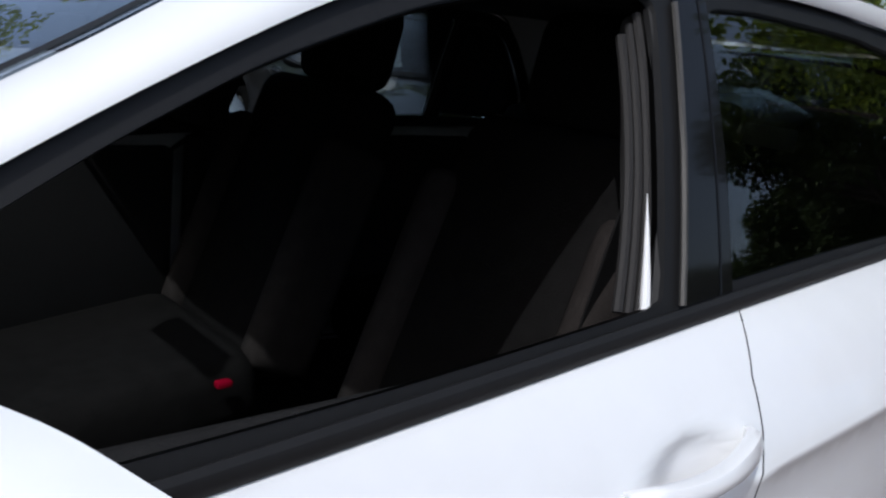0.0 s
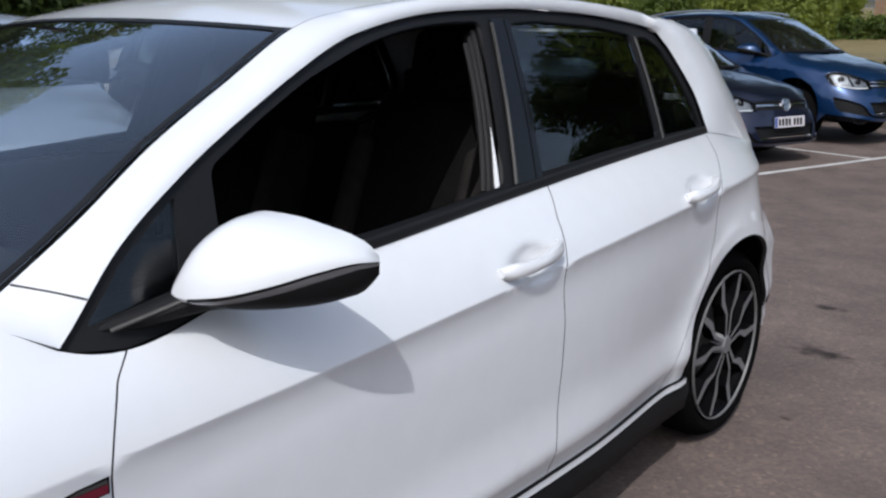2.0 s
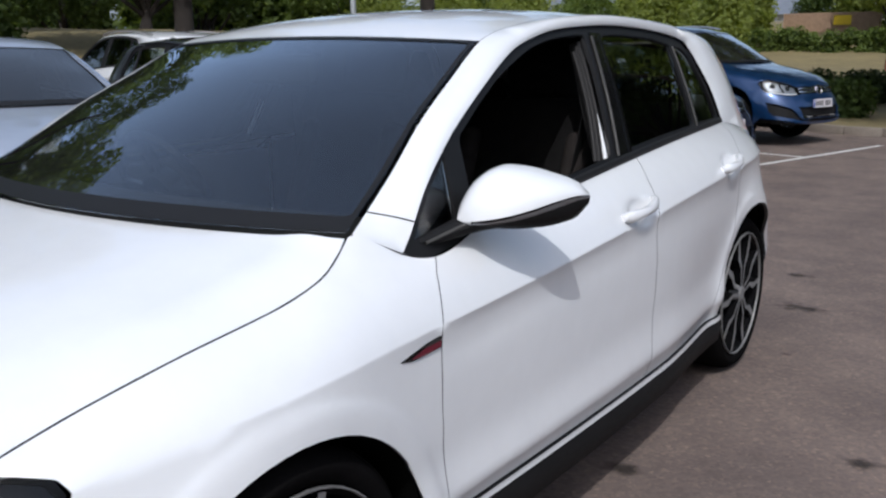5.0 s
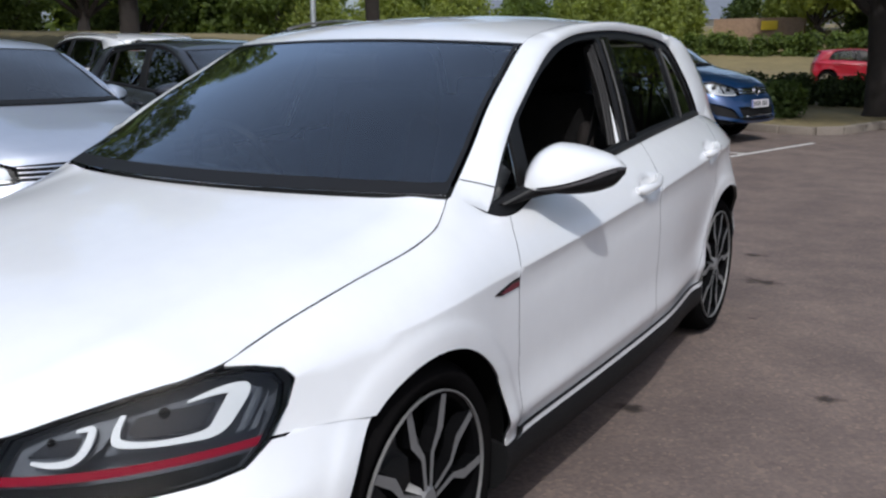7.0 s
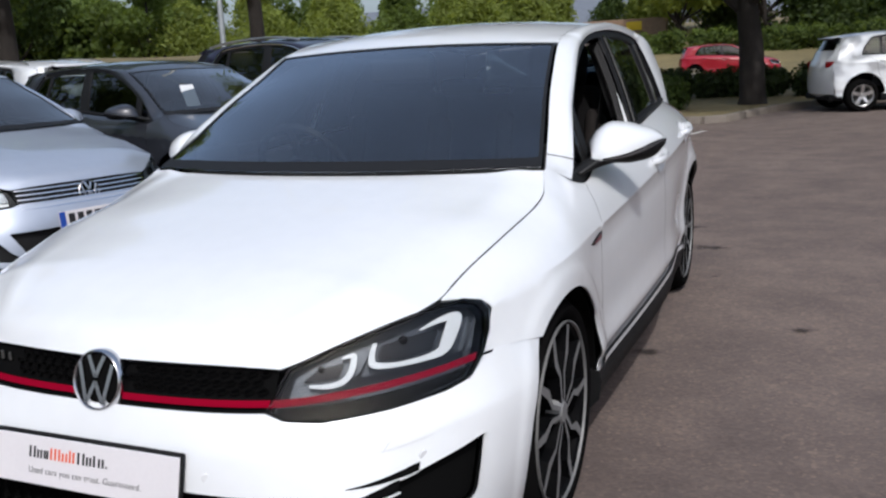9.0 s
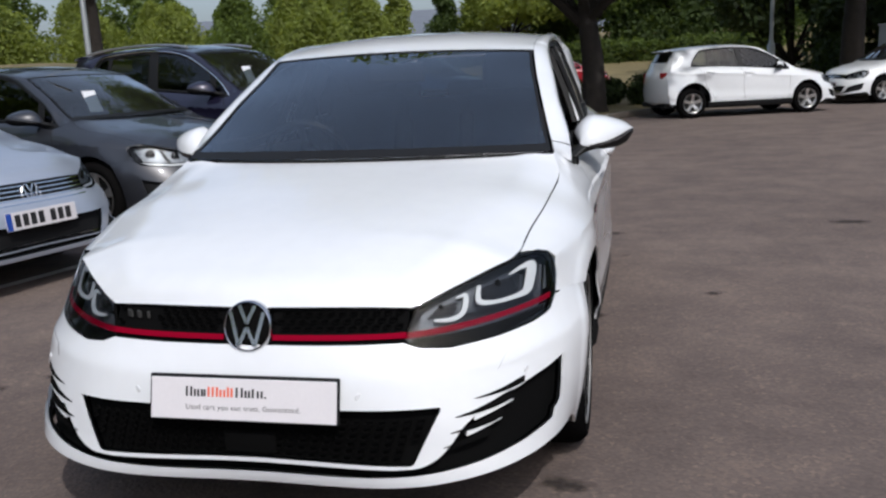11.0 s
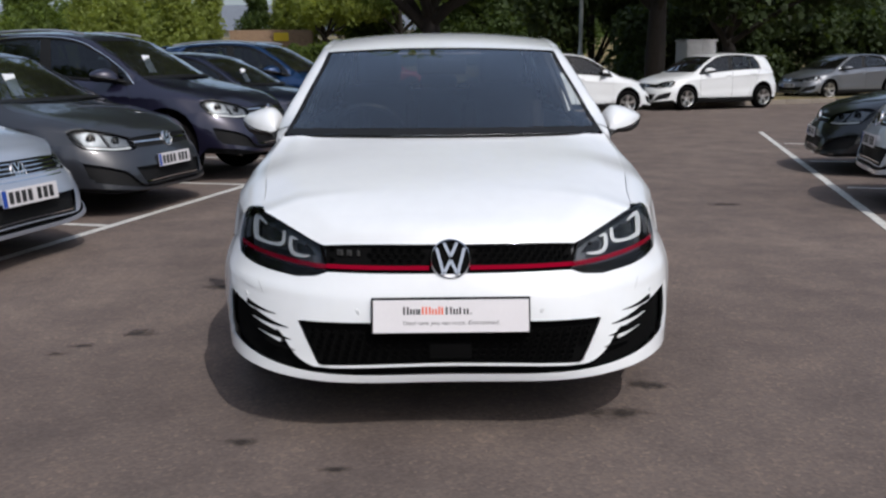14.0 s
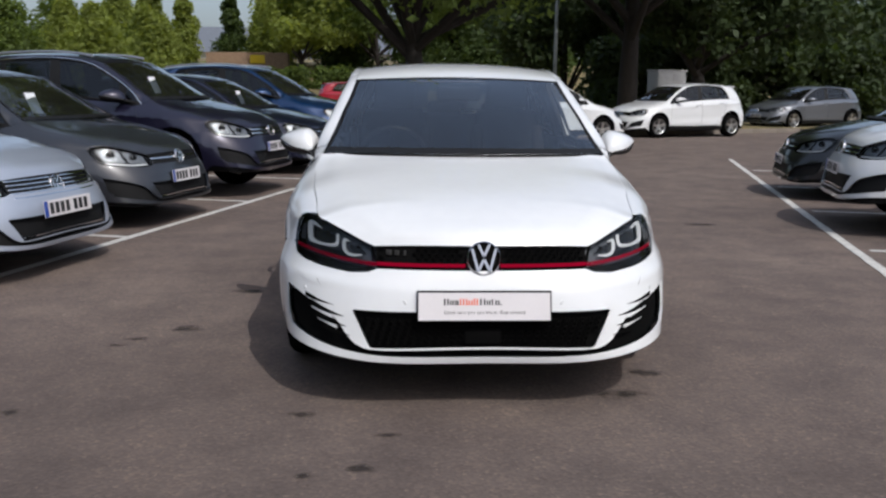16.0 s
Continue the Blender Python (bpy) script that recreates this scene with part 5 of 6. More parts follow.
        def shell(nm, f0, f1, m, lb="", grow_=0.0, q0=0.0, q1=1.0):
            """A band of the mirror housing between two angles of its rounded front; its back is a flat rim."""
            nq, nf = (22, max(3, int(abs(f1 - f0) / 9))) if hero else (10, 5)
            bm = bmesh.new()
            rows_ = []
            for i in range(nq + 1):
                q = q0 + (q1 - q0) * i / nq
                zt, zb, d = ZT(q), ZB(q), DEPTH(q)
                zm = zb + (zt - zb) * (0.06 + 0.40 * q + 0.33 * q ** 4)
                row = []
                for j in range(nf + 1):
                    f = radians(f0 + (f1 - f0) * j / nf)
                    c, s_ = math.cos(f), math.sin(f)
                    z = zm + (zt - zm) * s_ if s_ > 0 else zm + (zm - zb) * s_
                    y = 0.655 + 0.135 * q - (d + grow_) * max(c, 0.0) ** 0.82
                    x = 0.803 + 0.189 * q - 0.030 * (1 - c) * (1 if s_ > 0 else 0.4) * (1 - q) + 0.010 * c * q
                    row.append(bm.verts.new(wp(np.array((s * x, y, z)))))
                rows_.append(row)
            for i in range(nq):
                for j in range(nf):
                    bm.faces.new((rows_[i][j], rows_[i + 1][j], rows_[i + 1][j + 1], rows_[i][j + 1]))
            if f0 > -80:
                bm.faces.new(rows_[0])
            bm.faces.new(rows_[-1][::-1])
            bmesh.ops.recalc_face_normals(bm, faces=bm.faces)
            return part(nm, bm, m, mir, lb, angle=60)
        shell("mirror_cap", 2, 90, body, "body-coloured mirror cap")
        shell("mirror_cap_end", 1.9, -34, body, "", 0.0, 0.0, 0.17)
        shell("indicator_frame", 1.5, -3, GLOSS_BLACK, "", -0.001, 0.17)
        shell("indicator", -3, -14, INDICATOR, "clear indicator strip", 0.0, 0.17)
        shell("mirror_base", -13.5, -90, PLASTIC, "black plastic mirror underside", 0.0)
        hb = bmesh.new()
        ring_ = [hb.verts.new(wp(np.array((s * (0.765 + 0.222 * q), 0.651 + 0.135 * q, z)))) for q, z in [(q, ZT(q) - 0.002) for q in along(0, 1, 12)] + [(q, ZB(q) + 0.002) for q in along(1, 0, 12)]]
        hb.faces.new(ring_)
        part("mirror_back", hb, PLASTIC, mir)
        gl = box_bm((0.150, 0.004, 0.080), (0.868 * s, 0.722, 0.984), 0.001, 1, Matrix.Rotation(radians(32) * s, 4, "Z"))
        for v in gl.verts:
            v.co = Vector(wp(np.array(v.co)))
        part("mirror_glass", gl, MIRROR, mir)
        arm = tube_bm([(0.765 * s, 0.455, 0.918), (0.782 * s, 0.52, 0.926), (0.80 * s, 0.57, 0.938), (0.83 * s, 0.605, 0.948), (0.87 * s, 0.63, 0.952)], 0.03, 10, radii=[0.010, 0.022, 0.028, 0.029, 0.025], flat=0.72)
        for v in arm.verts:
            v.co = Vector(wp(np.array(v.co)))
        part("mirror_foot", arm, PLASTIC, mir, "black plastic mirror foot")
        if hero:
            part("mirror_foot_trim", tube_bm([(0.786 * s, 0.470, 0.918), (0.806 * s, 0.52, 0.934), (0.826 * s, 0.57, 0.950), (0.846 * s, 0.60, 0.960)], 0.0035, 6), STEEL, mir, "grey trim line on the mirror foot")
        # ---- handles
        for y0, zz, dr in ((1.256, 0.856, fdoors), (2.118, 0.893, rdoors)):
            hb = bmesh.new()
            loops = []
            for q in along(0, 1, 14):
                y = y0 + 0.218 * q
                z = zz + 0.020 * q
                x = side(y, sv(y, z)[1])[0] + cup(y, z)
                out = 0.004 + 0.030 * math.sin(math.pi * min(1, max(0, q))) ** 0.6
                hh = 0.0170 + 0.004 * max(0.0, (q - 0.55) / 0.45) - 0.004 * math.exp(-((q - 0.5) / 0.25) ** 2)
                if q in (0, 1):
                    hh, out = hh * 0.6, out * 0.6
                th = 0.012
                loops.append([hb.verts.new(wp(np.array((s * (x + out + a * th), y, z + b * hh)))) for a, b in ((-0.9, -0.75), (-0.1, -1.0), (0.6, -0.85), (1.0, -0.3), (1.0, 0.35), (0.55, 0.9), (-0.1, 1.0), (-0.9, 0.75))])
            for a, b in zip(loops[:-1], loops[1:]):
                for i in range(8):
                    hb.faces.new((a[i], a[(i + 1) % 8], b[(i + 1) % 8], b[i]))
            hb.faces.new(loops[0])
            hb.faces.new(loops[-1][::-1])
            bmesh.ops.recalc_face_normals(hb, faces=hb.faces)
            part("door_handle", hb, body, dr[k], "body-coloured door handle")
        # badge on the wing
        if hero:
            for o, m, off, lb in (([(0.274, 0.7320), (0.312, 0.7245), (0.407, 0.7270), (0.407, 0.7510), (0.362, 0.7480)], GLOSS_BLACK, 0.002, "slim black and dark red wing badge"), ([(0.306, 0.7300), (0.325, 0.7275), (0.404, 0.7300), (0.404, 0.7420), (0.355, 0.7410)], RED_BADGE, 0.0045, ""), ([(0.350, 0.7425), (0.403, 0.7440), (0.403, 0.7485), (0.362, 0.7465)], STEEL, 0.0045, "")):
                P, F, N = sheet(side, [sv(y, z) for y, z in o], 0.03, edge=0.02, flip=True, lip=0.003, off=off)
                if s < 0:
                    P, F, N = mirrored(P, F, N)
                link("wing_badge", P, F, m, wings[k], lb, N)
    # ---- wheels
    for y, lb in ((0.0, ""), (WB, "")):
        for s in (1, -1):
            q = wp(np.array(((track - (0.034 if hero and y > 1 else 0.0)) * s, y, wheel_r)))
            make_wheel("wheel", wheel_r, rim_r, car, (q[0], q[1], wheel_r), s, rim_face or RIM_FACE, rim_dark, twin, hero)
    if rails:
        bm_part("roof_rail", tube_bm([tuple(EDGE_C(t) + np.array((-0.02, 0, 0.035))) for t in along(5.0, 11.2, 14)], 0.014, 6), SILVER, both=True)
    if paper:
        pp = part("windscreen_sheet", plate_bm(0.15, 0.21, 0.002), PAPER, car, "white price sheet behind the windscreen", smooth=False)
        q = wp(np.array((-0.30, 0.50, 1.10)))
        pp.matrix_basis = Matrix.Translation(q) @ Matrix.Rotation(radians(-25), 4, "X")
    return car


# ------------------------------------------------------------------ the place
def quad(name, pts, z, material, kind="structure", label="", cat=""):
    ob = link(name, [(x, y, z) for x, y in pts], [tuple(range(len(pts)))], material, smooth=False)
    return tagged(ob, label, cat, kind=kind)


def asphalt():
    """Weathered tarmac: brown-grey binder, pale stone chips, broad worn patches."""
    m = mat("asphalt", (0.115, 0.100, 0.088), 0.9)
    n, l = m.node_tree.nodes, m.node_tree.links
    b = n["Principled BSDF"]
    tc = n.new("ShaderNodeTexCoord")

    def noise_n(scale, detail=5.0, rough=0.6):
        q = n.new("ShaderNodeTexNoise")
        q.inputs["Scale"].default_value, q.inputs["Detail"].default_value, q.inputs["Roughness"].default_value = scale, detail, rough
        l.new(tc.outputs["Object"], q.inputs["Vector"])
        return q.outputs["Fac"]

    def ramp(src, stops):
        r = n.new("ShaderNodeValToRGB")
        while len(r.color_ramp.elements) < len(stops):
            r.color_ramp.elements.new(0.5)
        for e, (p, c) in zip(r.color_ramp.elements, stops):
            e.position, e.color = p, (*c, 1)
        l.new(src, r.inputs[0])
        return r.outputs[0]

    def mix(kind, fac, a, c):
        q = n.new("ShaderNodeMix")
        q.data_type, q.blend_type = "RGBA", kind
        q.inputs["Factor"].default_value = fac
        l.new(a, q.inputs[6])
        l.new(c, q.inputs[7])
        return q.outputs[2]
    broad = ramp(noise_n(0.35, 6), [(0.30, (0.111, 0.084, 0.073)), (0.55, (0.139, 0.107, 0.092)), (0.75, (0.169, 0.132, 0.112))])
    patch = ramp(noise_n(2.2, 5), [(0.35, (0.72, 0.72, 0.74)), (0.60, (1.0, 1.0, 1.0)), (0.80, (1.18, 1.15, 1.10))])
    vor = n.new("ShaderNodeTexVoronoi")
    vor.inputs["Scale"].default_value = 75
    l.new(tc.outputs["Object"], vor.inputs["Vector"])
    chips = ramp(vor.outputs["Color"], [(0.12, (0.82, 0.82, 0.82)), (0.5, (0.97, 0.97, 0.97)), (0.80, (1.14, 1.11, 1.07)), (0.96, (1.50, 1.45, 1.36))])
    # brightness falloff painted into the tarmac: darker at low y, lighter beyond
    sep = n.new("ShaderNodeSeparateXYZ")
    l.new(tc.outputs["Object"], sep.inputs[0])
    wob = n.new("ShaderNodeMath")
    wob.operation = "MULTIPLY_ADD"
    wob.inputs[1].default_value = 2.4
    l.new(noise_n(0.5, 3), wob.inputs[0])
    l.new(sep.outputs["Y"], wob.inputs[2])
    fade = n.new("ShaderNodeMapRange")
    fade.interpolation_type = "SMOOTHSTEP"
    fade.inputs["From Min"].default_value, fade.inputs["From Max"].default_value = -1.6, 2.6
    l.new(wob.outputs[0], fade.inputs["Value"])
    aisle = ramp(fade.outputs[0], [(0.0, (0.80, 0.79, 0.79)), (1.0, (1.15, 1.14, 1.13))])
    grime = ramp(noise_n(6.5, 6, 0.7), [(0.30, (0.86, 0.86, 0.86)), (0.55, (1.0, 1.0, 1.0)), (0.75, (1.08, 1.07, 1.05))])
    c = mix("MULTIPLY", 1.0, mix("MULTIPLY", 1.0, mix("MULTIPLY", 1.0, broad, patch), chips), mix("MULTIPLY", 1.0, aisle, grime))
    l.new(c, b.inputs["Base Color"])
    bp = n.new("ShaderNodeBump")
    bp.inputs["Strength"].default_value, bp.inputs["Distance"].default_value = 0.45, 0.006
    l.new(vor.outputs["Distance"], bp.inputs["Height"])
    l.new(bp.outputs[0], b.inputs["Normal"])
    return m


ASPHALT = asphalt()
LINE = mat("road_paint", (0.55, 0.54, 0.51), 0.75, vary=0.35, vscale=7, bump=0.3, bscale=90)
GRASS = mat("dry_grass", (0.17, 0.135, 0.06), 0.95, vary=0.35, vscale=0.7, bump=0.6, bscale=25)
KERB = mat("kerb_concrete", (0.20, 0.17, 0.14), 0.85, vary=0.2, vscale=3, bump=0.3, bscale=60)
BARK = mat("bark", (0.024, 0.019, 0.016), 0.95, vary=0.4, vscale=5, bump=0.8, bscale=18)
BRICK = mat("brick", (0.30, 0.20, 0.13), 0.9, vary=0.25, vscale=5)
SLATE = mat("slate_roof", (0.14, 0.155, 0.18), 0.7, vary=0.15, vscale=2)
RENDERED = mat("pale_render", (0.45, 0.45, 0.45), 0.85, vary=0.1, vscale=1)
GALV = mat("galvanised_steel", (0.40, 0.42, 0.42), 0.5, 0.6, vary=0.15, vscale=6)
SIGN_Y = mat("yellow_sign", (0.70, 0.50, 0.02), 0.5)


def leaf_mat(name, col, trans=0.45):
    m = mat(name, col, 0.6, vary=0.35, vscale=0.6, island=0.35)
    m.node_tree.nodes["Principled BSDF"].inputs["Specular IOR Level"].default_value = 0.25
    n, l = m.node_tree.nodes, m.node_tree.links
    tr = n.new("ShaderNodeBsdfTranslucent")
    tr.inputs[0].default_value = (col[0] * 1.9, col[1] * 1.8, col[2] * 0.9, 1)
    mx = n.new("ShaderNodeMixShader")
    mx.inputs[0].default_value = trans
    l.new(n["Principled BSDF"].outputs[0], mx.inputs[1])
    l.new(tr.outputs[0], mx.inputs[2])
    l.new(mx.outputs[0], n["Material Output"].inputs[0])
    return m


LEAF_DARK = leaf_mat("leaf_dark", (0.055, 0.083, 0.024))
# darker leaf copy: the shade over this foliage is put into its colour
LEAF_SHADED = leaf_mat("leaf_shaded", (0.036, 0.054, 0.020), 0.3)
LEAF_MID = leaf_mat("leaf_mid", (0.108, 0.150, 0.038))
LEAF_LIGHT = leaf_mat("leaf_light", (0.200, 0.240, 0.062), 0.5)

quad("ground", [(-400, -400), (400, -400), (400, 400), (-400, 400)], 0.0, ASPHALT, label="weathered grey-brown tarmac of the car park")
ROW = Vector((0.252, 0.968, 0))          # along the bays
NOSE = Vector((0.968, -0.252, 0))        # the way the far row faces


def strip(p, q, w=0.085, z=0.004):
    p, q = Vector(p), Vector(q)
    d = (q - p).normalized()
    n = Vector((-d.y, d.x)) * w / 2
    rng = random.Random(int(p.x * 100))
    k = max(2, int((q - p).length / 0.25))
    V, F = [], []
    for i in range(k + 1):
        c = p + (q - p) * i / k
        V += [(c.x + n.x * rng.uniform(0.85, 1.05), c.y + n.y * rng.uniform(0.85, 1.05), z), (c.x - n.x * rng.uniform(0.85, 1.05), c.y - n.y * rng.uniform(0.85, 1.05), z)]
    for i in range(k):
        F.append((2 * i, 2 * i + 1, 2 * i + 3, 2 * i + 2))
    ob = link("bay_line", V, F, LINE, smooth=False)
    return tagged(ob, "worn white painted bay line", "road marking", kind="structure")


strip((-3.9, -1.55), (-0.24, 12.45))
strip((2.25, -1.7), (5.85, 12.15))
for s in (-3.85, -1.4, 1.1, 3.57, 6.05, 8.5):
    p = Vector((-2.69, 3.22, 0)) + ROW * (s - 1.0)
    strip(p.xy, (p - NOSE * 4.8).xy)
for s in (-3.2, -0.75, 1.72, 4.15, 6.6, 9.1):
    p2 = Vector((4.13, 5.06, 0)) + ROW * (s - 1.72 - 2.4)
    strip(p2.xy, (p2 + NOSE * 4.8).xy)


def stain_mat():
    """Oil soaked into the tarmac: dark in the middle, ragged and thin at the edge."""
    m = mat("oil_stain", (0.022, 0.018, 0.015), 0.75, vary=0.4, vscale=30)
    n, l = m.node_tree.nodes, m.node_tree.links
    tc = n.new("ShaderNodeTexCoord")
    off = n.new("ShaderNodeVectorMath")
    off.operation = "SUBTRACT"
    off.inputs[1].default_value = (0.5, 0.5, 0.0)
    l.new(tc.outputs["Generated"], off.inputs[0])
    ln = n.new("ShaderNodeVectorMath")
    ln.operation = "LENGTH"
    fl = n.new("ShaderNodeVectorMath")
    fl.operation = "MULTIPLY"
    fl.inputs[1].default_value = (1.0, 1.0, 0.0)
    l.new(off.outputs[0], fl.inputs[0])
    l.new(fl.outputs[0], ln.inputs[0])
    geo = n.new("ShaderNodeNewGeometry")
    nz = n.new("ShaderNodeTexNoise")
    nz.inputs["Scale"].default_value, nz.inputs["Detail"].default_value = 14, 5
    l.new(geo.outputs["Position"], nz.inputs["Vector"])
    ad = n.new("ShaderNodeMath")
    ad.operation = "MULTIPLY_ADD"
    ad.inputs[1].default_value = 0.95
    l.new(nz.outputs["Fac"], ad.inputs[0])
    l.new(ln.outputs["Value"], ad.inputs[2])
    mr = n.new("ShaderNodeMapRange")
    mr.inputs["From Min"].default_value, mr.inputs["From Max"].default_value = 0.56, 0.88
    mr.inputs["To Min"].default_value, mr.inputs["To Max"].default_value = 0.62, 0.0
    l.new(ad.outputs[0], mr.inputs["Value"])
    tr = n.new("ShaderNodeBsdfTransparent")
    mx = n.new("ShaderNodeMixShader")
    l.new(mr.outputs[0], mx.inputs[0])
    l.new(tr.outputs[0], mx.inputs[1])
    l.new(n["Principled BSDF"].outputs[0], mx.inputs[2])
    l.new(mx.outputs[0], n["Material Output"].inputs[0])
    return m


STAIN = stain_mat()


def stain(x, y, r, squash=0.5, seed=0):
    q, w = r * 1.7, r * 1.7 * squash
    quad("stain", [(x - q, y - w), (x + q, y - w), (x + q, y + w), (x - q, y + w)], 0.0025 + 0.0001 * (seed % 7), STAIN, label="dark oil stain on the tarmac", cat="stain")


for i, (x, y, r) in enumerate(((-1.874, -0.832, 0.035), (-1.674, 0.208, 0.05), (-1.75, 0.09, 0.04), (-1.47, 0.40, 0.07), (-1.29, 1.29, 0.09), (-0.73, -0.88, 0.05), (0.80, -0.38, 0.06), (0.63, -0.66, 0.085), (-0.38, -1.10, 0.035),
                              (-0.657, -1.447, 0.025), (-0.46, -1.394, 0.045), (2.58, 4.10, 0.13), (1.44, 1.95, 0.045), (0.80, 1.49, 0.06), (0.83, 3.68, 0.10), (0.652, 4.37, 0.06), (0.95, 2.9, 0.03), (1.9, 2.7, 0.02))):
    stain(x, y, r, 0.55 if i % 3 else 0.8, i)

# verge beyond the bays, with a kerb that turns round its corner
VERGE = [(-62, 30.0), (-1.7, 14.35), (-1.0, 13.95), (-0.45, 13.85), (-0.10, 14.2), (0.12, 15.0), (0.6, 16.6), (1.3, 18.0), (2.3, 18.95), (12, 22.9), (70, 46), (90, 70), (-90, 70)]
vg = link("verge", [(x, y, 0.10) for x, y in VERGE], [tuple(range(len(VERGE)))], GRASS, smooth=False)
tagged(vg, "sun-dried tan grass verge", "grass", kind="structure")
kerb_line = VERGE[1:10]
for (a, b) in zip(kerb_line[:-1], kerb_line[1:]):
    a, b = Vector(a), Vector(b)
    n = max(1, int((b - a).length / 0.9))
    for i in range(n):
        p, q = a + (b - a) * i / n, a + (b - a) * (i + 1) / n
        d = q - p
        bm = box_bm((d.length - 0.008, 0.13, 0.26), (0, 0, 0), 0.015, 2)
        o = part("kerb_stone", bm, KERB, None, "")
        o.matrix_basis = Matrix.Translation(((p.x + q.x) / 2, (p.y + q.y) / 2, 0.0)) @ Matrix.Rotation(math.atan2(d.y, d.x), 4, "Z")
        o.parent = vg

# the bank rises behind the verge
BANK = Crv((36, 0.05), (40, 0.35), (45, 0.50), (48.5, 0.86), (50, 1.05), (52, 1.45), (56, 2.1), (120, 2.4))
bv, bf = [], []
ys = along(36, 60, 24) + [80, 120]
for y in ys:
    for x in along(-110, 110, 44):
        bv.append((x, y, BANK(y) + 0.10 * noise.noise((x * 0.2, y * 0.2, 0))))
for j in range(len(ys) - 1):
    for i in range(44):
        o = j * 45 + i
        bf.append((o, o + 1, o + 46, o + 45))
tagged(link("bank", bv, bf, GRASS), "sun-dried grass bank behind the car park", "grass", kind="structure")

# a second bank beyond the other row
f0, f1 = Vector((-20, -6, 0)), Vector((-11.5, 33, 0))
away = Vector((-0.977, 0.213, 0))
RISE = Crv((0, -0.05), (3, 0.55), (7, 1.35), (11, 1.95), (20, 2.2), (40, 2.3))
bv, bf = [], []
for d in (0, 1.5, 3, 5, 7, 9, 11, 15, 20, 40):
    for i in range(31):
        q = f0.lerp(f1, i / 30) + away * d
        bv.append((q.x, q.y, RISE(d) + 0.08 * noise.noise((q.x * 0.3, q.y * 0.3, 0))))
for j in range(9):
    for i in range(30):
        o = j * 31 + i
        bf.append((o, o + 31, o + 32, o + 1))
tagged(link("bank", bv, bf, GRASS), "sun-dried grass bank beyond the second row of cars", "grass", kind="structure")

# ------------------------------------------------------------------ trees, hedges and what stands behind
def leaf_cloud(name, centres, n, size, seed, material, parent=None, label="", flat=1.0):
    """Many small leaf sprays round the given clump centres (x, y, z, r), turned mostly outwards and up."""
    g = np.random.default_rng(seed)
    c = np.array(centres, float)
    k = c[g.integers(0, len(c), n)]
    u = g.normal(size=(n, 3))
    u /= np.linalg.norm(u, axis=1)[:, None]
    rad = g.uniform(0.12, 1.0, n) ** 0.42
    q = u * rad[:, None]
    p = k[:, :3] + q * k[:, 3:4] * np.array((1, 1, flat))
    nrm = 0.55 * u + np.array((0, 0, 0.45)) + 0.62 * g.normal(size=(n, 3))
    nrm /= np.linalg.norm(nrm, axis=1)[:, None]
    a = np.cross(nrm, g.normal(size=(n, 3)))
    a /= np.linalg.norm(a, axis=1)[:, None]
    b = np.cross(nrm, a)
    s = (size * g.uniform(0.6, 1.4, n))[:, None]
    droop = nrm * s * 0.25
    V = np.stack([p - a * s - droop, p + b * s * 0.55, p + a * s - droop, p - b * s * 0.55], 1).reshape(-1, 3)
    me = bpy.data.meshes.new(name)
    me.vertices.add(4 * n)
    me.vertices.foreach_set("co", V.ravel())
    me.loops.add(4 * n)
    me.loops.foreach_set("vertex_index", np.arange(4 * n, dtype=np.int32))
    me.polygons.add(n)
    me.polygons.foreach_set("loop_start", np.arange(0, 4 * n, 4, dtype=np.int32))
    me.update(calc_edges=True)
    me.materials.append(material)
    ob = new(name, me)
    if parent is not None:
        ob.parent = parent
    if label:
        tagged(ob, label)
    return ob


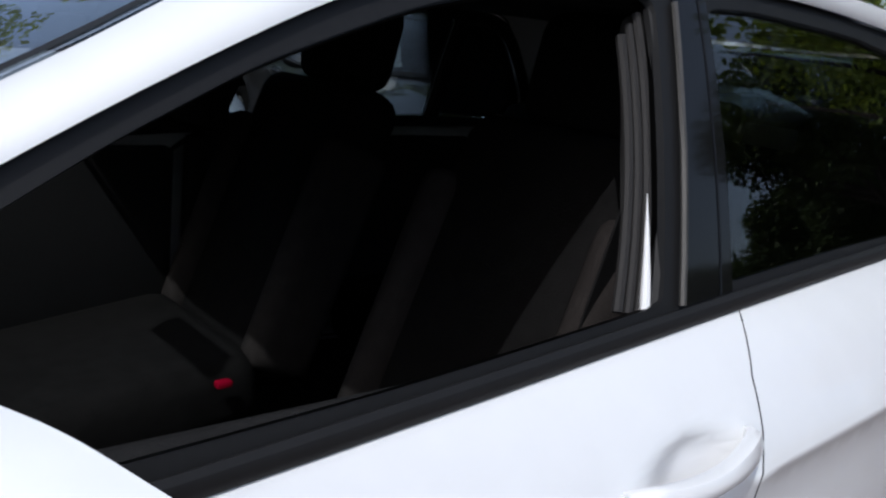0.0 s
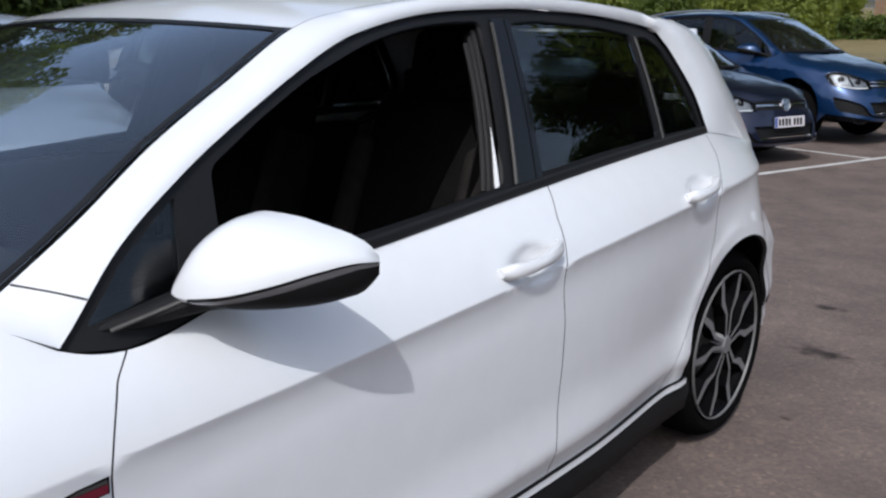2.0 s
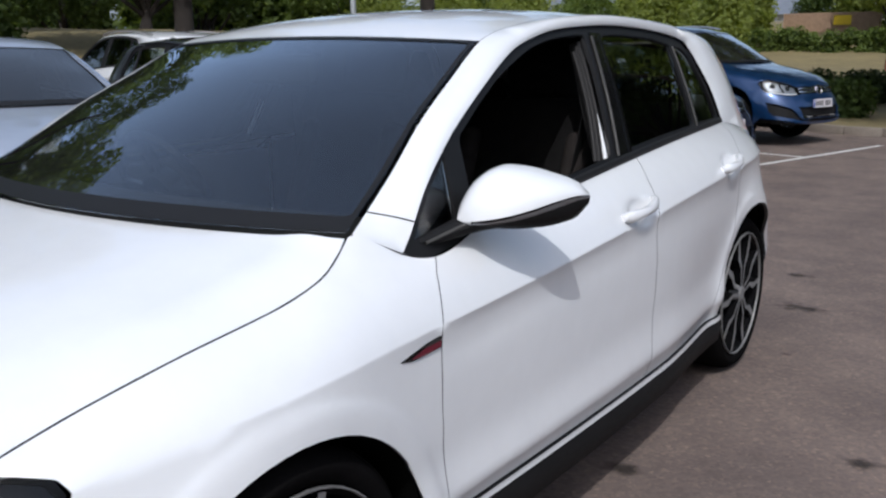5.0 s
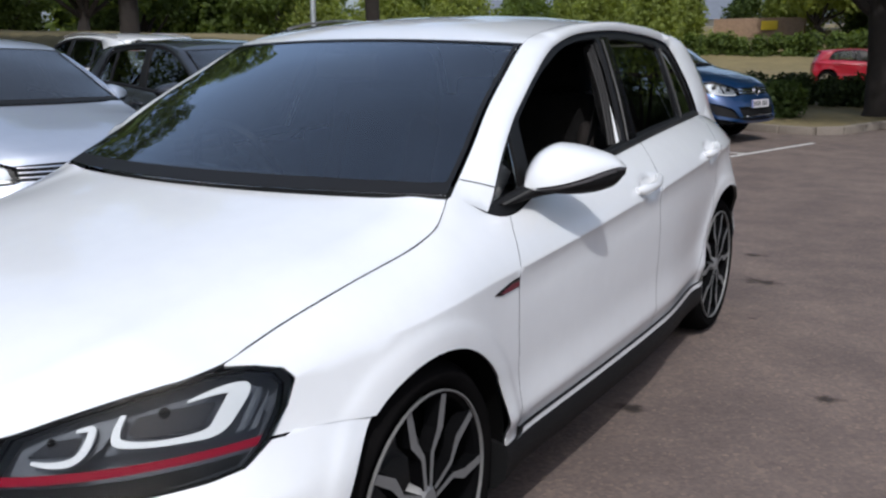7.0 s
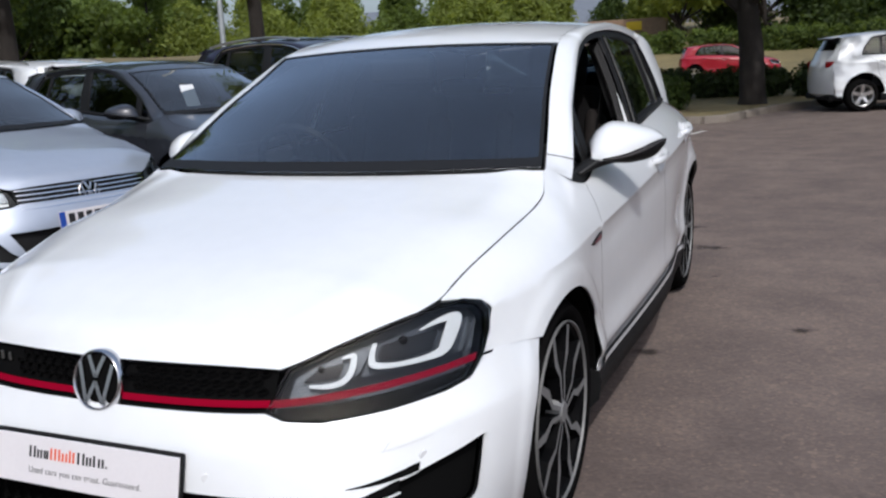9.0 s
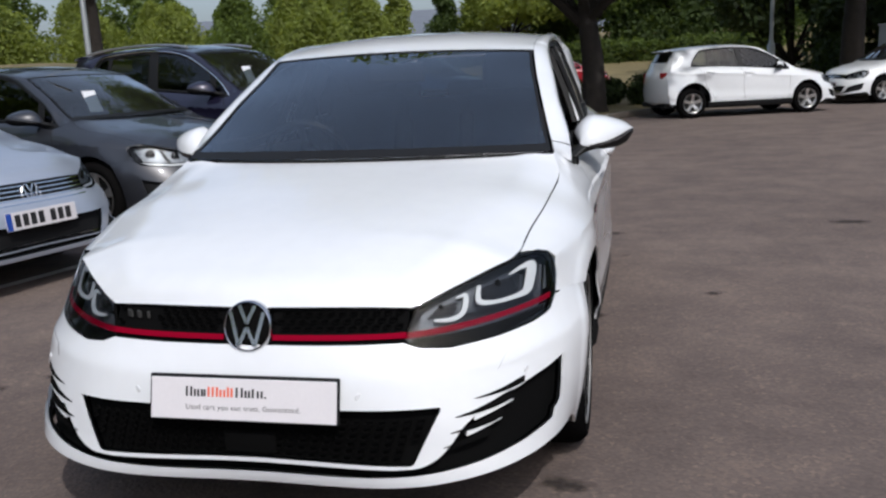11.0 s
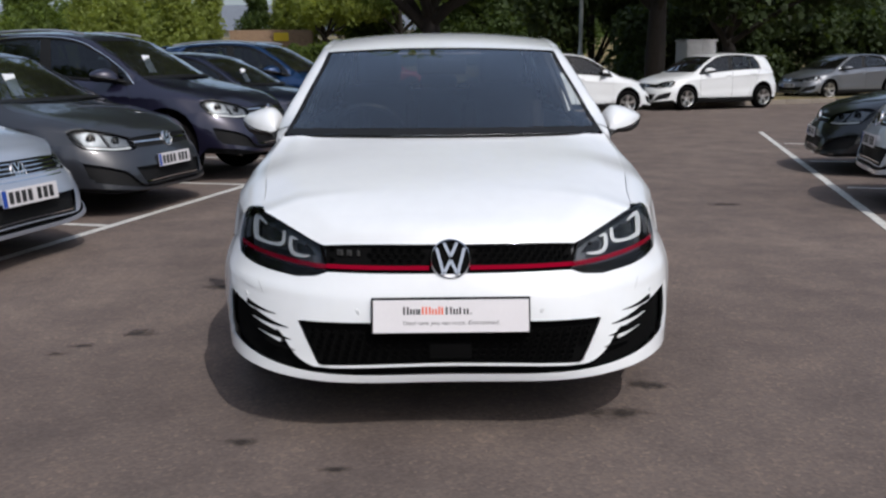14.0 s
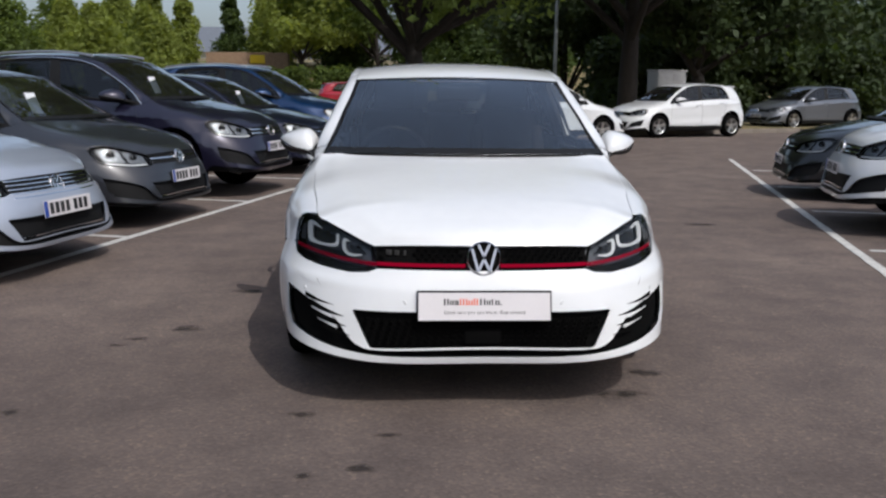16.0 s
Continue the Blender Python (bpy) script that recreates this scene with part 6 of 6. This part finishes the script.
def tree(x, y, h, crown_r, trunk_r, leaf, n=2600, size=0.22, seed=1, low=0.32, label="", base=0.0, limbs=7, flat=0.8, rise=(0.25, 0.7), shift=(0.0, 0.0)):
    """A broadleaf tree: tapered trunk, spreading limbs and a ragged crown of leaf sprays with gaps."""
    rng = random.Random(seed)
    t = bpy.data.objects.new("tree", None)
    scene.collection.objects.link(t)
    t.location = (x, y, base)
    tagged(t, label or "broadleaf tree in full dark green leaf", "tree", "trees round the car park")
    fork = h * low
    lean = Vector((rng.uniform(-0.3, 0.3), rng.uniform(-0.3, 0.3), 0))
    trunk = tube_bm([(0, 0, -0.1), (0, 0, 0.25), tuple(lean * 0.3 + Vector((0, 0, fork * 0.6))), tuple(lean + Vector((0, 0, fork))), tuple(lean * 1.8 + Vector((0, 0, h * 0.62)))], trunk_r, 10, radii=[trunk_r * 1.5, trunk_r * 1.1, trunk_r, trunk_r * 0.85, trunk_r * 0.3])
    part("trunk", trunk, BARK, t, "dark furrowed trunk")
    cl = []
    for i in range(limbs):
        a = i * 2 * math.pi / limbs + rng.uniform(-0.3, 0.3)
        z0 = fork * rng.uniform(0.8, 1.25)
        rr = crown_r * rng.uniform(0.6, 0.95)
        tip = Vector((math.cos(a) * rr, math.sin(a) * rr, z0 + (h - z0) * rng.uniform(*rise)))
        s0 = lean * (z0 / fork) + Vector((0, 0, z0))
        mid = s0.lerp(tip, 0.5) + Vector((0, 0, -0.06 * h + 0.10 * h * rng.random()))
        part("limb", tube_bm([s0, mid, tip], 0.1, 7, radii=[trunk_r * 0.5, trunk_r * 0.3, trunk_r * 0.08]), BARK, t)
        for q in (0.55, 0.8, 1.0):
            c = s0.lerp(tip, q) + Vector((rng.uniform(-0.5, 0.5), rng.uniform(-0.5, 0.5), rng.uniform(0, 0.6)))
            cl.append((c.x, c.y, c.z, crown_r * rng.uniform(0.22, 0.36)))
    for i in range(limbs * 2):
        a, q = rng.uniform(0, 6.28), math.sqrt(rng.random())
        cl.append((math.cos(a) * q * crown_r * 0.75, math.sin(a) * q * crown_r * 0.75, h * rng.uniform(0.55, 0.98) - q * q * h * 0.18, crown_r * rng.uniform(0.2, 0.34)))
    leaf_cloud("crown", [(a + shift[0], b + shift[1], c, d) for a, b, c, d in cl], n * 2, size * 0.74, seed, leaf, t, "crown of many leaves", flat)
    return t


def shrub_tree(x, y, h, r, leaf, n=1500, size=0.16, seed=1, base=0.0, label="upright bright green young tree"):
    """A narrow upright tree, leafy to the ground."""
    rng = random.Random(seed)
    t = bpy.data.objects.new("tree", None)
    scene.collection.objects.link(t)
    t.location = (x, y, base)
    tagged(t, label, "tree", "trees round the car park")
    part("trunk", tube_bm([(0, 0, -0.1), (0, 0, h * 0.5), (0, 0, h * 0.93)], 0.1, 7, radii=[0.12, 0.09, 0.02]), BARK, t)
    cl = []
    for i in range(26):
        z = h * (0.12 + 0.85 * (i + rng.random()) / 26)
        w = r * (1.05 - 0.85 * max(0, z / h - 0.25) / 0.75)
        a = rng.uniform(0, 6.28)
        cl.append((math.cos(a) * w * 0.45, math.sin(a) * w * 0.45, z, w * rng.uniform(0.5, 0.75)))
    leaf_cloud("crown", cl, n * 2, size * 0.74, seed, leaf, t, "dense upright crown", 1.1)
    return t


def hedge(name, pts, h, w, leaf, n, size=0.12, seed=1, base=0.0, label="clipped dark green hedge"):
    """A hedge along a line: a leafy mass, uneven on top, over a dark core."""
    rng = random.Random(seed)
    cl = []
    for a, b in zip(pts[:-1], pts[1:]):
        a, b = Vector(a), Vector(b)
        k = max(1, int((b - a).length / (w * 0.6)))
        for i in range(k):
            p = a + (b - a) * (i + 0.5) / k
            for q in range(max(1, int(h / (w * 0.5)))):
                cl.append((p.x + rng.uniform(-0.2, 0.2) * w, p.y + rng.uniform(-0.2, 0.2) * w, base + h * (q + 0.5) / max(1, int(h / (w * 0.5))) * rng.uniform(0.85, 1.05), w * rng.uniform(0.40, 0.58)))
    ob = leaf_cloud(name, cl, int(n * 1.8), size * 0.78, seed, leaf, None, "", 0.9)
    tagged(ob, label, "hedge", kind="stuff")
    # inner shade put in as larger sprays in the dark leaf colour
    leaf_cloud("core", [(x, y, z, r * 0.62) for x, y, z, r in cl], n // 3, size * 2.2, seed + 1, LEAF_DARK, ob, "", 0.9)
    return ob


tree(0.12, 17.6, 12.0, 8.0, 0.25, LEAF_MID, 30000, 0.15, 3, 0.18, "large spreading tree with a dark forked trunk on the verge", limbs=9, rise=(0.45, 0.8), shift=(-2.2, 0.6))
tree(6.9, 24.2, 12.0, 5.5, 0.30, LEAF_SHADED, 13000, 0.15, 5, 0.24, "tall dark tree behind the white cars")
tree(10.8, 28.5, 9.5, 4.0, 0.25, LEAF_SHADED, 5000, 0.22, 8, 0.2)
tree(3.0, 56.0, 9.0, 4.5, 0.25, LEAF_MID, 5000, 0.24, 10, 0.12, base=2.0)
for i, (x, y, h, r) in enumerate(((-33, 46, 4.8, 2.6), (-28, 47, 5.2, 2.4), (-23.2, 46, 5.6, 2.2), (-18.6, 47, 5.2, 2.2), (-14.6, 45, 6.6, 1.5), (-10.4, 58, 6.2, 1.3), (-38, 44, 5.4, 2.8))):
    shrub_tree(x, y + 4, h, r * 1.2, LEAF_LIGHT if i % 3 != 2 else LEAF_MID, 4200, 0.17, 20 + i, base=0.6)
for i, (x, y, h, r) in enumerate(((-30.5, 53, 5.0, 2.4), (-25.6, 54, 4.8, 2.4), (-21, 53, 5.0, 2.2), (-16.6, 55, 4.6, 2.2), (-36, 53, 6.5, 3.0))):
    shrub_tree(x, y, h, r, LEAF_MID if i % 2 else LEAF_LIGHT, 4200, 0.17, 90 + i, base=1.2)
for i, (x, y, h, r) in enumerate(((-41, 47, 8.5, 4.0), (-46, 40, 9.0, 4.2), (-34, 57, 7.2, 3.4), (-50, 32, 9.5, 4.5), (-44, 54, 8.0, 4.0), (-40, 34, 7.0, 3.6))):
    tree(x, y, h, r, 0.24, LEAF_DARK if i % 2 else LEAF_MID, 5000, 0.22, 110 + i, 0.07, base=1.0)
for i, (x, y, h, r, leaf) in enumerate(((-16.4, 54.5, 6.2, 2.0, LEAF_LIGHT), (-14.0, 54.3, 6.6, 1.5, LEAF_LIGHT), (-12.2, 59.5, 7.4, 1.5, LEAF_DARK), (-19.0, 57, 6.6, 2.4, LEAF_LIGHT), (-24, 60, 6.8, 3.0, LEAF_MID), (-9.4, 60.5, 7.4, 2.6, LEAF_LIGHT))):
    shrub_tree(x, y, h, r, leaf, 4600, 0.17, 140 + i, base=0.8)
tree(-5.4, 61, 8.5, 4.4, 0.2, LEAF_LIGHT, 6500, 0.2, 151, 0.08, "broad light green tree behind a brick wall", base=1.2)
tree(-6.4, 54, 6.5, 3.4, 0.2, LEAF_LIGHT, 5000, 0.19, 31, 0.12, "rounded light green tree on the bank", base=2.0)
tree(-1.6, 55, 7.5, 3.6, 0.2, LEAF_MID, 5000, 0.19, 32, 0.12, "rounded green tree on the bank", base=2.0)
for i, (x, y, h, r) in enumerate(((1.0, 54, 4.4, 2.5), (4.8, 54, 4.6, 2.5), (-3.7, 57, 5.0, 2.2), (8.4, 55, 5.0, 2.8))):
    shrub_tree(x, y, h, r, LEAF_DARK, 4600, 0.18, 160 + i, base=1.3, label="dense dark green shrub on the bank")
for i, (x, y, h, r) in enumerate(((8, 41, 10, 4.5), (13, 38, 9.5, 4.5), (18.5, 39, 8, 4.8), (25, 41, 7, 4.8), (33, 43, 6.5, 5), (40, 45, 6.5, 5), (30, 24, 7, 4.4), (33, 18, 7, 4.5))):
    tree(x, y, h, r, 0.22, LEAF_SHADED if i < 3 else LEAF_DARK if i % 2 else LEAF_MID, 6500, 0.23, 40 + i, 0.06)
# tall trees along the far side, behind the second row
for i, (x, y, h, r) in enumerate(((-19, 16, 12, 5.0), (-25, 10.5, 16, 6.0), (-23, 3, 17, 6.0), (-23, -5, 16, 5.6), (-34, 26, 11, 5.0), (-17, 25, 11, 4.0), (-24, -13, 12, 5.0), (-36, 17, 10, 5.0))):
    tree(x, y, h, r, 0.26, LEAF_DARK if i % 2 else LEAF_MID, 7500, 0.22, 60 + i, (0.34, 0.10, 0.08, 0.08, 0.06, 0.44, 0.08, 0.06)[i], base=2.2 if i in (4, 7) else 0.4 if i in (0, 5) else 0.0)
# trees on the near side and behind the camera
for i, (x, y, h, r) in enumerate(((24, 9, 8, 5.0), (25, 0, 8, 4.6), (-14, -24, 11, 5.0), (-24, -22, 11, 5.0), (26, -14, 9, 4.5))):
    tree(x, y, h, r, 0.26, LEAF_DARK if i % 2 else LEAF_MID, 2800, 0.28, 80 + i, 0.2)
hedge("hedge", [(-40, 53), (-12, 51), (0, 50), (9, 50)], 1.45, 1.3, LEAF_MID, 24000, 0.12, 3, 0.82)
hedge("hedge", [(-5.5, 21.6), (-2.0, 20.9), (2.6, 20.3)], 0.74, 0.9, LEAF_SHADED, 10000, 0.07, 9, 0.08, "low dark hedge behind the tree on the verge")
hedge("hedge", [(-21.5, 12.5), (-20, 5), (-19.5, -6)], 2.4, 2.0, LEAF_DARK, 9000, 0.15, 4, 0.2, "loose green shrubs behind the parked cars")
hedge("hedge", [(7.5, 33), (20, 34), (45, 42)], 3.6, 2.6, LEAF_SHADED, 26000, 0.17, 5, 0.1, "tall dark hedge behind the car park")
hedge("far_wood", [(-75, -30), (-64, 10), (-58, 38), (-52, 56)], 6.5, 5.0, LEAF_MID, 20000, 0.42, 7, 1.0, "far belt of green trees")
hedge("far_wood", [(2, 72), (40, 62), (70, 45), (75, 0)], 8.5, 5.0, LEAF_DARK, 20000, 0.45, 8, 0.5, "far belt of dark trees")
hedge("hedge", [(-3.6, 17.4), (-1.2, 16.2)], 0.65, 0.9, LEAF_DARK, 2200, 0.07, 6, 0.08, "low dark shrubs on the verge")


def lamp_post(x, y, h, r=0.05, label="grey steel street lamp", base=0.0):
    t = bpy.data.objects.new("street_lamp", None)
    scene.collection.objects.link(t)
    t.location = (x, y, base)
    tagged(t, label, "street lamp")
    part("pole", lathe_bm([(r * 1.9, 0), (r * 1.9, 1.1), (r * 1.25, 1.16), (r, 1.3), (r * 0.7, h)], 14, "z"), GALV, t)
    part("arm", tube_bm([(0, 0, h), (0.15, 0, h + 0.12), (0.7, 0, h + 0.2)], r * 0.6, 8), GALV, t)
    part("lantern", box_bm((0.55, 0.22, 0.13), (0.9, 0, h + 0.2), 0.04), GALV, t)


lamp_post(5.65, 30.6, 8.0, 0.07, base=0.4)
lamp_post(-7.1, 9.45, 7.0, 0.045)


def building(x, y, w, d, h, roof_h, yaw, label):
    """A low building: walls, a pitched slate roof with eaves, a row of windows."""
    t = bpy.data.objects.new("building", None)
    scene.collection.objects.link(t)
    t.matrix_basis = pose(x, y, 0, 0, 0, yaw)
    tagged(t, label, "building")
    part("wall", box_bm((w, d, h), (0, 0, h / 2)), RENDERED, t, smooth=False)
    bm = bmesh.new()
    o = 0.5
    v = [bm.verts.new(p) for p in ((-w / 2 - o, -d / 2 - o, h), (w / 2 + o, -d / 2 - o, h), (w / 2 + o, d / 2 + o, h), (-w / 2 - o, d / 2 + o, h), (-w / 2 + 1.5, 0, h + roof_h), (w / 2 - 1.5, 0, h + roof_h))]
    for f in ((0, 1, 5, 4), (2, 3, 4, 5), (1, 2, 5), (3, 0, 4), (3, 2, 1, 0)):
        bm.faces.new([v[i] for i in f])
    part("roof", bm, SLATE, t, "grey slate roof", smooth=False)
    for i in range(int(w / 4)):
        wx = -w / 2 + 2 + i * 4
        fr = part("window", box_bm((1.6, 0.10, 1.2), (wx, -d / 2 - 0.02, h * 0.62), 0.02), PLATE_WHITE, t)
        part("pane", box_bm((1.4, 0.02, 1.0), (wx, -d / 2 - 0.075, h * 0.62)), GLOSS_BLACK, fr)


building(-30, 92, 60, 12, 4.4, 2.8, 4, "pale low building with a grey slate roof behind trees")
wall = part("brick_wall", box_bm((5.6, 0.35, 2.8), (-10.6, 57.2, 2.0), 0.02, 1, Matrix.Rotation(radians(-6), 4, "Z")), BRICK, None)
tagged(wall, "tan brick wall with a small yellow sign", "wall", kind="structure")
sg = part("sign", plate_bm(1.0, 0.55, 0.03), SIGN_Y, None)
sg.matrix_basis = pose(-9.9, 56.9, 2.95, 0, 0, -6)
tagged(sg, "yellow sign on a brick wall", "sign")



def cabinet(x, y, w, d, h, yaw, base=0.0):
    """A pale steel service cabinet: plinth, body, two doors with handles, a lid with a small overhang."""
    t = bpy.data.objects.new("service_cabinet", None)
    scene.collection.objects.link(t)
    t.matrix_basis = pose(x, y, base, 0, 0, yaw)
    tagged(t, "pale grey steel service cabinet standing behind the kerb", "cabinet")
    part("plinth", box_bm((w - 0.06, d - 0.06, 0.16), (0, 0, 0.08), 0.01), KERB, t)
    part("body", box_bm((w, d, h - 0.2), (0, 0, 0.14 + (h - 0.2) / 2), 0.012), RENDERED, t)
    part("lid", box_bm((w + 0.06, d + 0.06, 0.06), (0, 0, h - 0.03), 0.015), RENDERED, t)
    for s in (-1, 1):
        dr = part("door", box_bm((w / 2 - 0.05, 0.02, h - 0.36), (s * w / 4, -d / 2 - 0.008, 0.14 + (h - 0.2) / 2), 0.006), RENDERED, t)
        part("handle", box_bm((0.03, 0.03, 0.14), (s * 0.07, -d / 2 - 0.03, h * 0.55), 0.006), GALV, dr)


cabinet(8.45, 25.2, 1.10, 0.6, 1.8, 20, 0.10)

# ------------------------------------------------------------------ cars
WHITE = paint("white_paint", (0.74, 0.75, 0.76))
build_car("hatchback", "glossy white five-door hatchback with black and silver wheels", WHITE, Matrix(), hero=True, step=0.05, window_down=True, group="", wheel_r=0.320, rim_r=0.250, track=0.738)


def stretch(sx=1.0, sy=1.0, sz=1.0, lift=0.0, glass=1.0):
    """Another size of car: scaled along each axis, lifted, with a taller or lower cabin."""
    def f(p):
        z = p[2] * sz + lift * min(1.0, max(0.0, p[2] / 0.25))
        if p[2] > 0.95:
            z += (p[2] - 0.95) * (glass - 1)
        return np.array((p[0] * sx, p[1] * sy, z))
    return f


def parked(front_at, nose, label, body, name="car", **kw):
    """Parks a car with its front plate at a place, facing along nose."""
    nose = Vector((*nose, 0)).normalized()
    ang = math.atan2(nose.x, -nose.y)
    p = Vector((*front_at, 0)) - nose * 0.91
    return build_car(name, label, body, Matrix.Translation(p) @ Matrix.Rotation(ang, 4, "Z"), step=0.12, **kw)


SILVERBLUE = paint("silver_paint", (0.42, 0.46, 0.54), 0.45, 0.4)
DARKGREY = paint("dark_grey_paint", (0.029, 0.031, 0.038), 0.35, 0.35)
PLUM = paint("plum_black_paint", (0.014, 0.013, 0.032), 0.4, 0.3)
NAVY = paint("navy_paint", (0.008, 0.010, 0.030), 0.4, 0.3)
BLUE = paint("blue_paint", (0.006, 0.034, 0.11), 0.5, 0.3)
BLACK = paint("black_paint", (0.010, 0.010, 0.012), 0.3, 0.3)
LIGHTSILVER = paint("pale_silver_paint", (0.68, 0.69, 0.71), 0.15, 0.35)
REDP = paint("red_paint", (0.34, 0.006, 0.02), 0.0, 0.35)
GREY = paint("mid_grey_paint", (0.18, 0.19, 0.21), 0.6, 0.35)
LN, RN = (NOSE.x, NOSE.y), (-NOSE.x, -NOSE.y)
CG = glass_mat("cabin_glass", (0.40, 0.45, 0.48), gain=2.6, veil=0.012)
SUV = stretch(1.02, 1.02, 1.06, 0.10, 1.05)
kw = dict(glass=CG, rim_face=SILVER, rim_dark=SILVER, twin=False, rim_r=0.215)
parked((-2.66, 1.92), LN, "pale silver-blue saloon with a chrome barred grille", SILVERBLUE, warp=stretch(1.02, 1.10, 0.99, 0.02, 0.98), bars=5, grille_z=(0.525, 0.664), chrome_trim=True, **kw)
parked((-2.33, 4.28), LN, "dark grey hatchback with clear headlamps", DARKGREY, bars=1, paper=True, **kw)
parked((-1.80, 6.55), LN, "plum-black sport utility car with silver roof rails", PLUM, warp=SUV, bars=2, rails=True, chrome_trim=True, paper=True, wheel_r=0.34, **kw)
parked((-1.30, 9.35), LN, "dark navy hatchback parked in a bay", NAVY, bars=1, paper=True, **kw)
parked((-0.95, 12.1), LN, "blue sport utility car at the end of the row", BLUE, warp=SUV, bars=2, rails=True, wheel_r=0.34, **kw)
parked((3.80, 4.10), RN, "pale silver sport utility car with a dark grille", LIGHTSILVER, warp=SUV, bars=2, wheel_r=0.34, **kw)
parked((4.40, 6.75), RN, "black hatchback parked nose to the aisle", BLACK, bars=1, **kw)
parked((-11.65, 8.1), RN, "white estate car seen over the parked row", WHITE, warp=stretch(1.02, 1.05, 1.05, 0.05, 1.05), rails=True, **kw)
parked((-12.8, 4.5), RN, "black people carrier behind the parked row", BLACK, warp=SUV, wheel_r=0.34, **kw)
POLO = stretch(0.95, 0.94, 1.01, 0.0, 1.0)
parked((5.05, 17.85), (0.94, 0.34), "small white hatchback parked along the kerb", WHITE, warp=POLO, bars=1, plate_front=True, wheel_r=0.30, **{**kw, "rim_r": 0.195})
parked((5.38, 19.6), (-0.93, -0.37), "small white hatchback facing the other one", WHITE, warp=POLO, bars=1, wheel_r=0.30, **{**kw, "rim_r": 0.195})
parked((11.4, 25.0), (-0.93, -0.37), "mid grey hatchback under the trees", GREY, **kw)
parked((0.0, 36.0), (0.97, 0.1), "small red car parked beyond the verge", REDP, warp=POLO, **kw)
